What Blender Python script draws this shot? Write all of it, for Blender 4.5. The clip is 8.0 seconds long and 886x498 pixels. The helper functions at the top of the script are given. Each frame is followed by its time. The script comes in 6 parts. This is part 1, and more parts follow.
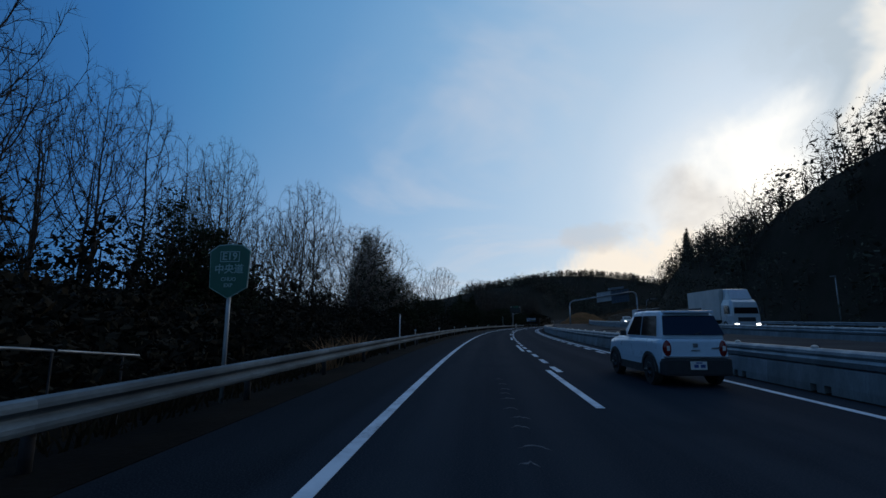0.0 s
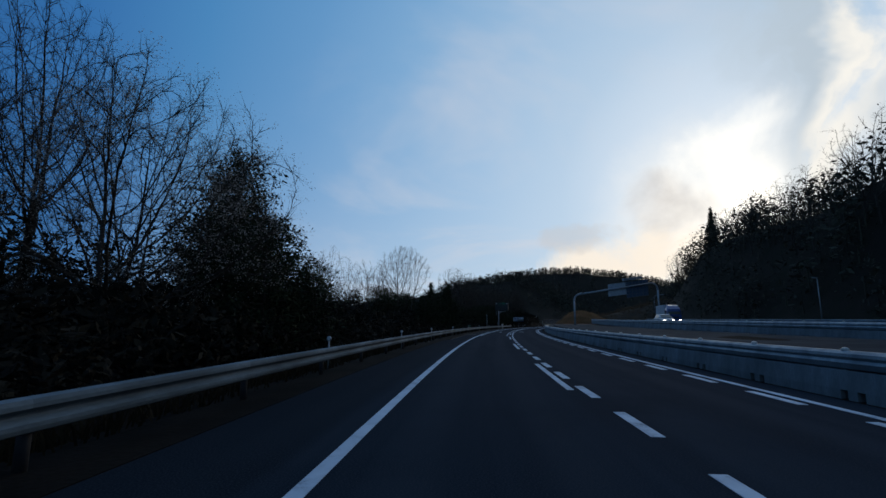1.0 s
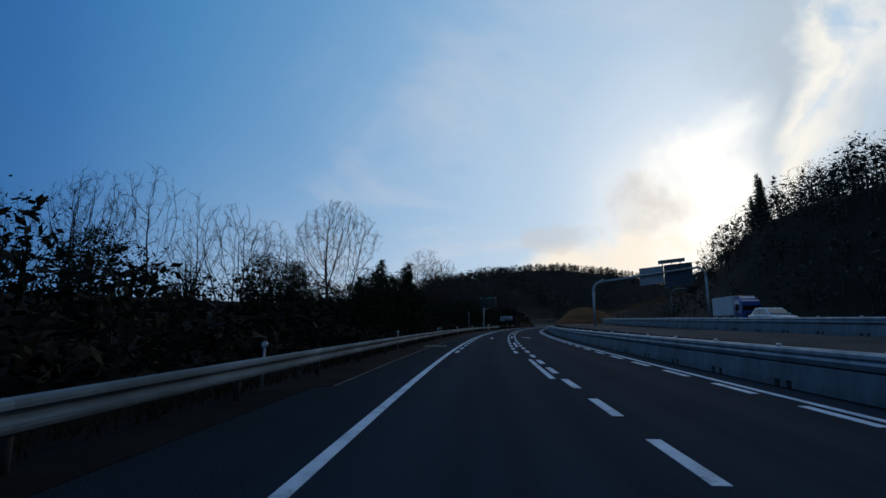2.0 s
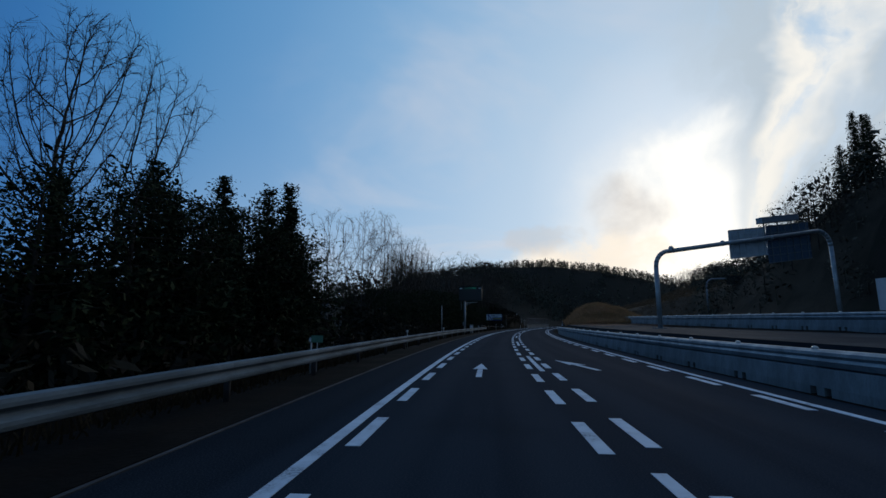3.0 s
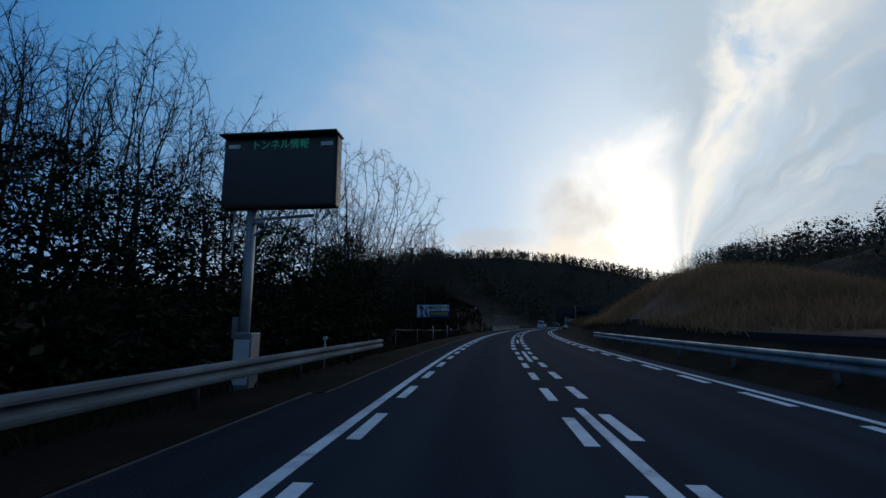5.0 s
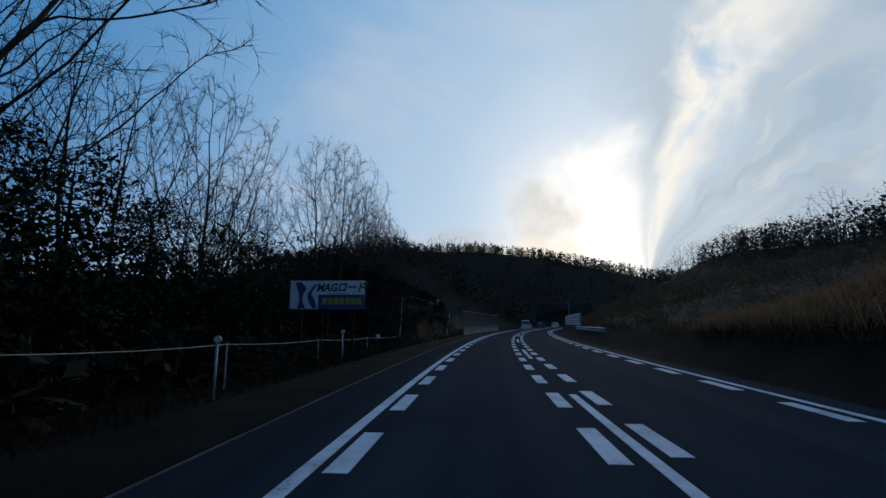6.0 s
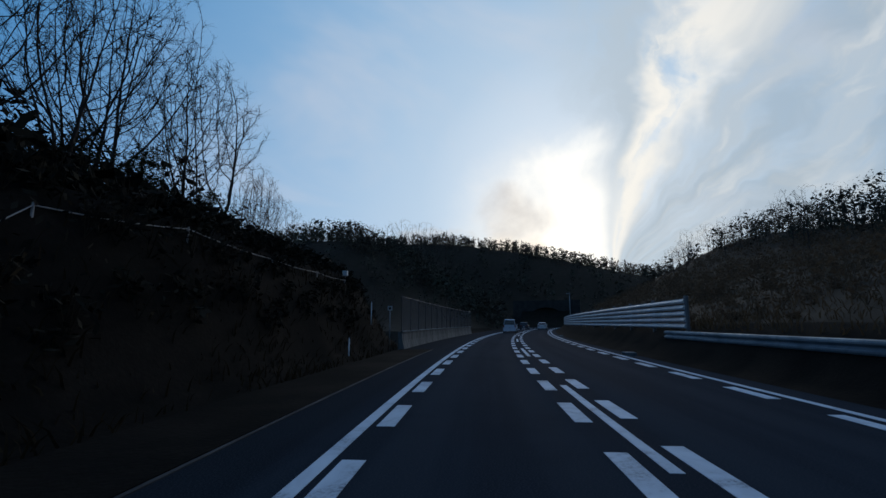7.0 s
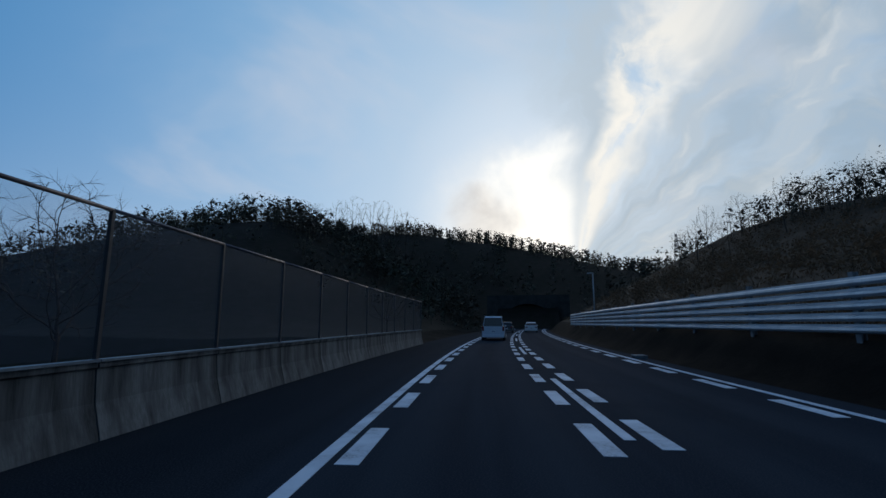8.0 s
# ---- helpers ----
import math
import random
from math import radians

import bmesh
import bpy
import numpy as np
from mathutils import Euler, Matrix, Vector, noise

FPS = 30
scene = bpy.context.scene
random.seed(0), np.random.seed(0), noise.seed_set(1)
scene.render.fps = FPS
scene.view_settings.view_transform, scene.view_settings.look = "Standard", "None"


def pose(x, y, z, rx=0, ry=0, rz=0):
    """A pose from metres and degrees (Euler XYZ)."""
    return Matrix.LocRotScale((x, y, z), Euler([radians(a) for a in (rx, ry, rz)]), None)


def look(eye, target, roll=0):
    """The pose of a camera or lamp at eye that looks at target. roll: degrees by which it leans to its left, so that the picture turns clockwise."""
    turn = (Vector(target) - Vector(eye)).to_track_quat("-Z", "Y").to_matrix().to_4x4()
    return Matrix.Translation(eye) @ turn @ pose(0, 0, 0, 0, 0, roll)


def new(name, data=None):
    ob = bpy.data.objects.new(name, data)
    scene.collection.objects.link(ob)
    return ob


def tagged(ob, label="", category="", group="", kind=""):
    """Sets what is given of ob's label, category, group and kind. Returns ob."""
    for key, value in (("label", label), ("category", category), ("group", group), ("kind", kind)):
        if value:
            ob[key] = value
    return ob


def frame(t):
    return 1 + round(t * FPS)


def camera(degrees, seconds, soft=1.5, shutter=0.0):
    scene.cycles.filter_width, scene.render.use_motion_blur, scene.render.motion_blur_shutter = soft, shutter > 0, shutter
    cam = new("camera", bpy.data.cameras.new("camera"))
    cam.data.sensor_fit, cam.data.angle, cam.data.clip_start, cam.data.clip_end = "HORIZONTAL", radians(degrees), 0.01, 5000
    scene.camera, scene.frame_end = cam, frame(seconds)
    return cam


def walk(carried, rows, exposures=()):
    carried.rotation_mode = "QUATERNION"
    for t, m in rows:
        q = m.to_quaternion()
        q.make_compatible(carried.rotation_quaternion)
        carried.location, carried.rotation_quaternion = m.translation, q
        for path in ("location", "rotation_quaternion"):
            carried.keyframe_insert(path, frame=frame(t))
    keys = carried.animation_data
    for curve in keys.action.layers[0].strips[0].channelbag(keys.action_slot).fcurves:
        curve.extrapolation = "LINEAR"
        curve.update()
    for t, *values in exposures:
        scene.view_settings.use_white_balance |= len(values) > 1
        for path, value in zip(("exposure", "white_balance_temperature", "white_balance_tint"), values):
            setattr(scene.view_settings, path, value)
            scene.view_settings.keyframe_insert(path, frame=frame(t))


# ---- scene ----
cam = camera(87.78, 8.0)
PATH = [
    (0.00, pose(1.355, 0.000, 1.335, 99.131, 0.00, 3.907)),
    (0.25, pose(1.400, 6.965, 1.335, 99.131, 0.00, 3.314)),
    (0.50, pose(1.517, 13.937, 1.335, 99.131, 0.00, 2.699)),
    (0.75, pose(1.708, 20.914, 1.335, 99.131, 0.00, 2.066)),
    (1.00, pose(1.973, 27.895, 1.335, 99.131, 0.00, 1.432)),
    (1.25, pose(2.315, 34.881, 1.335, 99.131, 0.00, 0.815)),
    (1.50, pose(2.738, 41.868, 1.335, 99.131, 0.00, 0.227)),
    (1.75, pose(3.245, 48.858, 1.335, 99.131, 0.00, -0.317)),
    (2.00, pose(3.835, 55.847, 1.335, 99.131, 0.00, -0.831)),
    (2.25, pose(4.509, 62.835, 1.335, 99.131, 0.00, -1.329)),
    (2.50, pose(5.266, 69.822, 1.335, 99.131, 0.00, -1.825)),
    (2.75, pose(6.105, 76.806, 1.335, 99.131, 0.00, -2.333)),
    (3.00, pose(7.027, 83.786, 1.335, 99.131, 0.00, -2.866)),
    (3.25, pose(8.032, 90.762, 1.335, 99.131, 0.00, -3.438)),
    (3.50, pose(9.119, 97.731, 1.335, 99.131, 0.00, -4.061)),
    (3.75, pose(10.289, 104.694, 1.335, 99.131, 0.00, -4.750)),
    (4.00, pose(11.540, 111.650, 1.335, 99.131, 0.00, -5.494)),
    (4.25, pose(12.870, 118.598, 1.335, 99.131, 0.00, -6.285)),
    (4.50, pose(14.277, 125.538, 1.335, 99.131, 0.00, -7.111)),
    (4.75, pose(15.759, 132.470, 1.335, 99.131, 0.00, -7.965)),
    (5.00, pose(17.322, 139.391, 1.335, 99.131, 0.00, -8.842)),
    (5.25, pose(18.973, 146.301, 1.335, 99.131, 0.00, -9.738)),
    (5.50, pose(20.718, 153.195, 1.335, 99.131, 0.00, -10.650)),
    (5.75, pose(22.564, 160.072, 1.335, 99.131, 0.00, -11.575)),
    (6.00, pose(24.514, 166.927, 1.335, 99.131, 0.00, -12.509)),
    (6.25, pose(26.575, 173.758, 1.335, 99.131, 0.00, -13.449)),
    (6.50, pose(28.752, 180.562, 1.335, 99.131, 0.00, -14.393)),
    (6.75, pose(31.048, 187.334, 1.335, 99.131, 0.00, -15.337)),
    (7.00, pose(33.462, 194.072, 1.335, 99.131, 0.00, -16.284)),
    (7.25, pose(35.990, 200.776, 1.335, 99.131, 0.00, -17.238)),
    (7.50, pose(38.630, 207.445, 1.335, 99.131, 0.00, -18.198)),
    (7.75, pose(41.377, 214.078, 1.335, 99.131, 0.00, -19.164)),
    (8.00, pose(44.233, 220.672, 1.335, 99.131, 0.00, -20.133)),
]
walk(cam, PATH)

# ---------------------------------------------------------------- light
SUN_AZ, SUN_EL = 32.3, 13.8          # degrees clockwise from +Y, above the horizon
sun_dir = Vector((math.sin(radians(SUN_AZ)) * math.cos(radians(SUN_EL)),
                  math.cos(radians(SUN_AZ)) * math.cos(radians(SUN_EL)), math.sin(radians(SUN_EL))))


class Nodes:
    """Short hand for node trees."""

    def __init__(self, tree):
        self.tree = tree

    def add(self, kind, **values):
        n = self.tree.nodes.new(kind)
        for k, v in values.items():
            setattr(n, k, v)
        return n

    def put(self, socket, v):
        if isinstance(v, bpy.types.NodeSocket):
            self.tree.links.new(v, socket)
        elif v is not None:
            socket.default_value = v

    def math(self, op, a, b=None, c=None, clamp=False):
        n = self.add("ShaderNodeMath", operation=op, use_clamp=clamp)
        for i, v in enumerate((a, b, c)):
            self.put(n.inputs[i], v)
        return n.outputs[0]

    def vmath(self, op, a, b=None):
        n = self.add("ShaderNodeVectorMath", operation=op)
        self.put(n.inputs[0], a)
        self.put(n.inputs[1], b)
        return n.outputs["Value"] if op in ("DOT_PRODUCT", "LENGTH", "DISTANCE") else n.outputs[0]

    def mix(self, fac, a, b, blend="MIX"):
        n = self.add("ShaderNodeMix", data_type="RGBA", blend_type=blend)
        self.put(n.inputs[0], fac)
        self.put(n.inputs[6], a)
        self.put(n.inputs[7], b)
        return n.outputs[2]

    def noise(self, vec, scale, detail=4.0, rough=0.55, distort=0.0):
        n = self.add("ShaderNodeTexNoise")
        self.put(n.inputs["Vector"], vec)
        n.inputs["Scale"].default_value, n.inputs["Detail"].default_value = scale, detail
        n.inputs["Roughness"].default_value, n.inputs["Distortion"].default_value = rough, distort
        return n.outputs[0]

    def ramp(self, v, lo, hi, a=0.0, b=1.0):
        n = self.add("ShaderNodeMapRange", interpolation_type="SMOOTHSTEP")
        for i, x in enumerate((v, lo, hi, a, b)):
            self.put(n.inputs[i], x)
        return n.outputs[0]


def build_world():
    """Evening sky: blue away from the low sun, pale round it, with streaks of cloud that fan out beside it."""
    world = bpy.data.worlds.new("evening_sky")
    world.use_nodes = True
    scene.world = world
    t = world.node_tree
    t.nodes.clear()
    n = Nodes(t)
    way = n.add("ShaderNodeTexCoord").outputs["Generated"]
    sky = n.add("ShaderNodeTexSky", sky_type="NISHITA", sun_disc=False, sun_elevation=radians(SUN_EL), sun_rotation=radians(SUN_AZ),
                altitude=200.0, air_density=1.0, dust_density=0.4, ozone_density=3.0)
    near = n.vmath("DOT_PRODUCT", way, tuple(sun_dir))
    sep = n.add("ShaderNodeSeparateXYZ")
    n.put(sep.inputs[0], way)
    up = n.math("MAXIMUM", sep.outputs[2], 0.0)
    right = Vector((math.cos(radians(SUN_AZ)), -math.sin(radians(SUN_AZ)), 0))
    above = right.cross(sun_dir).normalized()
    safe = n.math("MAXIMUM", near, 0.15)
    p = n.math("DIVIDE", n.vmath("DOT_PRODUCT", way, tuple(right)), safe)
    q = n.math("DIVIDE", n.vmath("DOT_PRODUCT", way, tuple(above)), safe)
    front = n.ramp(near, 0.2, 0.5)
    mul, add, sub = (lambda a, b: n.math("MULTIPLY", a, b)), (lambda a, b: n.math("ADD", a, b)), (lambda a, b: n.math("SUBTRACT", a, b))
    # clear sky, by the angle to the sun
    tone = n.add("ShaderNodeValToRGB")
    n.put(tone.inputs[0], near)
    stops = tone.color_ramp.elements
    stops[0].position, stops[0].color = 0.0, (0.010, 0.052, 0.19, 1)
    stops[1].position, stops[1].color = 1.0, (0.80, 0.87, 0.93, 1)
    for at_, c in ((0.35, (0.034, 0.165, 0.43)), (0.5, (0.070, 0.255, 0.53)), (0.65, (0.135, 0.335, 0.61)), (0.77, (0.225, 0.435, 0.69)), (0.88, (0.37, 0.56, 0.77)), (0.95, (0.52, 0.67, 0.82))):
        e = stops.new(at_)
        e.color = c + (1,)
    lit_tone = n.mix(1.0, tone.outputs[0], (10, 10, 10, 1), "MULTIPLY")
    col = n.mix(0.85, n.mix(1.0, sky.outputs[0], SKY_TINT, "MULTIPLY"), lit_tone)
    col = n.mix(1.0, col, n.mix(n.ramp(up, 0.56, 0.86), (1, 1, 1, 1), (0.45, 0.8, 1.0, 1)), "MULTIPLY")
    # the eastern sky behind, pale blue
    col = n.mix(mul(n.ramp(near, -0.05, -0.6), 0.8), col, (1.3, 2.6, 4.4, 1))
    # pale band low over the hills
    band = n.math("POWER", n.math("SUBTRACT", 1.0, up), 5.5)
    col = n.mix(mul(mul(band, 0.8), n.ramp(near, 0.2, 0.75)), col, (6.4, 7.1, 7.9, 1))
    # soft high veils
    plane = n.add("ShaderNodeCombineXYZ")
    inv = n.math("DIVIDE", 1.0, add(up, 0.15))
    n.put(plane.inputs[0], mul(sep.outputs[0], inv))
    n.put(plane.inputs[1], mul(sep.outputs[1], inv))
    veil = n.noise(plane.outputs[0], 0.9, 5, 0.55, 0.5)
    col = n.mix(mul(mul(n.ramp(veil, 0.46, 0.68), 0.48), n.ramp(near, 0.55, 0.9)), col, (6.9, 6.8, 7.2, 1))
    puff = n.noise(way, 9.0, 6, 0.6, 0.3)
    rough = sub(puff, 0.5)
    # streaks that fan out to the upper right from a point under the sun
    pa, qb = sub(p, 0.075), add(q, 0.16)
    ang = n.math("ARCTAN2", pa, qb)
    far = n.math("SQRT", add(mul(pa, pa), mul(qb, qb)))
    soft = n.noise(way, 4.0, 4, 0.55, 0.6)
    bent = add(sub(ang, mul(far, 0.22)), mul(sub(soft, 0.5), 0.55))
    fan = n.add("ShaderNodeCombineXYZ")
    n.put(fan.inputs[0], mul(bent, 2.1))
    n.put(fan.inputs[1], mul(far, 2.0))
    wisps = n.noise(fan.outputs[0], 2.0, 6, 0.52, 0.35)
    billow = n.noise(fan.outputs[0], 4.2, 5, 0.52, 0.4)
    mixed = add(mul(wisps, 0.65), mul(billow, 0.35))
    edge = n.ramp(add(add(ang, mul(far, 0.18)), mul(sub(soft, 0.5), 0.45)), -0.24, 0.30)
    beside = mul(mul(edge, n.ramp(ang, 2.3, 1.5)), front)
    col = n.mix(mul(mul(n.ramp(mixed, 0.33, 0.58), beside), 0.78), col, (4.9, 5.6, 6.2, 1))
    gap = mul(mul(edge, n.ramp(bent, 0.24, 0.06)), n.ramp(far, 0.8, 0.25))
    col = n.mix(mul(mul(gap, front), 0.6), col, (4.6, 5.5, 6.3, 1))
    lit = mul(n.ramp(bent, 0.02, 0.18), n.ramp(bent, 0.46, 0.24))
    lit = mul(mul(lit, n.ramp(far, 1.05, 0.35)), n.ramp(add(mixed, mul(rough, 0.5)), 0.24, 0.52))
    col = n.mix(mul(mul(lit, front), 0.9), col, (9.9, 9.5, 8.7, 1))
    thin = mul(mul(n.ramp(billow, 0.50, 0.72), n.ramp(bent, 0.3, 0.6)), n.ramp(ang, 2.0, 1.3))
    col = n.mix(mul(mul(thin, front), 0.32), col, (8.3, 8.3, 8.0, 1))
    dull = mul(mul(n.ramp(wisps, 0.58, 0.38), n.ramp(bent, 0.36, 0.6)), n.ramp(ang, 2.0, 1.4))
    col = n.mix(mul(mul(dull, front), 0.58), col, (3.6, 4.4, 5.1, 1))
    # glare round the sun, cut off on its right by the cloud's edge
    cut = n.ramp(add(add(ang, mul(far, 0.18)), mul(sub(soft, 0.5), 0.45)), 0.28, -0.24)
    wide = add(add(mul(mul(p, p), 10.0), mul(mul(add(q, 0.08), add(q, 0.08)), 13.0)), mul(rough, 0.6))
    col = n.mix(mul(mul(mul(n.ramp(wide, 1.0, 0.0), cut), front), 0.75), col, (9.6, 9.4, 9.0, 1))
    core = add(add(mul(mul(p, p), 36.0), mul(mul(add(q, 0.09), add(q, 0.09)), 24.0)), add(mul(rough, 1.6), mul(sub(soft, 0.5), 3.0)))
    col = n.mix(mul(mul(n.ramp(core, 1.6, 0.0), cut), front), col, (12.5, 12.0, 11.0, 1))
    # ragged grey cloud to the sun's left, warm low ones further along
    da, db = add(p, 0.135), add(q, 0.012)
    blob = add(add(mul(mul(da, da), 240.0), mul(mul(db, db), 260.0)), mul(sub(n.noise(way, 8.0, 5, 0.5, 0.15), 0.5), 6.0))
    col = n.mix(mul(mul(n.ramp(blob, 2.0, -1.0), front), 0.8), col, (5.7, 5.4, 5.2, 1))
    da, db = add(p, 0.26), add(add(q, 0.10), mul(p, -0.10))
    low = add(add(mul(mul(da, da), 24.0), mul(mul(db, db), 300.0)), mul(rough, 4.0))
    col = n.mix(mul(mul(n.ramp(low, 1.6, 0.0), front), 0.9), col, (10.0, 8.9, 7.5, 1))
    da, db = add(p, 0.31), add(q, 0.055)
    shade = add(add(mul(mul(da, da), 90.0), mul(mul(db, db), 900.0)), mul(rough, 6.0))
    col = n.mix(mul(mul(n.ramp(shade, 1.3, 0.0), front), 0.5), col, (5.8, 5.8, 5.9, 1))
    # below the horizon, dull earth
    col = n.mix(n.ramp(sep.outputs[2], 0.0, -0.05), col, (0.3, 0.3, 0.3, 1))
    bg = n.add("ShaderNodeBackground")
    n.put(bg.inputs[0], col)
    bg.inputs[1].default_value = SKY_STRENGTH
    n.put(n.add("ShaderNodeOutputWorld").inputs[0], bg.outputs[0])


SKY_STRENGTH = 0.1
SKY_TINT = (0.5, 0.75, 1.0, 1)
build_world()
lamp = bpy.data.lights.new("sun", "SUN")
lamp.energy, lamp.angle, lamp.color = 0.16, radians(16), (1.0, 0.92, 0.82)
sun = new("sun", lamp)
sun.matrix_world = look((0, 0, 60), tuple(Vector((0, 0, 60)) - sun_dir))
scene.view_settings.exposure = 0.0

# ---------------------------------------------------------------- materials


def material(name, colour, rough=0.7, metal=0.0, vary=0.25, scale=6.0, fine=60.0, bump=0.15, second=None, island=0.0, obj=0.0, emit=None, streak=None, spec=0.5):
    """A painted or natural surface: base colour with stains at one scale, grain at another, and fine relief."""
    m = bpy.data.materials.new(name)
    m.use_nodes = True
    n = Nodes(m.node_tree)
    bsdf = m.node_tree.nodes["Principled BSDF"]
    pos = n.add("ShaderNodeTexCoord").outputs["Object"]
    if streak:
        mp = n.add("ShaderNodeMapping")
        n.put(mp.inputs[0], pos)
        mp.inputs["Scale"].default_value = streak
        pos = mp.outputs[0]
    big, small = n.noise(pos, scale, 5, 0.6, 0.3), n.noise(pos, fine, 3, 0.6)
    c = tuple(colour) + (1,)
    other = (tuple(second) if second else tuple(x * (1 - vary) for x in colour)) + (1,)
    col = n.mix(n.ramp(big, 0.35, 0.68), c, other)
    col = n.mix(n.math("MULTIPLY", n.ramp(small, 0.3, 0.75), vary), col, tuple(x * 0.45 for x in colour) + (1,))
    if island:
        rnd = n.add("ShaderNodeNewGeometry").outputs["Random Per Island"]
        col = n.mix(1.0, col, n.mix(rnd, (1 - island,) * 3 + (1,), (1 + island, 1 + island, 1 + island * 0.6, 1)), "MULTIPLY")
    if obj:
        rnd = n.add("ShaderNodeObjectInfo").outputs["Random"]
        col = n.mix(1.0, col, n.mix(rnd, (1 - obj,) * 3 + (1,), (1 + obj,) * 3 + (1,)), "MULTIPLY")
    n.put(bsdf.inputs["Base Color"], col)
    n.put(bsdf.inputs["Roughness"], n.ramp(big, 0.2, 0.8, max(0.02, rough - 0.1), min(1, rough + 0.1)))
    bsdf.inputs["Metallic"].default_value = metal
    bsdf.inputs["Specular IOR Level"].default_value = spec
    if bump:
        bp = n.add("ShaderNodeBump")
        bp.inputs["Strength"].default_value, bp.inputs["Distance"].default_value = bump, 0.02
        n.put(bp.inputs["Height"], small)
        n.put(bsdf.inputs["Normal"], bp.outputs[0])
    if emit:
        bsdf.inputs["Emission Color"].default_value = tuple(emit[:3]) + (1,)
        bsdf.inputs["Emission Strength"].default_value = emit[3]
    return m


def let_through(m, share, colour):
    """Thin blades and leaves pass some light on."""
    t = m.node_tree
    n = Nodes(t)
    tr = n.add("ShaderNodeBsdfTranslucent")
    tr.inputs[0].default_value = tuple(colour) + (1,)
    mx = n.add("ShaderNodeMixShader")
    mx.inputs[0].default_value = share
    n.put(mx.inputs[1], t.nodes["Principled BSDF"].outputs[0])
    n.put(mx.inputs[2], tr.outputs[0])
    n.put(t.nodes["Material Output"].inputs[0], mx.outputs[0])
    return m


def asphalt_material():
    """Worn asphalt with paler wheel tracks; the UV map holds metres along and across the road."""
    m = bpy.data.materials.new("asphalt")
    m.use_nodes = True
    n = Nodes(m.node_tree)
    bsdf = m.node_tree.nodes["Principled BSDF"]
    uv = n.add("ShaderNodeUVMap").outputs[0]
    sep = n.add("ShaderNodeSeparateXYZ")
    n.put(sep.inputs[0], uv)
    across = sep.outputs[1]
    long = n.add("ShaderNodeMapping")
    n.put(long.inputs[0], uv)
    long.inputs["Scale"].default_value = (0.05, 1.0, 1.0)
    patches = n.noise(long.outputs[0], 1.6, 5, 0.6)
    blotch = n.noise(uv, 0.35, 5, 0.6)
    grain = n.noise(uv, 55.0, 3, 0.7)
    lane = n.math("PINGPONG", n.math("ADD", across, 0.05), 1.65)
    tracks = n.math("MULTIPLY", n.ramp(lane, 0.35, 0.8), n.ramp(lane, 1.35, 0.95))
    col = n.mix(n.ramp(patches, 0.35, 0.7), (0.0125, 0.020, 0.029, 1), (0.022, 0.031, 0.041, 1))
    col = n.mix(n.math("MULTIPLY", tracks, 0.5), col, (0.029, 0.039, 0.049, 1))
    col = n.mix(n.math("MULTIPLY", n.ramp(blotch, 0.5, 0.75), 0.45), col, (0.008, 0.013, 0.019, 1))
    shoulder = n.ramp(across, -0.25, -0.6)
    col = n.mix(n.math("MULTIPLY", shoulder, 0.55), col, (0.0065, 0.009, 0.012, 1))
    col = n.mix(n.math("MULTIPLY", n.ramp(grain, 0.42, 0.75), 0.6), col, (0.052, 0.061, 0.070, 1))
    n.put(bsdf.inputs["Base Color"], col)
    n.put(bsdf.inputs["Roughness"], n.ramp(patches, 0.2, 0.8, 0.85, 0.97))
    bsdf.inputs["Specular IOR Level"].default_value = 0.01
    bp = n.add("ShaderNodeBump")
    bp.inputs["Strength"].default_value, bp.inputs["Distance"].default_value = 0.35, 0.006
    n.put(bp.inputs["Height"], grain)
    n.put(bsdf.inputs["Normal"], bp.outputs[0])
    return m


def paint_material():
    """White road paint, worn through to the asphalt in specks and along cracks."""
    m = bpy.data.materials.new("road_paint")
    m.use_nodes = True
    n = Nodes(m.node_tree)
    bsdf = m.node_tree.nodes["Principled BSDF"]
    pos = n.add("ShaderNodeNewGeometry").outputs["Position"]
    wear, speck = n.noise(pos, 1.3, 6, 0.65, 0.6), n.noise(pos, 26.0, 4, 0.7)
    worn = n.math("MULTIPLY", n.ramp(wear, 0.5, 0.72), n.ramp(speck, 0.42, 0.6))
    col = n.mix(n.ramp(wear, 0.3, 0.7), (0.58, 0.66, 0.72, 1), (0.42, 0.49, 0.55, 1))
    col = n.mix(n.math("MULTIPLY", worn, 0.8), col, (0.07, 0.07, 0.07, 1))
    n.put(bsdf.inputs["Base Color"], col)
    bsdf.inputs["Roughness"].default_value = 0.7
    bsdf.inputs["Specular IOR Level"].default_value = 0.1
    return m


def net_material():
    """Fine galvanised mesh, mostly holes."""
    m = bpy.data.materials.new("fence_mesh")
    m.use_nodes = True
    n = Nodes(m.node_tree)
    t = m.node_tree
    bsdf = t.nodes["Principled BSDF"]
    bsdf.inputs["Base Color"].default_value = (0.08, 0.125, 0.19, 1)
    bsdf.inputs["Roughness"].default_value, bsdf.inputs["Metallic"].default_value = 0.45, 0.4
    clear = n.add("ShaderNodeBsdfTransparent")
    pos = n.add("ShaderNodeTexCoord").outputs["Object"]
    grain = n.noise(pos, 3.0, 4, 0.6)
    mx = n.add("ShaderNodeMixShader")
    n.put(mx.inputs[0], n.ramp(grain, 0.2, 0.8, 0.875, 0.905))
    n.put(mx.inputs[1], bsdf.outputs[0])
    n.put(mx.inputs[2], clear.outputs[0])
    n.put(t.nodes["Material Output"].inputs[0], mx.outputs[0])
    return m


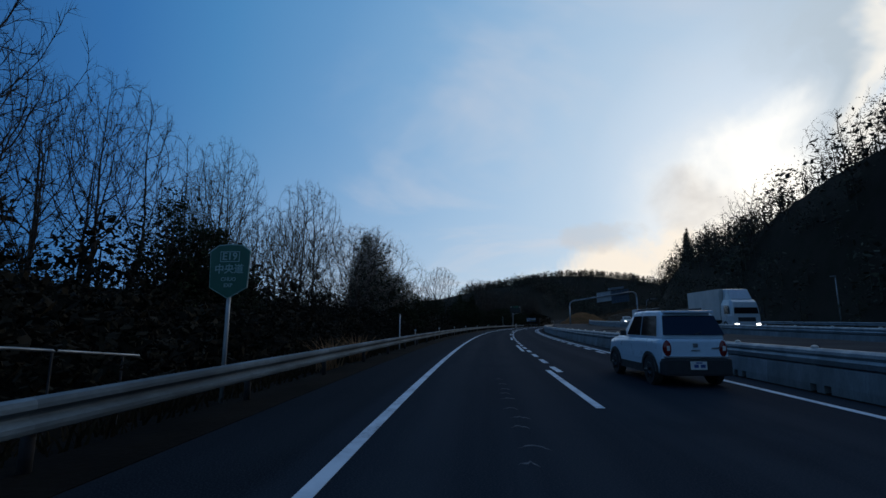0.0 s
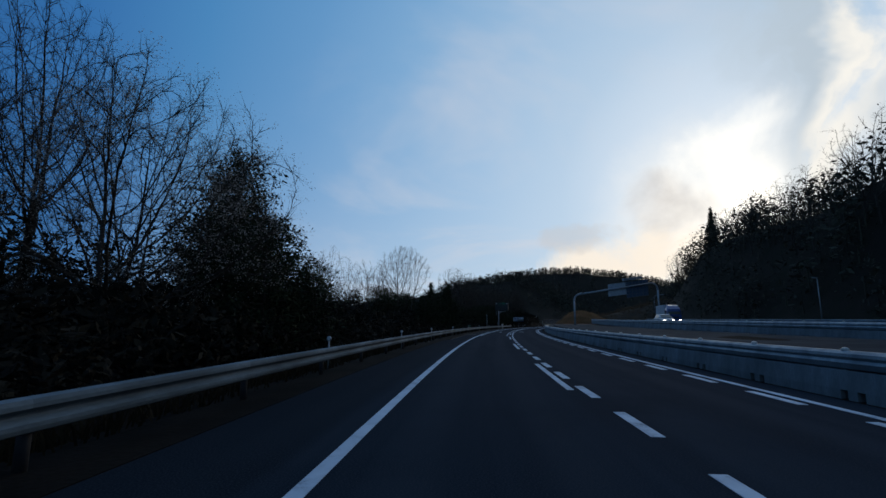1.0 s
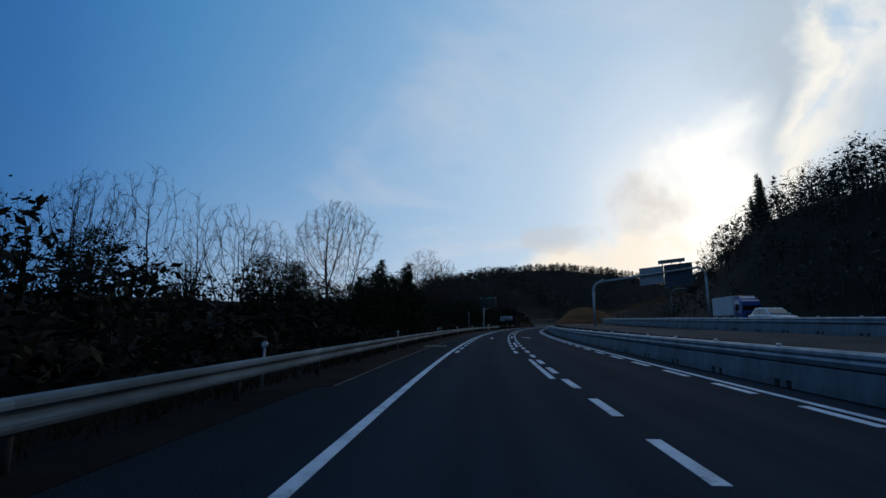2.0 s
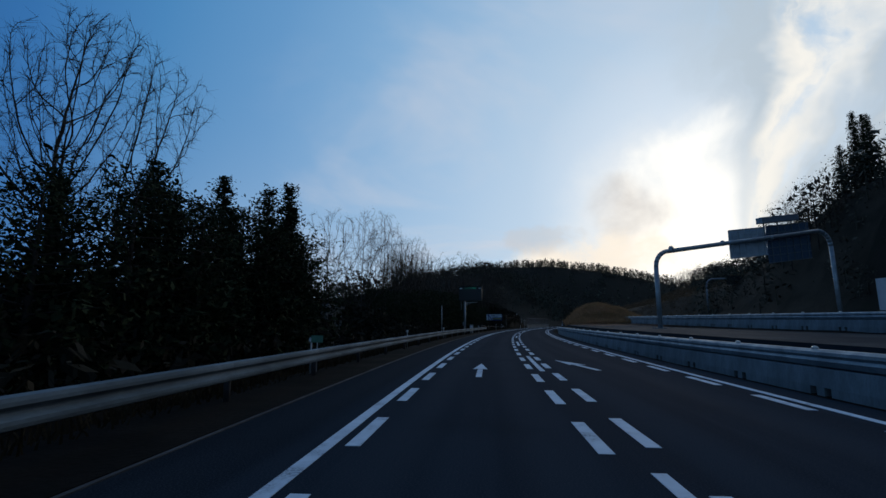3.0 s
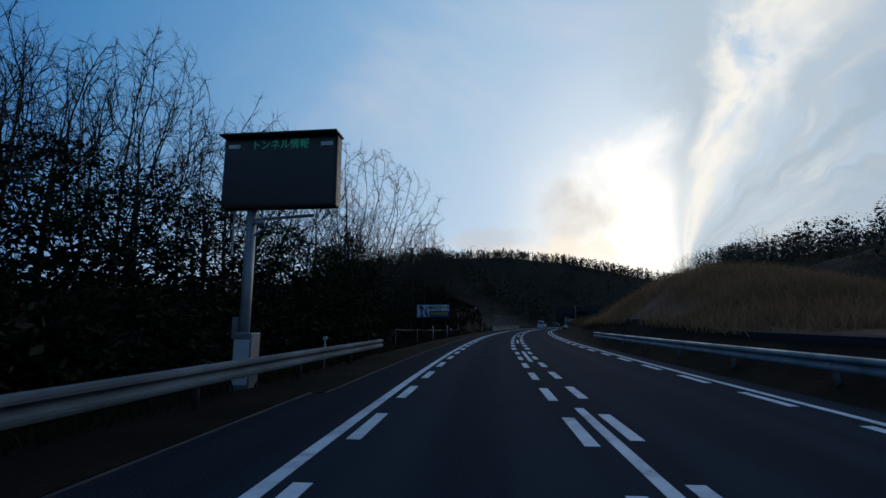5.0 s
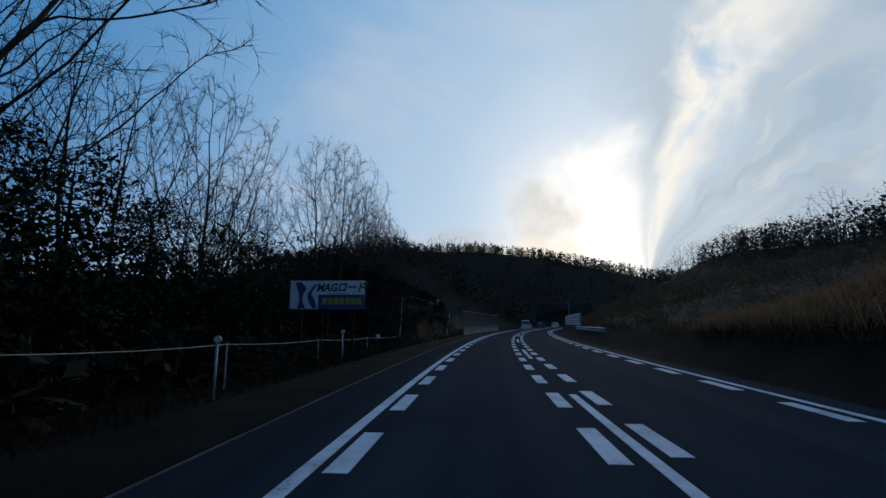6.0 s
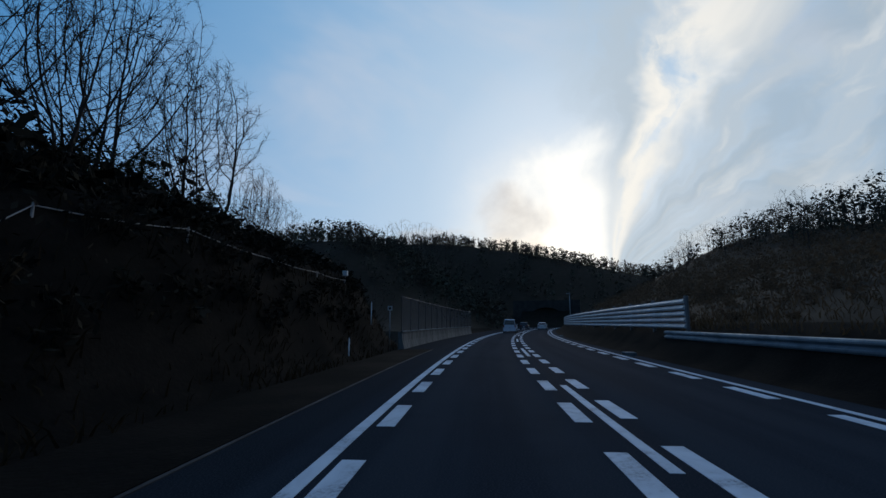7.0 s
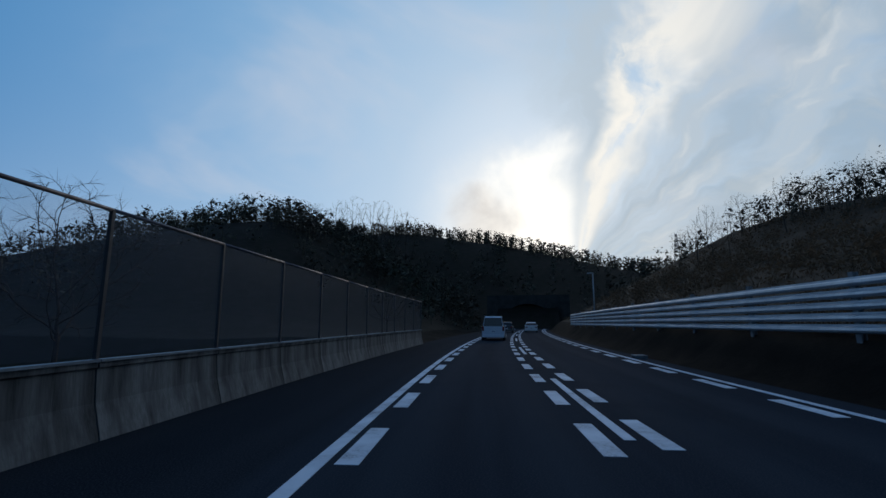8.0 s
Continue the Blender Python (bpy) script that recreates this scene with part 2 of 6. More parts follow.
def glass_material(name, tint, rough=0.05):
    m = bpy.data.materials.new(name)
    m.use_nodes = True
    b = m.node_tree.nodes["Principled BSDF"]
    b.inputs["Base Color"].default_value = tint + (1,)
    b.inputs["Roughness"].default_value = rough
    b.inputs["Specular IOR Level"].default_value = 0.6
    return m


ASPHALT, PAINT, NET = asphalt_material(), paint_material(), net_material()
STEEL = material("galvanised_steel", (0.24, 0.30, 0.34), 0.55, 0.45, 0.35, 1.5, 25, 0.05, second=(0.15, 0.19, 0.22), obj=0.1)
RUSTED = material("weathered_rail", (0.165, 0.215, 0.245), 0.75, 0.05, 0.35, 2.0, 30, 0.08, second=(0.10, 0.128, 0.143), obj=0.1, streak=(1, 0.3, 1), spec=0.15)
DARK_POST = material("dark_brown_steel", (0.05, 0.048, 0.05), 0.6, 0.2, 0.2)
POST = material("post_steel", (0.25, 0.26, 0.27), 0.6, 0.4, 0.3, 3.0, 30, 0.05)
CONCRETE = material("concrete", (0.20, 0.24, 0.26), 0.85, 0, 0.45, 1.2, 30, 0.25, second=(0.095, 0.115, 0.125), obj=0.16, streak=(1, 1, 0.3))
OLD_CONCRETE = material("stained_concrete", (0.17, 0.175, 0.165), 0.9, 0, 0.65, 2.0, 24, 0.3, second=(0.03, 0.031, 0.030), obj=0.2, streak=(1.6, 1.6, 0.2))
DARK_GAP = material("dark_joint", (0.03, 0.03, 0.03), 0.9)
LITTER = material("leaf_litter", (0.024, 0.019, 0.014), 0.95, 0, 0.5, 0.5, 9, 0.6, second=(0.018, 0.018, 0.011), spec=0.08)
DRY = material("dry_grass_ground", (0.26, 0.125, 0.074), 0.95, 0, 0.6, 0.6, 8, 0.6, second=(0.08, 0.055, 0.035), spec=0.08)
# earth taken down to near-black: the verge's gloom is part of this colour
VERGE = material("shaded_verge_earth", (0.017, 0.0135, 0.0105), 0.95, 0, 0.6, 0.6, 12, 0.8, second=(0.008, 0.008, 0.007), spec=0.03)
SLOPE_EARTH = material("slope_earth", (0.052, 0.038, 0.026), 0.95, 0, 0.5, 0.3, 7, 0.6, second=(0.028, 0.022, 0.015), spec=0.08)
OLD_ASPHALT = material("aged_asphalt", (0.032, 0.042, 0.050), 0.9, 0, 0.4, 0.5, 30, 0.2, second=(0.022, 0.030, 0.037), spec=0.05)
SEAM = material("joint_filler", (0.045, 0.047, 0.05), 0.9, 0, 0.7, 1.4, 10, 0, second=(0.012, 0.013, 0.014))
BARK = material("bark", (0.085, 0.068, 0.055), 0.9, 0, 0.5, 5, 40, 0.5, second=(0.045, 0.036, 0.03), streak=(1, 1, 0.25), spec=0.08)
TWIG = material("twigs", (0.07, 0.055, 0.045), 0.9, 0, 0.3, 5, 40, 0, island=0.3, spec=0.08)
LEAF = material("evergreen_leaves", (0.036, 0.044, 0.022), 0.8, 0, 0.3, 0.8, 6, 0, second=(0.022, 0.028, 0.015), island=0.35, spec=0.05)
BLOSSOM = let_through(material("pale_buds", (0.55, 0.50, 0.47), 0.8, 0, 0.3, 2, 8, 0, second=(0.32, 0.28, 0.25), island=0.3, spec=0.08), 0.5, (0.5, 0.46, 0.42))
BROWN_LEAF = material("withered_leaves", (0.055, 0.036, 0.024), 0.85, 0, 0.3, 0.8, 6, 0, second=(0.03, 0.023, 0.015), island=0.35, spec=0.08)
# plant colour lowered below the leaves' own, to carry the wood's deep shade
UNDERGROWTH = material("shaded_undergrowth", (0.036, 0.029, 0.022), 0.9, 0, 0.3, 0.8, 6, 0, second=(0.020, 0.018, 0.013), island=0.4, spec=0.04)
SHRUB = let_through(material("withered_shrub", (0.15, 0.10, 0.066), 0.9, 0, 0.3, 0.1, 3, 0, second=(0.085, 0.062, 0.042), island=0.4, spec=0.08), 0.3, (0.12, 0.08, 0.05))
GRASS = let_through(material("dry_grass", (0.40, 0.20, 0.118), 0.9, 0, 0.3, 0.25, 4, 0, second=(0.13, 0.09, 0.05), island=0.4, spec=0.08), 0.4, (0.28, 0.18, 0.095))
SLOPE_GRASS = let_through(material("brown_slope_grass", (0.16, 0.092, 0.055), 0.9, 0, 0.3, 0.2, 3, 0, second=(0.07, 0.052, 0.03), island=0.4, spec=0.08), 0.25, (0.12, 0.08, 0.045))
# withered grass with the verge's shade worked into its colour
VERGE_GRASS = let_through(material("withered_shaded_grass", (0.034, 0.025, 0.016), 0.95, 0, 0.4, 0.4, 4, 0, second=(0.016, 0.014, 0.009), island=0.5, spec=0.04), 0.25, (0.03, 0.022, 0.013))
WOODS = material("wooded_hill", (0.066, 0.068, 0.054), 0.9, 0, 0.4, 0.05, 1.5, 0, second=(0.092, 0.072, 0.058), island=0.5, spec=0.08)

# ---------------------------------------------------------------- the road's line
STEP = 0.5
S0, S1 = -400.0, 1400.0


def heading(s):
    """Degrees clockwise from +Y of the road at s metres."""
    if s < 0:
        return 2.25 / 28.3 * max(s, -60)
    t = min(s, 260) / 28.3
    h = 2.25 * t + 0.09 * t * t
    return h + (0.0778 * min(s - 260, 80) if s > 260 else 0)


_n = int((S1 - S0) / STEP) + 1
_h = np.radians([heading(S0 + i * STEP) for i in range(_n)])
_x = np.concatenate([[0], np.cumsum(np.sin((_h[1:] + _h[:-1]) / 2) * STEP)])
_y = np.concatenate([[0], np.cumsum(np.cos((_h[1:] + _h[:-1]) / 2) * STEP)])
_i0 = int(-S0 / STEP)
_x, _y = _x - _x[_i0], _y - _y[_i0]
_s = S0 + np.arange(_n) * STEP


def at(s, d, z=0.0):
    """World place of a point s metres along the left edge line and d metres to its right."""
    h = float(np.interp(s, _s, _h))
    return Vector((float(np.interp(s, _s, _x)) + d * math.cos(h), float(np.interp(s, _s, _y)) - d * math.sin(h), z))


def turn(s):
    return -math.degrees(float(np.interp(s, _s, _h)))


def stand(s, d, z=0.0, spin=0.0):
    """Pose at a place beside the road whose own +Y runs along the road."""
    p = at(s, d, z)
    return pose(p.x, p.y, p.z, 0, 0, turn(s) + spin)


def smooth(x, a, b):
    x = min(max((x - a) / (b - a), 0.0), 1.0)
    return x * x * (3 - 2 * x)


def opposite_z(s):
    """Level of the other carriageway."""
    return 0.45 + 0.0085 * min(max(s, 0.0) - 40, 140)


def median_z(s):
    return 0.55 + 0.45 * (opposite_z(s) - 0.45)


def table(x, *pairs):
    """Straight-line table of (x, value) pairs."""
    return float(np.interp(x, pairs[0::2], pairs[1::2]))


def ground_z(s, d):
    """Height of the ground."""
    if d < -3.05:
        u = -3.05 - d
        z = -0.08 - 0.5 * smooth(u, 0, 3) - 1.2 * smooth(u, 6, 14) * smooth(s, 60, 85) * smooth(s, 170, 140)
        z += 0.05 * max(u - 25, 0) * (1 - smooth(s, 225, 260))
        z += 4.0 * smooth(u, 7.5, 17) * (1 - smooth(s, 150, 175)) * (1 - smooth(s, 107, 113) * (1 - smooth(s, 137, 142)) * (1 - smooth(u, 21, 30)))    # the wood stands on a low rise
        z += 4.6 * smooth(u, 0.3, 3.2) * smooth(s, 196, 206.5) * smooth(s, 228, 222.5) + 1.3 * smooth(u, 6, 14) * smooth(s, 165, 200) * smooth(s, 232, 222)
        z -= 2.5 * smooth(u, 2, 14) * smooth(s, 222, 240) * smooth(s, 330, 290)
    elif d > 7.85:
        u = d - 7.85
        m = median_z(s)
        mid = -0.08 + 0.40 * smooth(u, 0.4, 1.2) + (m - 0.40) * smooth(u, 1.2, 2.1) + (opposite_z(s) - m) * smooth(d, 18.1, 19.3)
        crest = table(s, 55, 22, 75, 20, 95, 16.5, 115, 17.5, 135, 19, 152, 18.5, 165, 14.5, 180, 11.5, 225, 11.5, 255, 13.6, 280, 16, 317, 21, 346, 23)
        hill = (crest - mid) * smooth(d, 34.6, 46) + 12 * smooth(d, 55, 160)
        mound = 3.5 * math.exp(-abs((s - 173) / 12.5) ** 2.4 - abs((d - 15.6) / 5.2) ** 2.4)
        slope = 1.15 * smooth(u, 0.2, 2.0) + (crest - 1.15) * min(max((u - 1.6) / 42.0, 0), 1) + 12 * smooth(d, 55, 160)
        w = smooth(s, 183, 213)
        z = (mid + hill) * (1 - w) + slope * w + mound * smooth(u, 0.5, 4)
    else:
        z = -0.08
    if s > 262 and d < -8:      # hill beyond the fence
        z = max(z, table(-d, 8, -3, 30, 11, 50, 24, 61, 30, 73, 32.5, 93, 31, 115, 29, 139, 26, 164, 21, 220, 12) * smooth(s, 262, 352))
    if s > 336:                 # hill across the end of the road
        top = table(d, -220, 28, -150, 40, -100, 47, -61, 46, -32, 41, -11, 37, 12, 31, 40, 24, 60, 22)
        z = max(z, -0.08 + top * smooth(s, 338, 450)) if not -5 < d < 10 or s > 345 else max(z, 0)
        if -5 < d < 10 and 345 < s:
            z = max(z, 7.8)
    return z


# ---------------------------------------------------------------- building helpers


def link_mesh(name, verts, faces, mats, parent=None, smooth_faces=False, mat_index=None):
    me = bpy.data.meshes.new(name)
    me.from_pydata(verts, [], faces)
    for m in mats if isinstance(mats, (list, tuple)) else [mats]:
        me.materials.append(m)
    if mat_index is not None:
        me.polygons.foreach_set("material_index", mat_index)
    if smooth_faces:
        me.polygons.foreach_set("use_smooth", [True] * len(faces))
    me.update()
    ob = new(name, me)
    if parent:
        ob.parent = parent
    return ob


def part(name, bm, mat, parent, label="", soft=False):
    """Links a bmesh as one part under a thing."""
    me = bpy.data.meshes.new(name)
    bm.to_mesh(me)
    bm.free()
    me.materials.append(mat)
    if soft:
        me.polygons.foreach_set("use_smooth", [True] * len(me.polygons))
    ob = new(name, me)
    ob.parent = parent
    if label:
        tagged(ob, label)
    return ob


def piece(name, me, parent, m):
    """A further object on a mesh that alike pieces share."""
    ob = new(name, me)
    ob.parent = parent
    ob.matrix_basis = m
    return ob


def mesh_of(name, bm, mat, soft=False):
    me = bpy.data.meshes.new(name)
    bm.to_mesh(me)
    bm.free()
    me.materials.append(mat)
    if soft:
        me.polygons.foreach_set("use_smooth", [True] * len(me.polygons))
    return me


def box(bm, x0, x1, y0, y1, z0, z1, bevel=0.0):
    r = bmesh.ops.create_cube(bm, size=1, matrix=Matrix.LocRotScale(((x0 + x1) / 2, (y0 + y1) / 2, (z0 + z1) / 2), None, (x1 - x0, y1 - y0, z1 - z0)))
    if bevel:
        edges = list({e for v in r["verts"] for e in v.link_edges})
        bmesh.ops.bevel(bm, geom=edges, offset=bevel, segments=2, profile=0.7, affect="EDGES")
    return bm


def boxed(*args, bevel=0.0):
    return box(bmesh.new(), *args, bevel=bevel)


def tube(bm, a, b, r0, r1=None, sides=8):
    a, b = Vector(a), Vector(b)
    r1 = r0 if r1 is None else r1
    q = (b - a).to_track_quat("Z", "Y").to_matrix().to_4x4()
    bmesh.ops.create_cone(bm, cap_ends=True, segments=sides, radius1=r0, radius2=r1, depth=(b - a).length,
                          matrix=Matrix.Translation((a + b) / 2) @ q)
    return bm


def sweep(bm, profile, pts, close=False):
    """A profile of (x, z) points drawn along +Y stations given as (x, y, z) offsets."""
    rings = []
    for p in pts:
        rings.append([bm.verts.new((p[0] + x, p[1], p[2] + z)) for x, z in profile])
    k = len(profile)
    for r, q in zip(rings, rings[1:]):
        for i in range(k if close else k - 1):
            j = (i + 1) % k
            bm.faces.new((r[i], r[j], q[j], q[i]))
    if close:
        bm.faces.new(rings[0][::-1])
        bm.faces.new(rings[-1])
    return bm


def empty(name, m, label, category, group=""):
    ob = new(name)
    ob.empty_display_size = 0.2
    ob.matrix_basis = m
    return tagged(ob, label, category, group)


def ribbon(name, s0, s1, d0, d1, z0, z1, mat, step=1.0, parent=None, zf=None):
    """A slab that follows the road between two offsets, with a UV map in metres."""
    k = max(1, int(round((s1 - s0) / step)))
    verts, faces, uvs = [], [], []
    for i in range(k + 1):
        s = s0 + (s1 - s0) * i / k
        lift = zf(s) if zf else 0.0
        for d, z in ((d0, z1), (d1, z1), (d1, z0), (d0, z0)):
            verts.append(at(s, d, z + lift))
            uvs.append((s, d))
    for i in range(k):
        a, b = 4 * i, 4 * i + 4
        for j in range(4):
            faces.append((a + j, a + (j + 1) % 4, b + (j + 1) % 4, b + j)[::-1])
    faces += [(0, 1, 2, 3), (4 * k + 3, 4 * k + 2, 4 * k + 1, 4 * k)]
    ob = link_mesh(name, verts, faces, mat, parent)
    layer = ob.data.uv_layers.new(name="UVMap")
    for loop in ob.data.loops:
        layer.data[loop.index].uv = uvs[loop.vertex_index]
    return ob


# ---------------------------------------------------------------- ground


def build_ground():
    ds = [-300, -250, -205, -170, -140, -118, -98, -82, -68, -57, -48, -40, -34, -29, -25, -22, -19, -16.5, -14.5, -12.5, -11, -9.6, -8.4, -7.4,
          -6.5, -5.7, -5, -4.4, -3.9, -3.5, -3.2, -3.05, 2.4, 7.85, 8.05, 8.4, 8.8, 9.4, 10.2, 11.2, 12.4, 13.8, 15.2, 16.6, 18, 19.5, 21, 23, 25, 27.5, 30, 33,
          35.5, 38, 41, 44, 47, 50, 54, 60, 67, 75, 85, 98, 112, 130, 150, 180, 220, 260, 300]
    ss = [-380, -300, -230, -170, -120, -90, -70] + list(np.arange(-56, 330, 3.0)) + list(np.arange(330, 520, 8.0)) + [540, 570, 610, 660, 720, 800, 900, 1050, 1250]
    verts, faces, mats = [], [], []
    for s in ss:
        for d in ds:
            w = noise.noise(Vector((s * 0.09, d * 0.09, 3.3))) * 0.35 + noise.noise(Vector((s * 0.4, d * 0.4, 7.0))) * 0.10
            w *= min(1.0, max(0.0, abs(d - 2.4) - 5.6) / 5.0)
            verts.append(at(s, d, ground_z(s, d) + w))
    nd, ns = len(ds), len(ss)
    for i in range(ns - 1):
        for j in range(nd - 1):
            a = i * nd + j
            faces.append((a, a + 1, a + nd + 1, a + nd))
            s, d = (ss[i] + ss[i + 1]) / 2, (ds[j] + ds[j + 1]) / 2
            if d > 7.8 and s > 140 and d < 50 and s < 330:
                k = 1 if s < 184 and 10.0 < d < 23 else (2 if d < 10.5 else 3)
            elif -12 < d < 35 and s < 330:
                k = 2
            else:
                k = 0
            mats.append(k)
    # a far skirt carries the sheet out to the horizon
    rim = [j for j in range(nd)] + [i * nd + nd - 1 for i in range(1, ns)] + [(ns - 1) * nd + j for j in range(nd - 2, -1, -1)] + [i * nd for i in range(ns - 2, 0, -1)]
    c = at(250, 0)
    first = len(verts)
    for v in rim:
        p = Vector(verts[v])
        out = (p - c).to_2d().normalized() * 4200
        verts.append(Vector((c.x + out.x, c.y + out.y, 2.0)))
    for i in range(len(rim)):
        j = (i + 1) % len(rim)
        faces.append((rim[j], rim[i], first + i, first + j))
        mats.append(0)
    ob = link_mesh("ground", verts, faces, [LITTER, DRY, VERGE, SLOPE_EARTH], None, True, mats)
    tagged(ob, "rough ground with leaf litter, dry grass and earth banks", "ground", kind="structure")


build_ground()

# ---------------------------------------------------------------- carriageways
road = ribbon("road", -300, 352, -2.95, 7.8, -0.07, 0.0, ASPHALT, 2.0)
tagged(road, "dark worn asphalt carriageway with two lanes and a shoulder", "road", kind="structure")
ribbon("shoulder_seam", 66, 150, -1.585, -1.53, -0.004, 0.012, SEAM, 3.0, road)
ribbon("shoulder_seam", 150, 222, -1.29, -1.24, -0.004, 0.010, SEAM, 3.0, road)
# earth and dead leaves on the outer shoulder, with the shade there put into the colour
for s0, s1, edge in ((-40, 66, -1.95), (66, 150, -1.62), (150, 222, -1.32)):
    ribbon("shoulder_shaded_earth", s0, s1, -2.94, edge, -0.004, 0.010, VERGE, 3.0, road)
ribbon("edge_line", -60, 350, -0.08, 0.08, -0.004, 0.005, PAINT, 2.0, road)
ribbon("edge_line", -60, 350, 7.03, 7.18, -0.004, 0.005, PAINT, 2.0, road)


def markings():
    """Lane dashes six metres long every fifteen, and rows of slowing blocks every three."""
    k = 0
    for i in range(-3, 23):
        s = 7.8 + 15 * i
        ribbon("lane_dash", s, s + 6.0, 3.22, 3.36, -0.004, 0.005, PAINT, 1.5, road)
    meshes = {}
    for w in (0.17, 0.24):
        bm = boxed(-w / 2, w / 2, 0, 1.55, -0.004, 0.0055)
        meshes[w] = mesh_of("marking_block", bm, PAINT)
    for i in range(4, 112):
        s = 3 * i - 0.6 + max(0.0, 0.013 * (3 * i - 143)) + table(3 * i, 176, 0.0, 213, 0.28, 229, 0.0)
        w = 0.17 if s < 162 else 0.24
        off = 0.27 if s < 162 else 0.33
        late = 0.55 if s > 162 else 0.0
        rows = [(3.29 + off, max(0.3, 1.8 - 0.065 * (i - 6)) + late), (6.78 - (off - 0.27), max(-0.2, 1.25 - 0.065 * (i - 7)))]
        if i > 25:
            rows += [(3.26 - off, late), (0.29, 0.08)]
        for d, shift in rows:
            if d > 6 and i < 6:
                continue
            piece("marking_block", meshes[w], road, stand(s + shift, d))
    # lane arrows
    for s, d, lean in ((96.2, 1.54, 0.0), (98.2, 4.86, 9.0)):
        bm = bmesh.new()
        pts = [(-0.075, 0), (0.075, 0), (0.075, 2.1), (0.21, 1.95), (0, 3.9), (-0.21, 1.95), (-0.075, 2.1)] if not lean else \
            [(-0.02, 0), (0.13, 0), (0.07, 1.9), (0.30, 1.75), (-0.16, 3.6), (-0.22, 1.75), (-0.09, 1.9)]
        top = [bm.verts.new((x, y, 0.0055)) for x, y in pts]
        bot = [bm.verts.new((x, y, -0.004)) for x, y in pts]
        bm.faces.new(top)
        bm.faces.new(bot[::-1])
        for i in range(len(pts)):
            j = (i + 1) % len(pts)
            bm.faces.new((bot[i], bot[j], top[j], top[i]))
        piece("lane_arrow", mesh_of("lane_arrow", bm, PAINT), road, stand(s, d, 0, lean))


    # curved pale scrape marks in the slow lane
    scrape = material("scraped_asphalt", (0.15, 0.165, 0.18), 0.9, 0, 0.6, 6, 50, 0.1, second=(0.04, 0.05, 0.06), spec=0.02)
    rng = random.Random(77)
    for s, d, w in ((11.5, 1.83, 0.16), (10.6, 1.86, 0.2), (9.8, 1.88, 0.24), (9.2, 1.85, 0.22), (8.6, 1.88, 0.26), (7.6, 1.86, 0.24), (6.9, 1.95, 0.3), (6.3, 1.9, 0.24), (5.3, 1.96, 0.36), (4.7, 1.84, 0.2)):
        bm = bmesh.new()
        rows = []
        for i in range(9):
            f = i / 8
            x, y = (f - 0.5) * w, 0.12 * f * (1 - f) * 4 * rng.uniform(0.5, 1.2) - (0.22 * max(f - 0.75, 0))
            t = 0.022 * (1 - abs(2 * f - 1) ** 2) + 0.004
            rows.append((bm.verts.new((x, y - t, 0.003)), bm.verts.new((x, y + t, 0.003))))
        for a, b in zip(rows, rows[1:]):
            bm.faces.new((a[0], b[0], b[1], a[1]))
        ext = bmesh.ops.extrude_face_region(bm, geom=bm.faces[:])
        bmesh.ops.translate(bm, vec=(0, 0, -0.006), verts=[v for v in ext["geom"] if isinstance(v, bmesh.types.BMVert)])
        bmesh.ops.recalc_face_normals(bm, faces=bm.faces)
        piece("road_scrape", mesh_of("road_scrape", bm, scrape), road, stand(s, d))


other_road = ribbon("road_opposite", -300, 186, 19.4, 34.2, -0.12, 0.12, ASPHALT, 3.0, None, opposite_z)
tagged(other_road, "dark asphalt carriageway of the opposite direction", "road", kind="structure")
ribbon("edge_line", -60, 184, 20.3, 20.45, 0.115, 0.125, PAINT, 3.0, other_road, opposite_z)
ribbon("edge_line", -60, 184, 32.6, 32.75, 0.115, 0.125, PAINT, 3.0, other_road, opposite_z)
median = ribbon("pavement_median", -60, 158, 10.0, 18.1, -0.3, 0.06, OLD_ASPHALT, 3.0, None, median_z)
tagged(median, "grey asphalt strip between the two carriageways", "pavement", kind="structure")
markings()

# ---------------------------------------------------------------- guard rails and barriers
W_BEAM = [(0.0, 0.0), (0.06, 0.02), (0.075, 0.06), (0.075, 0.10), (0.01, 0.145), (0.0, 0.165), (0.01, 0.185), (0.075, 0.23), (0.075, 0.27), (0.06, 0.31), (0.0, 0.33),
          (-0.012, 0.33), (-0.012, 0.0)]


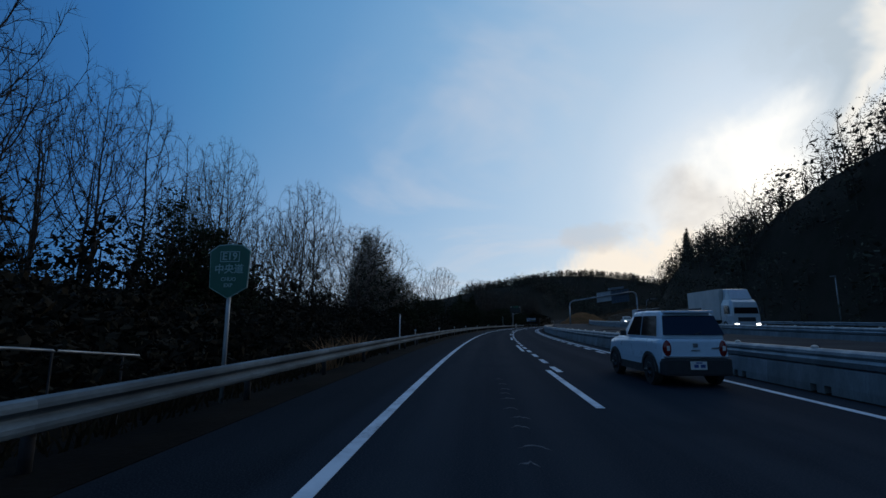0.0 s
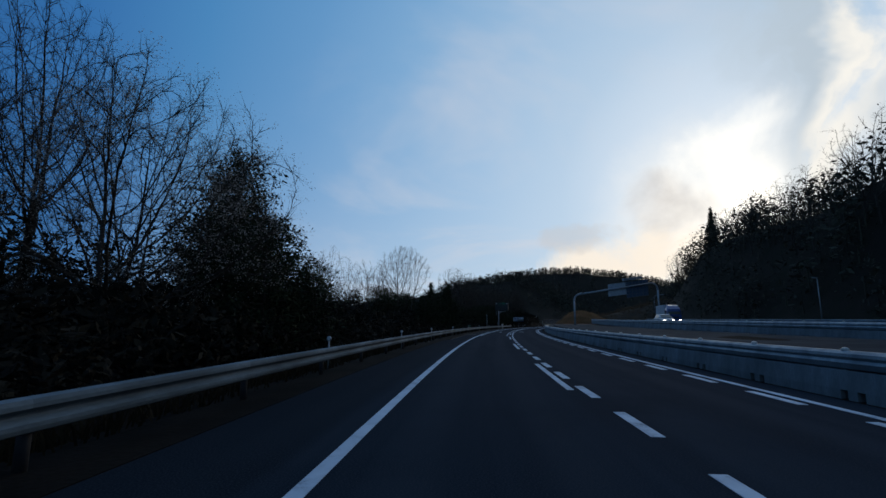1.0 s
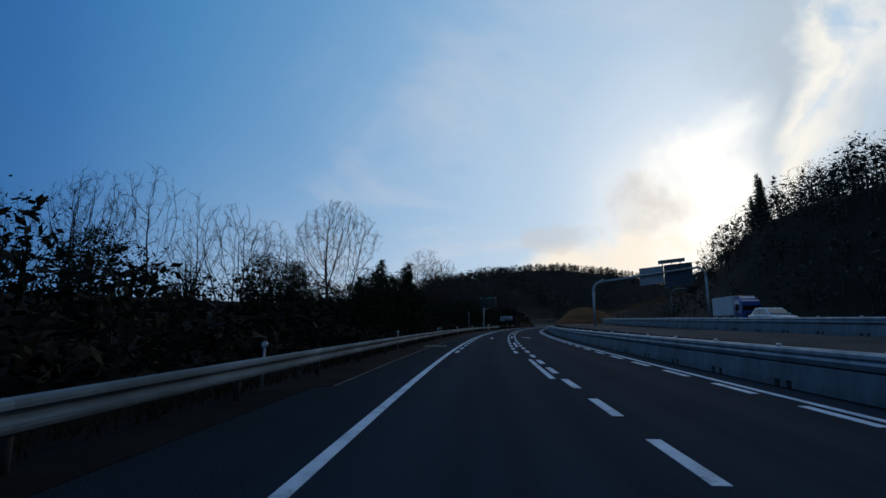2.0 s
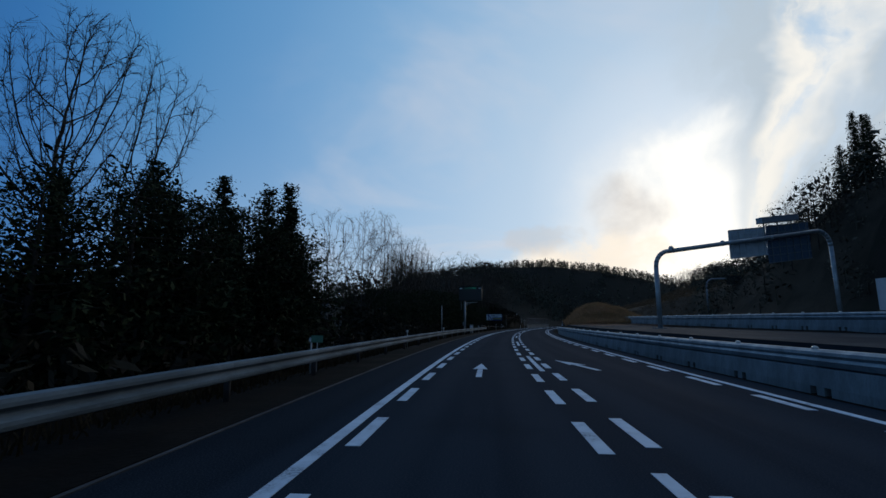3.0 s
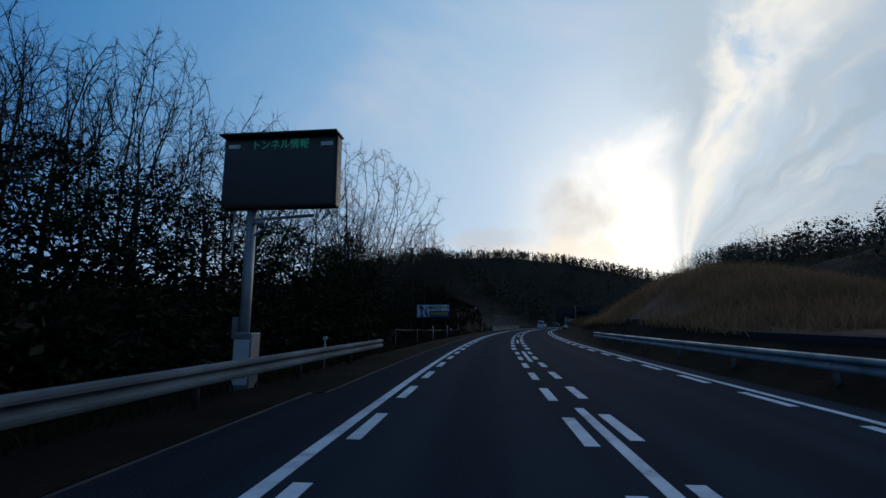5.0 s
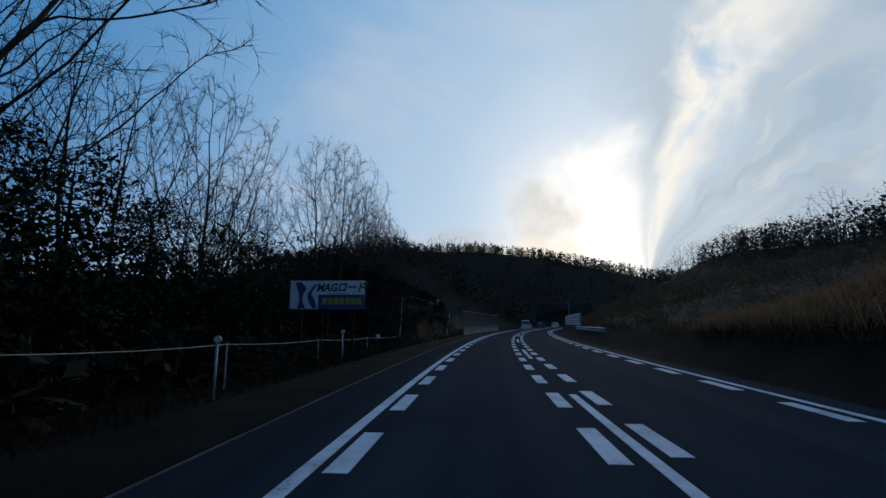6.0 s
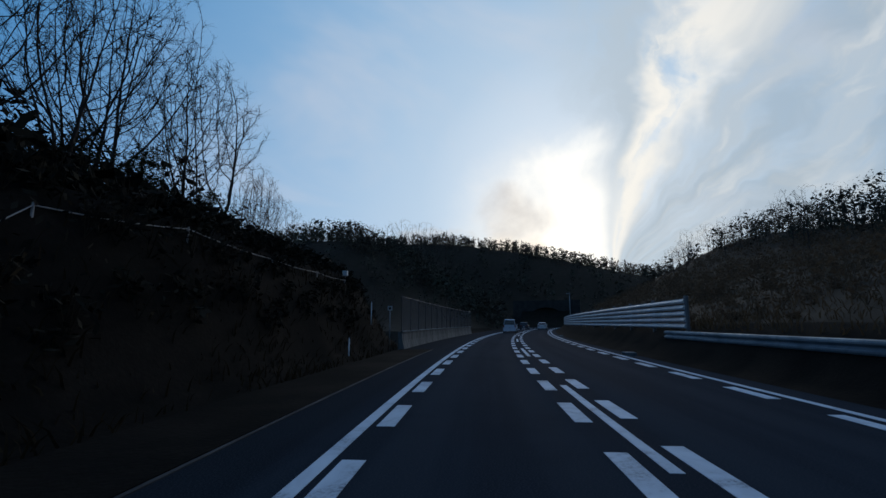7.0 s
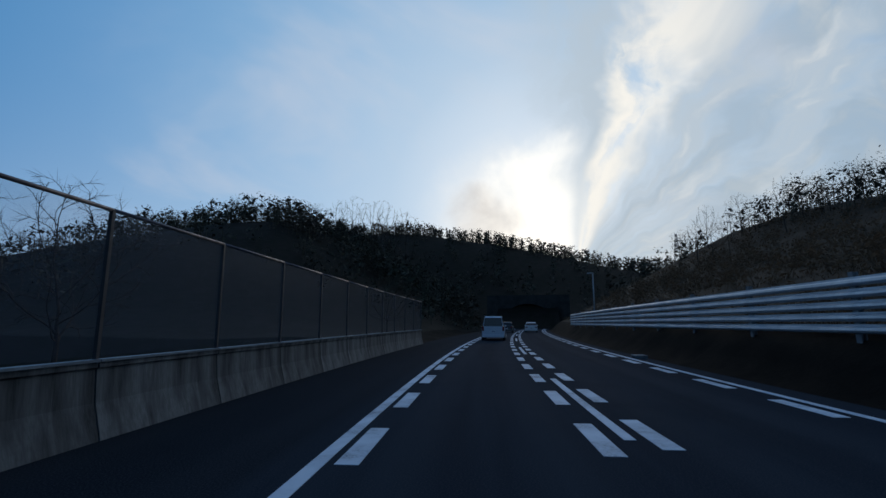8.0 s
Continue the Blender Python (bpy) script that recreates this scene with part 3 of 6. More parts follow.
def guard_rail(name, s0, s1, d, top, label, mat=RUSTED, face=1, gap=4.0, zf=None):
    """A steel W-beam rail in four-metre lengths on round posts."""
    thing = empty(name, stand(s0, d), label, "guard rail")
    inv = thing.matrix_basis.inverted()
    bm = bmesh.new()
    prof = [(x * face, z) for x, z in W_BEAM]
    sweep(bm, prof, [(0, -0.02, 0), (0, gap + 0.02, 0)], True)
    bmesh.ops.recalc_face_normals(bm, faces=bm.faces)
    beam = mesh_of("rail_beam", bm, mat)
    bm = bmesh.new()
    tube(bm, (0, 0, -0.75), (0, 0, -0.05), 0.057, None, 10)
    tube(bm, (0, 0, -0.05), (0, 0, -0.03), 0.057, 0.03, 10)
    post = mesh_of("rail_post", bm, DARK_POST if mat is RUSTED else POST, True)
    bm = boxed(-0.05, 0.05, -0.06, 0.06, -0.28, -0.08, bevel=0.01)
    for z in (-0.13, -0.22):
        tube(bm, (0.0, 0, z), (0.098 * face, 0, z), 0.012, None, 6)
    bracket = mesh_of("rail_bracket", bm, POST)
    k = int(round((s1 - s0) / gap))
    for i in range(k):
        s = s0 + gap * i
        a, b = at(s, d), at(s + gap, d)
        za, zb = (zf(s), zf(s + gap)) if zf else (0, 0)
        yaw = math.degrees(math.atan2(-(b.x - a.x), b.y - a.y))
        lean = math.degrees(math.atan2(zb - za, gap))
        m = pose(a.x, a.y, top - 0.33 + za, 0, 0, yaw) @ pose(0, 0, 0, lean)
        piece("rail_beam", beam, thing, inv @ m)
        m = stand(s + 0.1, d - 0.075 * face, top + za)
        p = piece("rail_post", post, thing, inv @ m)
        piece("rail_bracket", bracket, thing, inv @ m)
    return thing


def concrete_barrier(name, s0, s1, d, label, zf, unit=3.0, face=-1):
    """Low concrete base with drain slots, a rounded steel beam above it and small reflectors on top."""
    thing = empty(name, stand(s0, d), label, "barrier")
    inv = thing.matrix_basis.inverted()
    bm = bmesh.new()
    prof = [(0.16 * face, 0.10), (0.12 * face, 0.46), (-0.16 * face, 0.46), (-0.16 * face, 0.10)]
    sweep(bm, prof, [(0, 0.008, 0), (0, unit - 0.008, 0)], True)
    for y0, y1 in ((0.008, 0.95), (1.13, 1.35), (1.53, unit - 0.008)):
        sweep(bm, [(0.165 * face, -0.12), (0.16 * face, 0.10), (-0.16 * face, 0.10), (-0.16 * face, -0.12)], [(0, y0, 0), (0, y1, 0)], True)
    bmesh.ops.recalc_face_normals(bm, faces=bm.faces)
    base = mesh_of("concrete_base", bm, CONCRETE)
    bm = bmesh.new()
    beam = [(0.02 * face, 0.465), (0.10 * face, 0.50), (0.13 * face, 0.60), (0.10 * face, 0.655), (0.13 * face, 0.71), (0.12 * face, 0.77), (0.05 * face, 0.82),
            (-0.06 * face, 0.82), (-0.10 * face, 0.76), (-0.10 * face, 0.54), (-0.06 * face, 0.465)]
    sweep(bm, beam, [(0, -0.01, 0), (0, unit + 0.01, 0)], True)
    bmesh.ops.recalc_face_normals(bm, faces=bm.faces)
    beam = mesh_of("steel_beam", bm, STEEL)
    post = mesh_of("beam_post", boxed(-0.06, 0.06, -0.06, 0.06, 0.44, 0.56, bevel=0.008), POST)
    bm = bmesh.new()
    bmesh.ops.create_uvsphere(bm, u_segments=8, v_segments=5, radius=0.075, matrix=Matrix.LocRotScale((0, 0, 0.835), None, (0.9, 1, 0.62)))
    cap = mesh_of("reflector", bm, material("reflector_white", (0.62, 0.60, 0.55), 0.35), True)
    k = int(round((s1 - s0) / unit))
    for i in range(k):
        s = s0 + unit * i
        a, b = at(s, d), at(s + unit, d)
        yaw = math.degrees(math.atan2(-(b.x - a.x), b.y - a.y))
        m = inv @ pose(a.x, a.y, zf(s), 0, 0, yaw) @ pose(0, 0, 0, math.degrees(math.atan2(zf(s + unit) - zf(s), unit)))
        piece("concrete_base", base, thing, m)
        piece("steel_beam", beam, thing, m)
        piece("beam_post", post, thing, m @ Matrix.Translation((0, unit / 2, 0)))
        piece("reflector", cap, thing, m @ Matrix.Translation((0, unit / 2, 0)))
    return thing


guard_rail("guard_rail", -24, 160, -2.62, 0.68, "weathered steel guard rail along the dark road shoulder")
concrete_barrier("median_barrier", -18, 147, 8.4, "concrete and steel median barrier with small white reflectors", lambda s: 0.0)
guard_rail("guard_rail", 147, 175, 8.6, 0.72, "grey steel guard rail joining on to the concrete barrier", STEEL, -1)
concrete_barrier("median_barrier", -18, 171, 18.9, "concrete and steel barrier along the opposite carriageway", opposite_z)
guard_rail("guard_rail", -20, 184, 34.5, 0.9, "grey steel guard rail on the far side of the opposite carriageway", STEEL, -1, 4.0, opposite_z)
guard_rail("guard_rail", 203, 219, 9.12, 1.02, "low grey steel guard rail at the foot of the grass bank", STEEL, -1, 4.0)


def stacked_rails(s0, s1, d):
    """Wall of five W-beams one above the other on H-posts, half way up the bank."""
    thing = empty("rail_wall", stand(s0, d), "tall wall of stacked pale steel rails on the grass bank", "barrier")
    inv = thing.matrix_basis.inverted()
    bm = bmesh.new()
    prof = [(0, 0), (-0.05, 0.015), (-0.075, 0.06), (-0.06, 0.115), (-0.005, 0.15), (0, 0.19), (0.015, 0.19), (0.015, 0.0)]
    sweep(bm, prof, [(0, -0.01, 0), (0, 4.01, 0)], True)
    bmesh.ops.recalc_face_normals(bm, faces=bm.faces)
    beam = mesh_of("rail_beam", bm, material("pale_steel", (0.56, 0.58, 0.60), 0.45, 0.35, 0.2, 1.0, 20, 0.03, second=(0.42, 0.44, 0.46), obj=0.06))
    bm = boxed(0.02, 0.04, -0.07, 0.07, -1.6, 1.28)
    box(bm, 0.04, 0.12, -0.006, 0.006, -1.6, 1.28)
    box(bm, 0.12, 0.135, -0.07, 0.07, -1.6, 1.28)
    post = mesh_of("wall_post", bm, POST)
    k = int((s1 - s0) / 4)
    for i in range(k):
        s = s0 + 4 * i
        a, b = at(s, d), at(s + 4, d)
        yaw = math.degrees(math.atan2(-(b.x - a.x), b.y - a.y))
        m = inv @ pose(a.x, a.y, 1.12, 0, 0, yaw)
        for j in range(5):
            piece("rail_beam", beam, thing, m @ Matrix.Translation((0, 0, 0.245 * j)))
        piece("wall_post", post, thing, m)


stacked_rails(217.5, 281.5, 9.35)


def mesh_fence(s0, s1, d):
    """Concrete parapet, stained with run-off, with a mesh fence on steel posts above it."""
    wall = empty("parapet", stand(s0, d), "low concrete parapet streaked with dark water stains", "wall")
    inv = wall.matrix_basis.inverted()
    bm = bmesh.new()
    prof = [(0.20, -0.1), (0.06, 0.42), (0.03, 0.80), (0.06, 0.82), (0.06, 0.88), (-0.18, 0.88), (-0.18, -0.1)]
    sweep(bm, prof, [(0, 0.006, 0), (0, 2.494, 0)], True)
    bmesh.ops.recalc_face_normals(bm, faces=bm.faces)
    me = mesh_of("wall_panel", bm, OLD_CONCRETE)
    k = int((s1 - s0) / 2.5)
    rows = []
    for i in range(k):
        s = s0 + 2.5 * i
        a, b = at(s, d), at(s + 2.5, d)
        yaw = math.degrees(math.atan2(-(b.x - a.x), b.y - a.y))
        rows.append(pose(a.x, a.y, 0, 0, 0, yaw))
        piece("wall_panel", me, wall, inv @ rows[-1])
    fence = empty("mesh_fence", stand(s0, d, 0.88), "tall steel mesh fence standing on the concrete parapet", "fence")
    inv = fence.matrix_basis.inverted()
    post = mesh_of("fence_post", box(boxed(-0.024, 0.024, -0.024, 0.024, 0.88, 2.72), -0.07, 0.07, -0.07, 0.07, 0.875, 0.9), DARK_POST)
    bm = tube(bmesh.new(), (0, -0.02, 2.72), (0, 2.52, 2.72), 0.026, None, 8)
    rail = mesh_of("top_rail", bm, material("fence_rail", (0.20, 0.17, 0.17), 0.55, 0.3, 0.3), True)
    low = mesh_of("bottom_rail", boxed(-0.03, 0.085, 0, 2.5, 0.884, 0.915), STEEL)
    net = mesh_of("mesh_panel", boxed(-0.003, 0.003, 0.03, 2.47, 0.945, 2.70), NET)
    for i, m in enumerate(rows):
        m = inv @ m
        piece("fence_post", post, fence, m)
        piece("top_rail", rail, fence, m)
        piece("bottom_rail", low, fence, m)
        piece("mesh_panel", net, fence, m)
    end = rows[-1] @ Matrix.Translation((0, 2.5, 0))
    piece("fence_post", post, fence, inv @ end)


mesh_fence(222.3, 257.3, -2.95)

# ---------------------------------------------------------------- signs
GREEN = material("sign_green", (0.010, 0.115, 0.075), 0.4, 0, 0.15, 4, 30, 0)
WHITE = material("sign_white", (0.66, 0.68, 0.68), 0.45, 0, 0.12, 4, 30, 0)
SIGN_BLUE = material("sign_blue", (0.02, 0.06, 0.22), 0.5, 0, 0.25, 3, 20, 0)
SIGN_PALE = material("sign_pale", (0.74, 0.77, 0.80), 0.5, 0, 0.2, 3, 20, 0)
SIGN_YELLOW = material("sign_yellow", (0.42, 0.36, 0.03), 0.5, 0, 0.25, 3, 20, 0)
LEG = material("black_leg", (0.012, 0.011, 0.010), 0.9, 0, 0.2, spec=0.1)
NAVY = material("navy_letters", (0.008, 0.012, 0.06), 0.5, 0, 0.1)
BACK = material("sign_back", (0.30, 0.32, 0.34), 0.5, 0.5, 0.25, 2, 20, 0.05)
PANEL_BACK = material("panel_back", (0.55, 0.58, 0.60), 0.5, 0.2, 0.2, 2, 20, 0.05)
BLACK = material("black_case", (0.018, 0.019, 0.02), 0.5, 0, 0.2)
TUBE = material("grey_mast", (0.36, 0.38, 0.39), 0.5, 0.4, 0.25, 1.5, 25, 0.05, second=(0.26, 0.27, 0.27))


def letters(text, size, mat, parent, m, name="lettering", align="CENTER", shear=0.0, wide=1.0, bold=0.012):
    """Raised letters in the built-in font, facing -Y."""
    cu = bpy.data.curves.new(name, "FONT")
    cu.body, cu.size, cu.extrude, cu.align_x, cu.align_y, cu.shear = text, size, 0.004, align, "CENTER", shear
    cu.offset = size * bold
    cu.resolution_u = 3
    tmp = bpy.data.objects.new(name, cu)
    scene.collection.objects.link(tmp)
    bpy.context.view_layer.update()
    me = bpy.data.meshes.new_from_object(tmp.evaluated_get(bpy.context.evaluated_depsgraph_get()))
    bpy.data.objects.remove(tmp)
    bpy.data.curves.remove(cu)
    me.materials.clear()
    me.materials.append(mat)
    ob = new(name, me)
    ob.parent = parent
    ob.matrix_basis = m @ pose(0, 0, 0, 90) @ Matrix.Diagonal((wide, 1, 1, 1))
    return ob


def route_sign():
    s, d = 8.3, -3.3
    sign = empty("route_sign", stand(s, d, ground_z(s, d)), "green expressway route sign with white lettering on a grey post", "road sign")
    sign_z = -ground_z(s, d)
    part("post", tube(bmesh.new(), (0, 0.05, -0.3), (0, 0.05, sign_z + 2.2), 0.038, None, 12), TUBE, sign, soft=True)

    def plate(w, z0, z1, y, mat, name):
        bm = bmesh.new()
        h = z1 - z0
        pts = [(-w * 0.34, z1 - 0.0 * h), (w * 0.34, z1), (w * 0.5, z1 - 0.13 * h), (w * 0.46, z0 + 0.2 * h), (0, z0), (-w * 0.46, z0 + 0.2 * h), (-w * 0.5, z1 - 0.13 * h)]
        pts = [(-w * 0.30, z1 - 0.02 * h), (0, z1), (w * 0.30, z1 - 0.02 * h)] + pts[2:]
        f = [bm.verts.new((x, y, z)) for x, z in pts]
        b = [bm.verts.new((x, y + 0.02, z)) for x, z in pts]
        bm.faces.new(f)
        bm.faces.new(b[::-1])
        for i in range(len(pts)):
            j = (i + 1) % len(pts)
            bm.faces.new((f[i], b[i], b[j], f[j]))
        bmesh.ops.recalc_face_normals(bm, faces=bm.faces)
        return part(name, bm, mat, sign)

    z0, z1 = sign_z + 1.78, sign_z + 2.82
    plate(0.80, z0, z1, 0.0, material("sign_rim", (0.25, 0.42, 0.38), 0.4, 0, 0.1), "rim")
    plate(0.77, z0 + 0.02, z1 - 0.02, -0.006, GREEN, "panel")
    zc = (z0 + z1) / 2
    pale = material("sign_letters", (0.32, 0.50, 0.46), 0.4, 0, 0.1)
    bm = bmesh.new()
    for x0, x1, a, b in ((-0.19, 0.19, 0.245, 0.258), (-0.19, 0.19, 0.432, 0.445), (-0.19, -0.177, 0.258, 0.432), (0.177, 0.19, 0.258, 0.432)):
        box(bm, x0, x1, -0.012, -0.005, zc - 0.07 + a, zc - 0.07 + b)
    part("number_frame", bm, pale, sign)
    letters("E19", 0.20, pale, sign, pose(0, -0.012, zc + 0.275))
    letters("中央道", 0.19, pale, sign, pose(0, -0.012, zc + 0.03))
    letters("CHUO", 0.10, pale, sign, pose(0, -0.012, zc - 0.155))
    letters("EXP", 0.10, pale, sign, pose(0, -0.012, zc - 0.27))


route_sign()


def gantry():
    s, d = 121.5, 14.0
    a, b = at(s, d), at(129.0, 30.6)
    g = empty("sign_gantry", pose(a.x, a.y, median_z(s), 0, 0, math.degrees(math.atan2(b.y - a.y, b.x - a.x))), "grey tubular steel gantry over the opposite carriageway with sign panels", "sign gantry")
    w, h, r = (b - a).length, 6.0, 1.3
    lift = 2.4                      # the far foot stands higher
    pts = [(0, 0, -0.1), (0, 0, h - r)]
    for i in range(1, 7):
        a = math.pi / 2 * i / 6
        pts.append((r - r * math.cos(a), 0, h - r + r * math.sin(a)))
    top = h + lift
    for i in range(7):
        a = math.pi / 2 * i / 6
        pts.append((w - r + r * math.sin(a), 0, top - r + r * math.cos(a)))
    pts.append((w + 0.1, 0, 0.1))
    bm = bmesh.new()
    for a, b in zip(pts, pts[1:]):
        tube(bm, a, b, 0.17, None, 14)
    part("frame", bm, TUBE, g, soft=True)
    part("base_plate", boxed(-0.45, 0.45, -0.35, 0.35, 0.02, 0.12, bevel=0.02), CONCRETE, g)
    bm = bmesh.new()
    for x in (1.5, 6.5, 11.5):
        tube(bm, (x - 0.05, 0, h + lift * x / w - 0.02), (x + 0.05, 0, h + lift * x / w), 0.23, None, 14)
    part("flange", bm, TUBE, g, soft=True)
    def tip(bm, x):
        """Lean with the rising beam."""
        for v in bm.verts:
            v.co.z += lift / w * (v.co.x - x)

    # backs of the sign panels
    for x0, x1, z0, z1, y in ((7.45, 11.35, -1.35, 1.0, 0.28), (11.45, 16.2, -2.1, 1.05, 0.30)):
        zc = h + lift * (x0 + x1) / 2 / w
        bm = boxed(x0, x1, y, y + 0.04, zc + z0, zc + z1, bevel=0.01)
        tip(bm, (x0 + x1) / 2)
        pan = part("sign_panel", bm, PANEL_BACK if x0 < 10 else material("panel_back_blue", (0.10, 0.14, 0.20), 0.5, 0.3, 0.2), g)
        steel = PANEL_BACK if x0 < 10 else POST
        k = 5
        for i in range(k + 1):
            z = zc + z0 + (z1 - z0) * i / k
            bm = boxed(x0 + 0.02, x1 - 0.02, y - 0.06, y - 0.002, z - 0.03, z + 0.03)
            tip(bm, (x0 + x1) / 2)
            part("stiffener", bm, steel, pan)
        for i in range(6):
            x = x0 + (x1 - x0) * (i + 0.5) / 6
            bm = boxed(x - 0.025, x + 0.025, y - 0.10, y - 0.06, zc + z0, zc + z1)
            tip(bm, (x0 + x1) / 2)
            part("stiffener", bm, steel, pan)
    bm = boxed(10.7, 14.7, -0.1, 0.5, 8.98, 9.5, bevel=0.02)
    tip(bm, 12.7)
    part("walkway", bm, BACK, g)
    for x in (11.2, 12.7, 14.2):
        bm = boxed(x - 0.04, x + 0.04, 0.2, 0.28, 7.5 + lift * (x - 12.7) / w, 9.0 + lift * (x - 12.7) / w)
        part("walkway_brace", bm, POST, g)


gantry()


def gantry_far():
    """A second, more distant tubular gantry over the other carriageway."""
    s, d = 186.0, 37.0
    g = empty("sign_gantry", stand(s, d, ground_z(s, d) + 0.2), "distant dark tubular steel gantry", "sign gantry")
    bm = bmesh.new()
    w, h, r = 14.0, 6.8, 1.3
    pts = [(0, 0, -0.5), (0, 0, h - r)] + [(r - r * math.cos(math.pi / 12 * i), 0, h - r + r * math.sin(math.pi / 12 * i)) for i in range(1, 7)]
    pts += [(w - r + r * math.sin(math.pi / 12 * i), 0, h - r + r * math.cos(math.pi / 12 * i)) for i in range(7)] + [(w, 0, -0.5)]
    for a, b in zip(pts, pts[1:]):
        tube(bm, a, b, 0.16, None, 10)
    part("frame", bm, POST, g, soft=True)
    part("sign_panel", boxed(3.5, 10.5, -0.3, -0.26, h - 1.2, h + 0.5, bevel=0.01), BLACK, g)


gantry_far()


def message_board():
    """Electronic message board on a single mast behind the guard rail."""
    s, d = 153.6, -5.0
    z = ground_z(s, d)
    b = empty("message_board", stand(s, d, z), "black electronic message board on a grey steel mast", "road sign")
    bm = tube(bmesh.new(), (0, 0, -0.3), (0, 0, -z + 4.7), 0.15, 0.14, 14)
    part("mast", bm, TUBE, b, soft=True)
    part("mast_base", boxed(-0.3, 0.3, -0.3, 0.3, -0.4, 0.06, bevel=0.02), CONCRETE, b)
    case = part("case", boxed(-0.84, 2.62, -0.28, 0.12, -z + 4.62, -z + 6.75, bevel=0.05), BLACK, b)
    part("hood", boxed(-0.88, 2.66, -0.55, 0.14, -z + 6.75, -z + 6.80, bevel=0.01), BLACK, case)
    dim = material("lamp_green", (0.02, 0.10, 0.08), 0.5, emit=(0.03, 0.5, 0.38, 0.10))
    part("screen", boxed(-0.77, 2.55, -0.295, -0.285, -z + 4.70, -z + 6.67), material("led_screen", (0.012, 0.013, 0.015), 0.35, 0, 0.1), case)
    letters("トンネル情報", 0.31, dim, case, pose(0.89, -0.31, -z + 6.48), wide=0.95)
    part("text_bar", boxed(-0.70, -0.34, -0.30, -0.295, -z + 6.42, -z + 6.54), SIGN_PALE, case)
    part("text_bar", boxed(2.12, 2.48, -0.30, -0.295, -z + 6.42, -z + 6.54), SIGN_PALE, case)
    bm = bmesh.new()
    tube(bm, (0, 0, -z + 4.32), (1.9, 0, -z + 4.42), 0.05, None, 8)
    tube(bm, (0, 0, -z + 3.8), (1.0, 0, -z + 4.4), 0.035, None, 8)
    part("bracket", bm, TUBE, b)
    bm = tube(bmesh.new(), (0.1, -0.1, -z + 4.15), (0.36, -0.25, -z + 4.2), 0.03, None, 8)
    bmesh.ops.create_uvsphere(bm, u_segments=12, v_segments=8, radius=0.11, matrix=Matrix.Translation((0.42, -0.28, -z + 4.16)))
    part("camera_dome", bm, BACK, b, soft=True)
    part("cable_box", boxed(-0.32, -0.14, -0.12, 0.12, -z + 0.9, -z + 1.5, bevel=0.02), TUBE, b)
    part("conduit", tube(bmesh.new(), (-0.55, 0, -z + 3.3), (-0.55, 0, -z + 4.8), 0.03, None, 8), TUBE, b)
    cab = empty("roadside_cabinet", stand(151.4, -3.7, ground_z(151.4, -3.7)), "small grey steel control cabinet beside the mast", "cabinet")
    part("body", boxed(-0.22, 0.22, -0.2, 0.2, -0.3, 1.25, bevel=0.02), BACK, cab)
    part("door", boxed(-0.18, 0.18, -0.225, -0.205, 0.1, 1.1, bevel=0.008), WHITE, cab, "pale cabinet door")


message_board()


def hoarding():
    """Roadside hoarding with a painted swirl, lettering and a yellow line of text."""
    s, d = 190.1, -5.7
    z = ground_z(s, d)
    b = empty("hoarding", stand(s, d, z, 4), "blue and white roadside sign board with dark lettering and yellow text", "sign board")
    y = -z
    part("panel", boxed(-1.75, 1.75, 0, 0.05, y + 1.95, y + 3.28, bevel=0.008), SIGN_BLUE, b)
    part("white_field", boxed(-0.42, 1.73, -0.006, 0.0, y + 2.62, y + 3.26), SIGN_PALE, b)
    part("left_field", boxed(-1.73, -0.42, -0.005, 0.0, y + 1.97, y + 3.26), SIGN_PALE, b)
    # swirl of road and river, drawn as curved bands
    def band(pts, w, mat, lift):
        bm = bmesh.new()
        left, right = [], []
        for i, (px, pz, k) in enumerate(pts):
            left.append(bm.verts.new((px - w * k, lift, y + pz)))
            right.append(bm.verts.new((px + w * k, lift, y + pz)))
        for i in range(len(pts) - 1):
            bm.faces.new((left[i], right[i], right[i + 1], left[i + 1]))
        r = bmesh.ops.extrude_face_region(bm, geom=bm.faces[:])
        bmesh.ops.translate(bm, vec=(0, -0.004, 0), verts=[v for v in r["geom"] if isinstance(v, bmesh.types.BMVert)])
        bmesh.ops.recalc_face_normals(bm, faces=bm.faces)
        part("swirl", bm, mat, b)
    band([(-1.2 + 0.28 * math.sin(t * 2.6 - 0.6), 3.2 - 1.2 * t, 0.5 + 1.0 * t) for t in [i / 14 for i in range(15)]], 0.30, SIGN_BLUE, -0.010)
    band([(-0.80 - 0.22 * math.sin(t * 3.0), 3.05 - 1.05 * t, 0.25 + 0.5 * t) for t in [i / 14 for i in range(15)]], 0.22, SIGN_PALE, -0.016)
    band([(-0.52 - 0.30 * math.sin(t * 3.0), 3.1 - 1.1 * t, 0.4 + 0.2 * t) for t in [i / 14 for i in range(15)]], 0.14, SIGN_BLUE, -0.022)
    letters("MAGロード", 0.50, NAVY, b, pose(0.63, -0.014, y + 2.93), shear=0.25, wide=0.88, bold=0.03)
    for i in range(7):
        x = -0.22 + i * 0.265
        part("text_bar", boxed(x, x + 0.215, -0.012, -0.005, y + 2.18, y + 2.47), SIGN_YELLOW, b)
    part("thin_line", boxed(0.1, 1.0, -0.012, -0.006, y + 2.655, y + 2.675), NAVY, b)
    for x in (-1.2, 0.0, 1.2):
        part("leg", boxed(x - 0.05, x + 0.05, 0.052, 0.15, -0.4, y + 3.2), LEG, b)


hoarding()



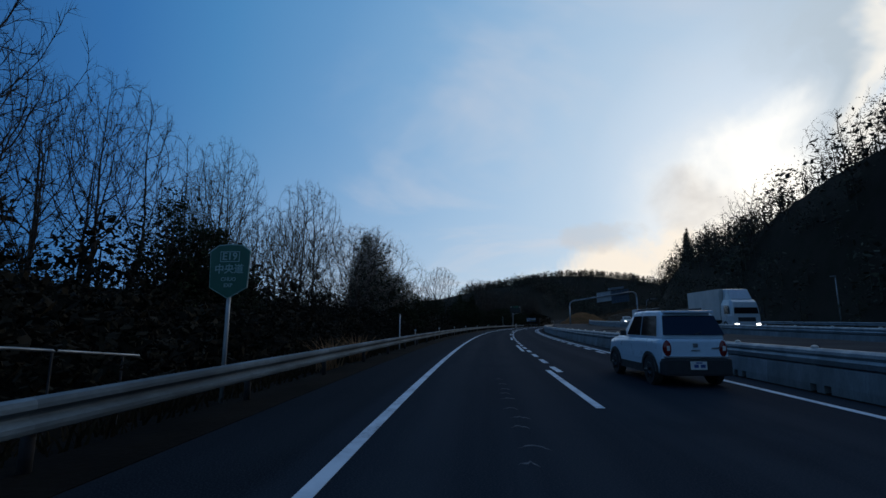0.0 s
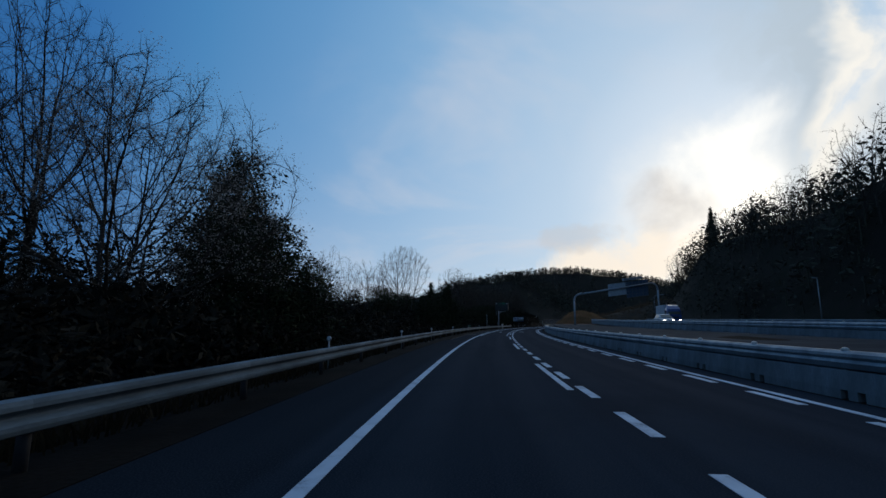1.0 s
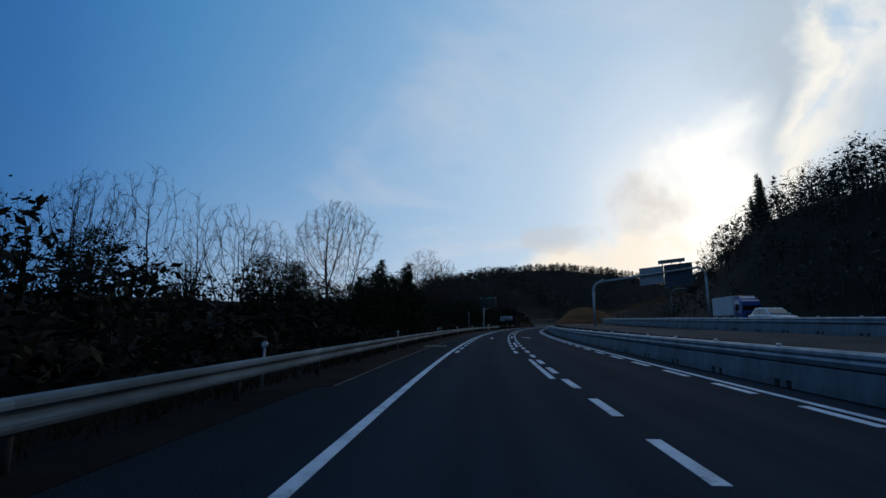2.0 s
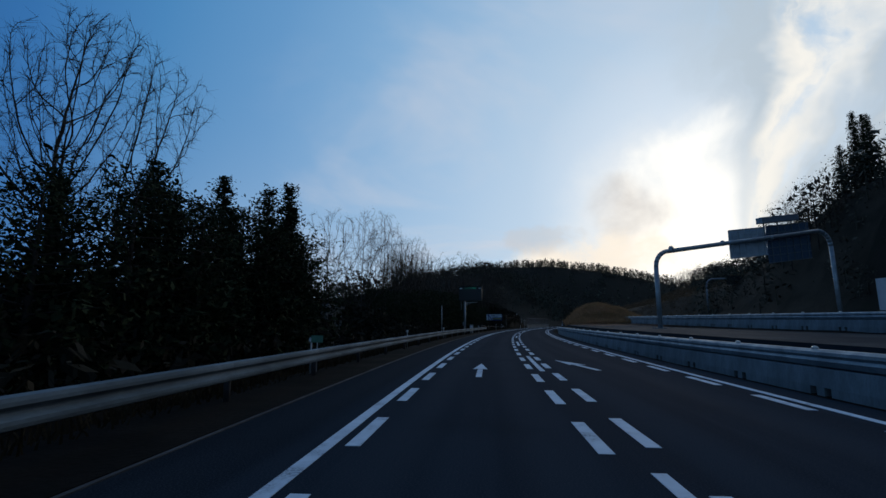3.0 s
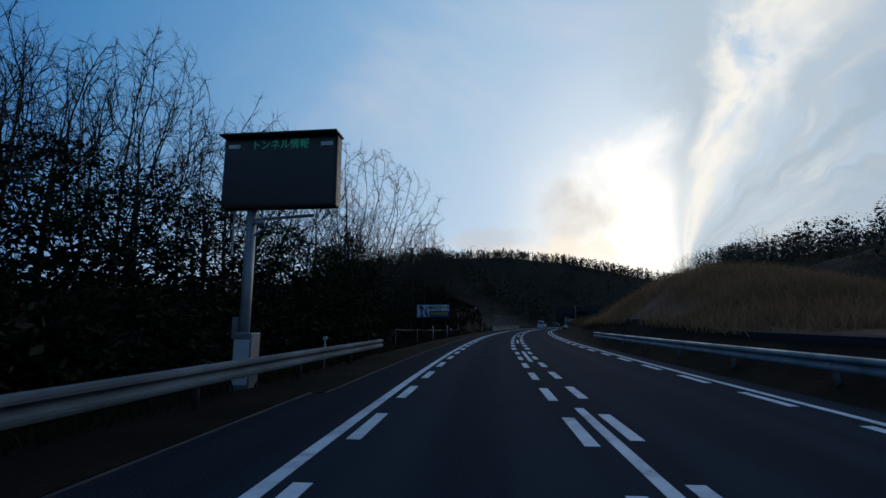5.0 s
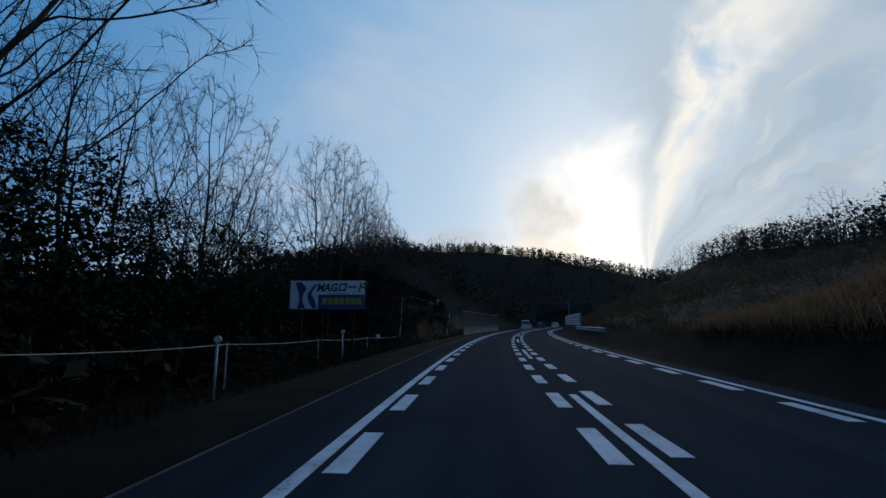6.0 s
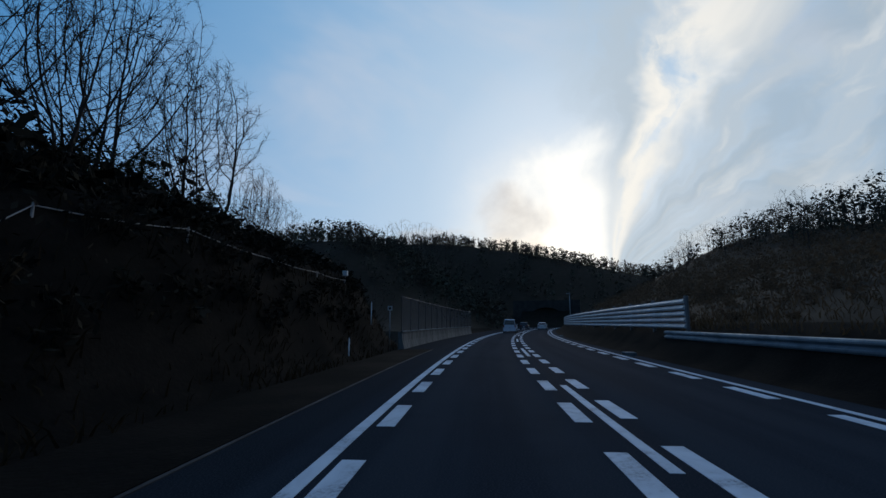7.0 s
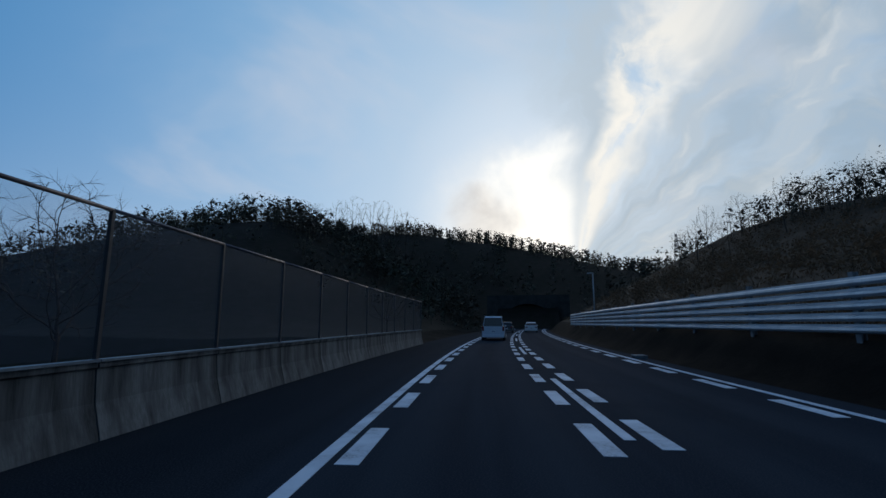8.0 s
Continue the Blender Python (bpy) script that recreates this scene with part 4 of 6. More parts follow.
def added_portal():
    """Concrete portal added, unseen, where the road meets the hill; its colour holds the gap's darkness."""
    s, d = 343.0, 2.6
    w = empty("added_portal", stand(s, d, -0.1), "added tunnel portal, coloured near-black for the dark gap in the wooded hill", "tunnel portal")
    # near-black on face and lining alike, standing in for the shade of the gap
    face = material("portal_gap_dark", (0.035, 0.034, 0.032), 0.9, 0, 0.5, 0.6, 10, 0.3, second=(0.018, 0.019, 0.017))
    bm = bmesh.new()
    arch = [(-6.0, 0)] + [(-6.0 * math.cos(math.pi * i / 16), 1.5 + 4.6 * math.sin(math.pi * i / 16)) for i in range(17)] + [(6.0, 0)]
    outer = [(-10, 0)] + [(-10 + 20 * i / 16, 8.2) for i in range(17)] + [(10, 0)]
    rows = []
    for y in (0.0, 1.2):
        rows.append(([bm.verts.new((x, y, z)) for x, z in arch], [bm.verts.new((x, y, z)) for x, z in outer]))
    for i in range(len(arch) - 1):
        for a, o in rows:
            bm.faces.new((a[i], a[i + 1], o[i + 1], o[i]))
        for k in (0, 1):
            bm.faces.new((rows[0][k][i], rows[0][k][i + 1], rows[1][k][i + 1], rows[1][k][i]))
    bmesh.ops.recalc_face_normals(bm, faces=bm.faces)
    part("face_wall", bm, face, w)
    bm = bmesh.new()
    ends = []
    for y in (1.2, 9.0):
        ends.append([bm.verts.new((x, y, z)) for x, z in arch])
    for i in range(len(arch) - 1):
        bm.faces.new((ends[0][i], ends[0][i + 1], ends[1][i + 1], ends[1][i]))
    bm.faces.new(ends[1])
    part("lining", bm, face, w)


added_portal()

# ---------------------------------------------------------------- small roadside posts


def delineator(s, d, h=0.95, z=None, r=0.075):
    z = ground_z(s, d) if z is None else z
    p = empty("delineator_post", stand(s, d, z), "slim white delineator post with a round reflector", "delineator", "delineators along the shoulder")
    part("post", tube(bmesh.new(), (0, 0, -0.2), (0, 0, h - z), 0.026, None, 8), TUBE, p, soft=True)
    bm = tube(bmesh.new(), (0, -0.02, h - z + r * 0.6), (0, 0.02, h - z + r * 0.6), r, None, 14)
    part("ring", bm, TUBE, p, soft=True)
    part("reflector", tube(bmesh.new(), (0, -0.03, h - z + r * 0.6), (0, -0.021, h - z + r * 0.6), r * 0.7, None, 12), WHITE, p, "round pale reflector")


for s in (30, 42, 54, 66, 81, 97, 111, 126, 141, 155):
    delineator(s, -3.15, 0.82)
for s in (178, 185.5):
    delineator(s, -3.35, 0.98)
for s, d, z0, h in ((24, -2.95, 0, 1.75), (138.0, -5.4, -0.5, 3.3), (216, -3.7, 0.0, 0.75), (222.0, -4.5, 0.0, 2.4)):
    p = empty("marker_pole", stand(s, d, ground_z(s, d)), "thin pale marker pole behind the shoulder", "pole")
    part("pole", tube(bmesh.new(), (0, 0, -0.3), (0, 0, h - ground_z(s, d)), 0.03, 0.026, 8), WHITE, p, soft=True)
    part("cap", tube(bmesh.new(), (0, 0, h - ground_z(s, d)), (0, 0, h - ground_z(s, d) + 0.05), 0.034, 0.02, 8), TUBE, p, soft=True)
p = empty("small_sign", stand(223.2, -3.8, ground_z(223.2, -3.8)), "small square sign plate on a thin post by the fence", "road sign")
part("post", tube(bmesh.new(), (0, 0.02, -0.3), (0, 0.02, 2.1 - ground_z(223.2, -3.8)), 0.025, None, 8), TUBE, p, soft=True)
pl = part("panel", boxed(-0.12, 0.12, -0.012, 0.0, 2.02 - ground_z(223.2, -3.8), 2.25 - ground_z(223.2, -3.8), bevel=0.004), WHITE, p)
part("dark_field", boxed(-0.075, 0.075, -0.018, -0.012, 2.06 - ground_z(223.2, -3.8), 2.2 - ground_z(223.2, -3.8)), BLACK, pl)
for s in (52, 83, 268):
    side = 36.0 if s < 200 else 9.9
    z = ground_z(s, side)
    p = empty("lamp_post", stand(s, side, z), "thin grey steel lamp post on the far verge", "lamp post")
    hgt = 4.6 if s < 200 else 4.2
    part("mast", tube(bmesh.new(), (0, 0, -0.3), (0, 0, hgt), 0.07, 0.045, 10), TUBE, p, soft=True)
    part("lamp_head", boxed(-0.45, 0.05, -0.09, 0.09, hgt, hgt + 0.1, bevel=0.02), BACK, p)
for s, d in ((219.0, 7.55), (246.0, 7.5)):
    c = empty("drain_inlet", stand(s, d), "small pale concrete drain inlet at the road edge", "drain")
    part("frame", box(box(boxed(-0.22, 0.22, -0.3, -0.24, -0.05, 0.12), -0.22, 0.22, 0.24, 0.3, -0.05, 0.12), -0.22, 0.22, -0.24, 0.24, 0.08, 0.12), CONCRETE, c)
# ---------------------------------------------------------------- trees


class Soup:
    """Vertices and faces gathered quickly for one mesh."""

    def __init__(self):
        self.v, self.f = [], []

    def stick(self, a, b, r0, r1, sides):
        d = b - a
        if d.length < 1e-6:
            return
        d = d.normalized()
        u = d.cross(Vector((0.31, 0.17, 0.93))).normalized()
        w = d.cross(u)
        k = len(self.v)
        for p, r in ((a, r0), (b, r1)):
            for i in range(sides):
                t = 2 * math.pi * i / sides
                self.v.append(p + (u * math.cos(t) + w * math.sin(t)) * r)
        for i in range(sides):
            j = (i + 1) % sides
            self.f.append((k + i, k + j, k + sides + j, k + sides + i))

    def leaf(self, p, size, rng):
        a = Vector((rng.gauss(0, 1), rng.gauss(0, 1), rng.gauss(0, 0.8)))
        b = Vector((rng.gauss(0, 1), rng.gauss(0, 1), rng.gauss(0, 0.8)))
        a, b = a.normalized() * size, b.normalized() * size * 0.55
        k = len(self.v)
        self.v += [p - a, p + b * 0.9 - a * 0.1, p + a, p - b]
        self.f.append((k, k + 1, k + 2, k + 3))


def unit(v):
    return v / np.maximum(np.linalg.norm(v, axis=-1, keepdims=True), 1e-9)


class Bulk:
    """Many sticks, tapering twigs and leaves as arrays, for one mesh."""

    def __init__(self):
        self.v, self.f, self.k = [], [], 0

    def put(self, v, f):
        self.v.append(v.reshape(-1, 3))
        self.f += [f + self.k]
        self.k += len(self.v[-1])

    def sticks(self, a, b, r0, r1, sides):
        if not len(a):
            return
        d = unit(b - a)
        u = unit(np.cross(d, (0.31, 0.17, 0.93)))
        w = np.cross(d, u)
        ang = np.arange(sides) * 2 * math.pi / sides
        ring = u[:, None] * np.cos(ang)[None, :, None] + w[:, None] * np.sin(ang)[None, :, None]
        v = np.concatenate([a[:, None] + ring * r0[:, None, None], b[:, None] + ring * r1[:, None, None]], axis=1)
        i = np.arange(sides)
        q = np.stack([i, (i + 1) % sides, sides + (i + 1) % sides, sides + i], axis=1)
        self.put(v, (np.arange(len(a)) * 2 * sides)[:, None, None] + q[None])

    def spikes(self, a, b, r):
        """Three-sided twigs that run out to a point."""
        d = unit(b - a)
        u = unit(np.cross(d, (0.31, 0.17, 0.93)))
        w = np.cross(d, u)
        ang = np.arange(3) * 2 * math.pi / 3
        ring = a[:, None] + (u[:, None] * np.cos(ang)[None, :, None] + w[:, None] * np.sin(ang)[None, :, None]) * r
        v = np.concatenate([ring, b[:, None]], axis=1)
        q = np.array([(0, 1, 3), (1, 2, 3), (2, 0, 3)])
        self.put(v, (np.arange(len(a)) * 4)[:, None, None] + q[None])

    def leaves(self, p, size, rng):
        n = len(p)
        a = unit(rng.normal(size=(n, 3)) * (1, 1, 0.8)) * size[:, None]
        b = unit(rng.normal(size=(n, 3)) * (1, 1, 0.8)) * size[:, None] * 0.55
        v = np.stack([p - a, p + b * 0.9 - a * 0.1, p + a, p - b], axis=1)
        self.put(v, (np.arange(n) * 4)[:, None, None] + np.arange(4)[None, None])

    def mesh(self, name, mat, scale=1.0):
        me = bpy.data.meshes.new(name)
        v = np.concatenate(self.v) * scale
        blocks = [f.reshape(-1, f.shape[-1]) for f in self.f]
        count = np.concatenate([np.full(len(f), f.shape[1]) for f in blocks])
        loops = np.concatenate([f.ravel() for f in blocks])
        me.vertices.add(len(v))
        me.vertices.foreach_set("co", v.ravel().astype(np.float32))
        me.loops.add(len(loops))
        me.loops.foreach_set("vertex_index", loops.astype(np.int32))
        me.polygons.add(len(count))
        me.polygons.foreach_set("loop_start", (np.cumsum(count) - count).astype(np.int32))
        me.update(calc_edges=True)
        me.materials.append(mat)
        return me


def bare_tree(seed, height, reach, shape="vase", base=0.3, stems=1, points=900, step=0.32, kill=0.55, fine=0.0085, twigs=3, rise=0.08, buds=None, bud_size=0.03, per=3):
    """Trunk and crown of a leafless tree: limbs grow step by step towards free room inside the crown's outline."""
    rng = np.random.default_rng(seed)
    goal = []
    lump = rng.uniform(0, 6.28, 3)
    while len(goal) < points:
        t, az, f = rng.random(), rng.uniform(0, 6.283), rng.random() ** 0.47
        if shape == "vase":
            r = math.sin(math.pi * (0.05 + 0.88 * t)) ** 0.75
        else:
            r = math.sqrt(max(0.0, 1 - (2 * t - 0.9) ** 2 / 1.21))
        if rng.random() > r * r + 0.12:
            continue
        r *= reach * f * (1 + 0.16 * math.sin(2 * az + lump[0] + 3 * t) + 0.12 * math.sin(5 * az + lump[1] - 7 * t) + 0.10 * math.sin(9 * t + lump[2]))
        goal.append((r * math.cos(az), r * math.sin(az), height * (base + (1 - base) * t)))
    goal = np.array(goal)
    pos, par = [], []
    for i in range(stems):
        p = np.array([0.0, 0.0, -0.3])
        out = 0.2 * (stems > 1)
        lean = np.array([out * math.cos(i * 6.28 / stems + lump[0]) + rng.normal() * 0.05, out * math.sin(i * 6.28 / stems + lump[0]) + rng.normal() * 0.05, 1.0])
        last = -1
        while p[2] < height * base * (0.85 + 0.2 * (i % 2)):
            pos.append(p.copy())
            par.append(last)
            last = len(pos) - 1
            lean = lean + rng.normal(size=3) * (0.05, 0.05, 0)
            p = p + lean / np.linalg.norm(lean) * step
    foot = np.array((0.0, 0.0, height * base * 0.55))
    near = np.full(len(goal), 1e9)
    who = np.zeros(len(goal), int)
    fresh = list(range(len(pos)))
    way = {}
    for _ in range(150):
        P = np.array([pos[i] for i in fresh])
        dist = np.linalg.norm(goal[:, None] - P[None], axis=2)
        j = dist.argmin(axis=1)
        m = dist[np.arange(len(goal)), j]
        better = m < near
        near[better], who[better] = m[better], np.array(fresh)[j[better]]
        keep = near > kill
        goal, near, who = goal[keep], near[keep], who[keep]
        if not len(goal):
            break
        fresh = []
        for i in np.unique(who):
            mine = goal[who == i]
            d = unit(mine - pos[i]).mean(axis=0)
            on = unit(pos[i] - pos[par[i]]) if par[i] >= 0 else np.zeros(3)
            d = unit(d + 0.75 * on + 0.2 * unit(pos[i] - foot) + np.array((0, 0, rise)) + rng.normal(size=3) * 0.10)
            if any(np.dot(d, o) > 0.95 for o in way.get(i, ())) or len(way.get(i, ())) > 2:
                continue
            way.setdefault(i, []).append(d)
            pos.append(pos[i] + d * step)
            par.append(i)
            fresh.append(len(pos) - 1)
        if not fresh:
            break
    pos, par = np.array(pos), np.array(par)
    n = len(pos)
    load, kids = np.zeros(n), np.zeros(n, int)
    for i in range(n - 1, -1, -1):
        if kids[i] == 0:
            load[i] = 1.0
        if par[i] >= 0:
            load[par[i]] += load[i]
            kids[par[i]] += 1
    rad = fine * load ** 0.49
    has = par >= 0
    a, b = pos[par[has]], pos[has]
    rb = rad[has]
    ra = np.minimum(rad[par[has]], rb * 1.35)
    trunk, crown = Bulk(), Bulk()
    big = rb > 0.42 * rad.max()
    trunk.sticks(a[big], b[big], rad[par[has]][big], rb[big], 8)
    mid = ~big & (rb > 0.028)
    crown.sticks(a[mid], b[mid], ra[mid], rb[mid], 5)
    thin = ~big & ~mid
    crown.sticks(a[thin], b[thin], ra[thin], rb[thin], 3)
    ends = np.where((load <= 4) & has)[0]
    ends = np.repeat(ends, twigs)
    d = unit(pos[ends] - pos[par[ends]])
    d = unit(d + rng.normal(size=(len(ends), 3)) * 0.55 + (0, 0, 0.12))
    start = pos[ends] - unit(pos[ends] - pos[par[ends]]) * (rng.random(len(ends)) * step)[:, None]
    tip = start + d * rng.uniform(0.25, 0.8, len(ends))[:, None]
    crown.spikes(start, tip, fine * 0.9)
    k = height / max(tip[:, 2].max(), pos[:, 2].max())
    out = [trunk.mesh("tree", BARK, k), crown.mesh("tree", TWIG, k)]
    if buds:
        at_ = np.repeat(tip, per, axis=0)
        at_ = at_ + rng.normal(size=at_.shape) * 0.10
        leaf = Bulk()
        leaf.leaves(at_, bud_size * rng.uniform(0.6, 1.4, len(at_)), rng)
        out.append(leaf.mesh("tree", buds, k))
    return out


def evergreen_meshes(seed, height, width, pointed, mat, sprays=4200, leaf=0.075):
    """Trunk with limbs, a dense dark inside, and fine sprays in tufts that make an uneven outline."""
    rng = np.random.default_rng(seed)
    limbs = int(34 + height * 4)
    t = (np.arange(limbs) + rng.random(limbs)) / limbs
    z = height * (0.05 + 0.92 * t)
    az = np.arange(limbs) * 2.39996 + rng.uniform(-0.4, 0.4, limbs)
    if pointed:
        out = width * (1 - t) ** 1.05 * rng.uniform(0.5, 1.15, limbs) + 0.06
        lift = out * rng.uniform(-0.2, 0.15, limbs)
    else:
        out = width * np.sqrt(np.maximum(0.03, 1 - (2 * t - 0.8) ** 2 / 1.5)) * rng.uniform(0.6, 1.1, limbs)
        lift = out * rng.uniform(-0.05, 0.4, limbs)
    root = np.stack([np.zeros(limbs), np.zeros(limbs), z], axis=1)
    end = np.stack([np.cos(az) * out, np.sin(az) * out, np.minimum(z + lift, height)], axis=1)
    trunk, crown = Bulk(), Bulk()
    trunk.sticks(np.array([[0, 0, -0.3], [0, 0, height * 0.5]]), np.array([[0, 0, height * 0.5], [0, 0, height * 0.97]]), np.array([0.02, 0.012]) * height, np.array([0.012 * height, 0.01]), 8)
    trunk.sticks(root, end, 0.02 + 0.004 * height * (1 - t), np.full(limbs, 0.008), 4)
    n = 2500
    i = rng.integers(0, limbs, n)
    f = rng.random(n) ** 0.5 * 0.74
    p = root[i] + (end[i] - root[i]) * f[:, None] + rng.normal(size=(n, 3)) * (0.08 * width)
    p[:, 2] = np.clip(p[:, 2], 0.0, height * 0.96)
    crown.leaves(p, rng.uniform(0.13, 0.26, n) * width / 2.6 * np.clip(1.25 - p[:, 2] / height, 0.3, 1), rng)
    # tufts of fine sprays
    tufts = limbs * 5
    i = np.arange(tufts) % limbs
    f = rng.uniform(0.45, 1.05, tufts)
    c = root[i] + (end[i] - root[i]) * f[:, None] + rng.normal(size=(tufts, 3)) * ((0.05 if pointed else 0.09) * width)
    j = np.repeat(np.arange(tufts), sprays // tufts)
    p = c[j] + rng.normal(size=(len(j), 3)) * ((0.05 if pointed else 0.10) + 0.05 * width * np.clip(1.1 - c[j][:, 2:3] / height, 0.25, 1))
    crown.leaves(p, leaf * rng.uniform(0.6, 1.5, len(j)), rng)
    return [trunk.mesh("tree", BARK), crown.mesh("tree", mat)]


def plant(name, meshes, s, d, label, spin=0.0, scale=1.0, group="", z=None, squash=1.0):
    z = ground_z(s, d) if z is None else z
    ob = empty(name, stand(s, d, z - 0.1, spin) @ Matrix.Diagonal((scale * squash, scale * squash, scale, 1)), label, "tree", group)
    for n, me in zip(("trunk", "crown", "foliage"), meshes):
        o = new(n, me)
        o.parent = ob
    return ob


def build_trees():
    tall = [bare_tree(12 + i, 14.0, 4.3, "vase", 0.22, points=1100, step=0.34, kill=0.50) for i in range(3)]
    fan = [bare_tree(41, 14.0, 4.3, "vase", 0.34, 2, points=2300, step=0.30, kill=0.38), bare_tree(44, 14.0, 5.6, "vase", 0.16, 3, points=1200, step=0.36, kill=0.55)]
    slim = [bare_tree(141 + i, 11.0, 2.4, "vase", 0.22, points=520, step=0.32, kill=0.46, twigs=2, rise=0.14) for i in range(3)]
    clump = [bare_tree(51 + i, 9.0, 2.9, "vase", 0.24, 3, points=720, step=0.30, kill=0.42, twigs=2, rise=0.16) for i in range(2)]
    dome = [bare_tree(71 + i, 10.0, 4.6, "round", 0.22, 3, points=1200, step=0.32, kill=0.46, rise=0.14, buds=BLOSSOM, bud_size=0.027, per=6) for i in range(2)]
    lone = bare_tree(95, 10.0, 3.8, "vase", 0.34, points=620, step=0.34, kill=0.55)
    leafy = bare_tree(91, 12.0, 2.6, "vase", 0.30, points=460, step=0.34, kill=0.5, twigs=2, buds=BROWN_LEAF, bud_size=0.06, per=2)
    far = [bare_tree(191 + i, 12.0, 4.2, "vase", 0.22, points=330, step=0.46, kill=0.7, fine=0.013, twigs=2, rise=0.14) for i in range(3)]
    cedar = [evergreen_meshes(101 + i, 9.0, 2.1, True, LEAF, 3000, 0.08) for i in range(3)]
    oak = [evergreen_meshes(121 + i, 7.0, 2.6, False, LEAF, 3000, 0.08) for i in range(3)]
    rng = random.Random(5)

    def row(kind_base, label, group, places, squash=1.0):
        """Trees of one sort; each place is s, d and the height of the tree's top above the road."""
        kinds, base = kind_base
        for i, (s, d, top) in enumerate(places):
            plant("tree", kinds[i % len(kinds)], s, d, label, rng.uniform(0, 360), (top - ground_z(s, d)) / base, group, squash=squash)

    wood, mid, bank = "bare trees in the roadside wood", "bare trees along the middle stretch", "bare trees above the bank"
    tall_l, slim_l, many_l = "tall bare deciduous tree with a fan of fine twigs", "slender bare tree with fine upward twigs", "bare many-stemmed tree with dense fine twigs"
    dark_l, cone_l, bud_l = "dense dark evergreen tree at the wood's edge", "dark pointed conifer at the wood's edge", "spreading tree with pale buds on dense twigs"
    # the wood beside the first stretch
    row((tall, 14.0), tall_l, wood, ((20.0, -17.3, 14.6), (36.0, -20.6, 17.6), (8.6, -12.4, 15.0), (40.0, -24.0, 18.0), (44.0, -16.2, 16.0), (46.5, -19.0, 17.4), (24.5, -22.0, 15.4)), 0.9)
    row((slim, 11.0), slim_l, wood, ((17.0, -17.0, 12.4), (24.0, -18.4, 15.6), (29.0, -19.4, 15.4), (12.5, -14.0, 9.4), (15.0, -15.0, 11.0), (21.4, -13.8, 9.6), (26.6, -16.0, 11.0), (31.4, -18.0, 12.6),
                                   (9.6, -11.4, 10.8), (33.5, -16.4, 11.4), (18.4, -12.2, 7.8), (28.2, -13.4, 8.8)))
    row((clump, 9.0), many_l, wood, ((42.0, -19.0, 13.2), (40.5, -16.4, 12.6), (37.5, -14.6, 10.0), (33.0, -14.0, 9.2), (30.0, -15.2, 9.6), (24.0, -14.6, 8.0)))
    row((dome, 10.0), bud_l, "budding trees", ((42.6, -10.6, 10.8), (45.4, -13.6, 11.8)))
    row((oak, 7.0), dark_l, "evergreen trees", ((20.2, -13.2, 7.4), (22.6, -13.0, 6.6), (21.4, -12.0, 6.2), (46.6, -7.6, 5.4), (49.4, -9.0, 6.6), (51.4, -7.4, 4.9), (52.4, -12.6, 10.4), (58.6, -16.4, 8.6), (50.6, -9.6, 7.0),
                                                (60.6, -17.0, 7.4), (62.4, -17.6, 6.6), (48.0, -11.6, 6.8), (24.4, -12.6, 5.6), (50.6, -11.4, 7.6)))
    row((oak, 7.0), "tall narrow dark evergreen tree at the wood's edge", "evergreen trees", ((55.6, -14.6, 12.4), (57.2, -15.6, 10.4), (54.0, -13.4, 12.4)), 0.62)
    # middle stretch
    row((slim, 11.0), slim_l, mid, ((62.0, -14.8, 7.6), (66.4, -16.0, 7.0), (76.5, -18.6, 9.6), (80.0, -17.6, 10.8), (82.4, -16.4, 9.8), (57.8, -14.0, 8.2)))
    row((clump, 9.0), many_l, mid, ((78.2, -19.0, 9.8), (84.2, -15.2, 9.8), (63.6, -15.4, 7.0), (71.0, -16.0, 6.6), (88.6, -14.8, 9.4)))
    row((oak, 7.0), dark_l, "evergreen trees", ((89.0, -12.9, 5.8), (87.0, -14.2, 6.4), (68.0, -15.0, 5.0), (74.0, -15.0, 5.6), (91.6, -14.2, 6.6), (93.4, -14.8, 5.8), (62.6, -12.2, 5.2)))
    row((fan[:1], 14.0), "large bare tree with two trunks and a wide fan of twigs", mid, ((100.2, -14.2, 14.3),), 0.92)
    row(([lone], 10.0), "lone bare tree with open branches", mid, ((112.4, -8.9, 9.2),), 0.72)
    row((cedar, 9.0), cone_l, "conifers", ((97.7, -8.9, 6.9), (99.0, -9.2, 6.2), (103.4, -10.2, 8.3), (104.1, -7.4, 8.0), (102.6, -7.6, 7.4), (105.2, -7.8, 7.2), (101.0, -8.2, 6.0), (106.4, -7.6, 5.4), (95.6, -10.0, 5.6), (100.0, -7.4, 4.8)), 1.25)
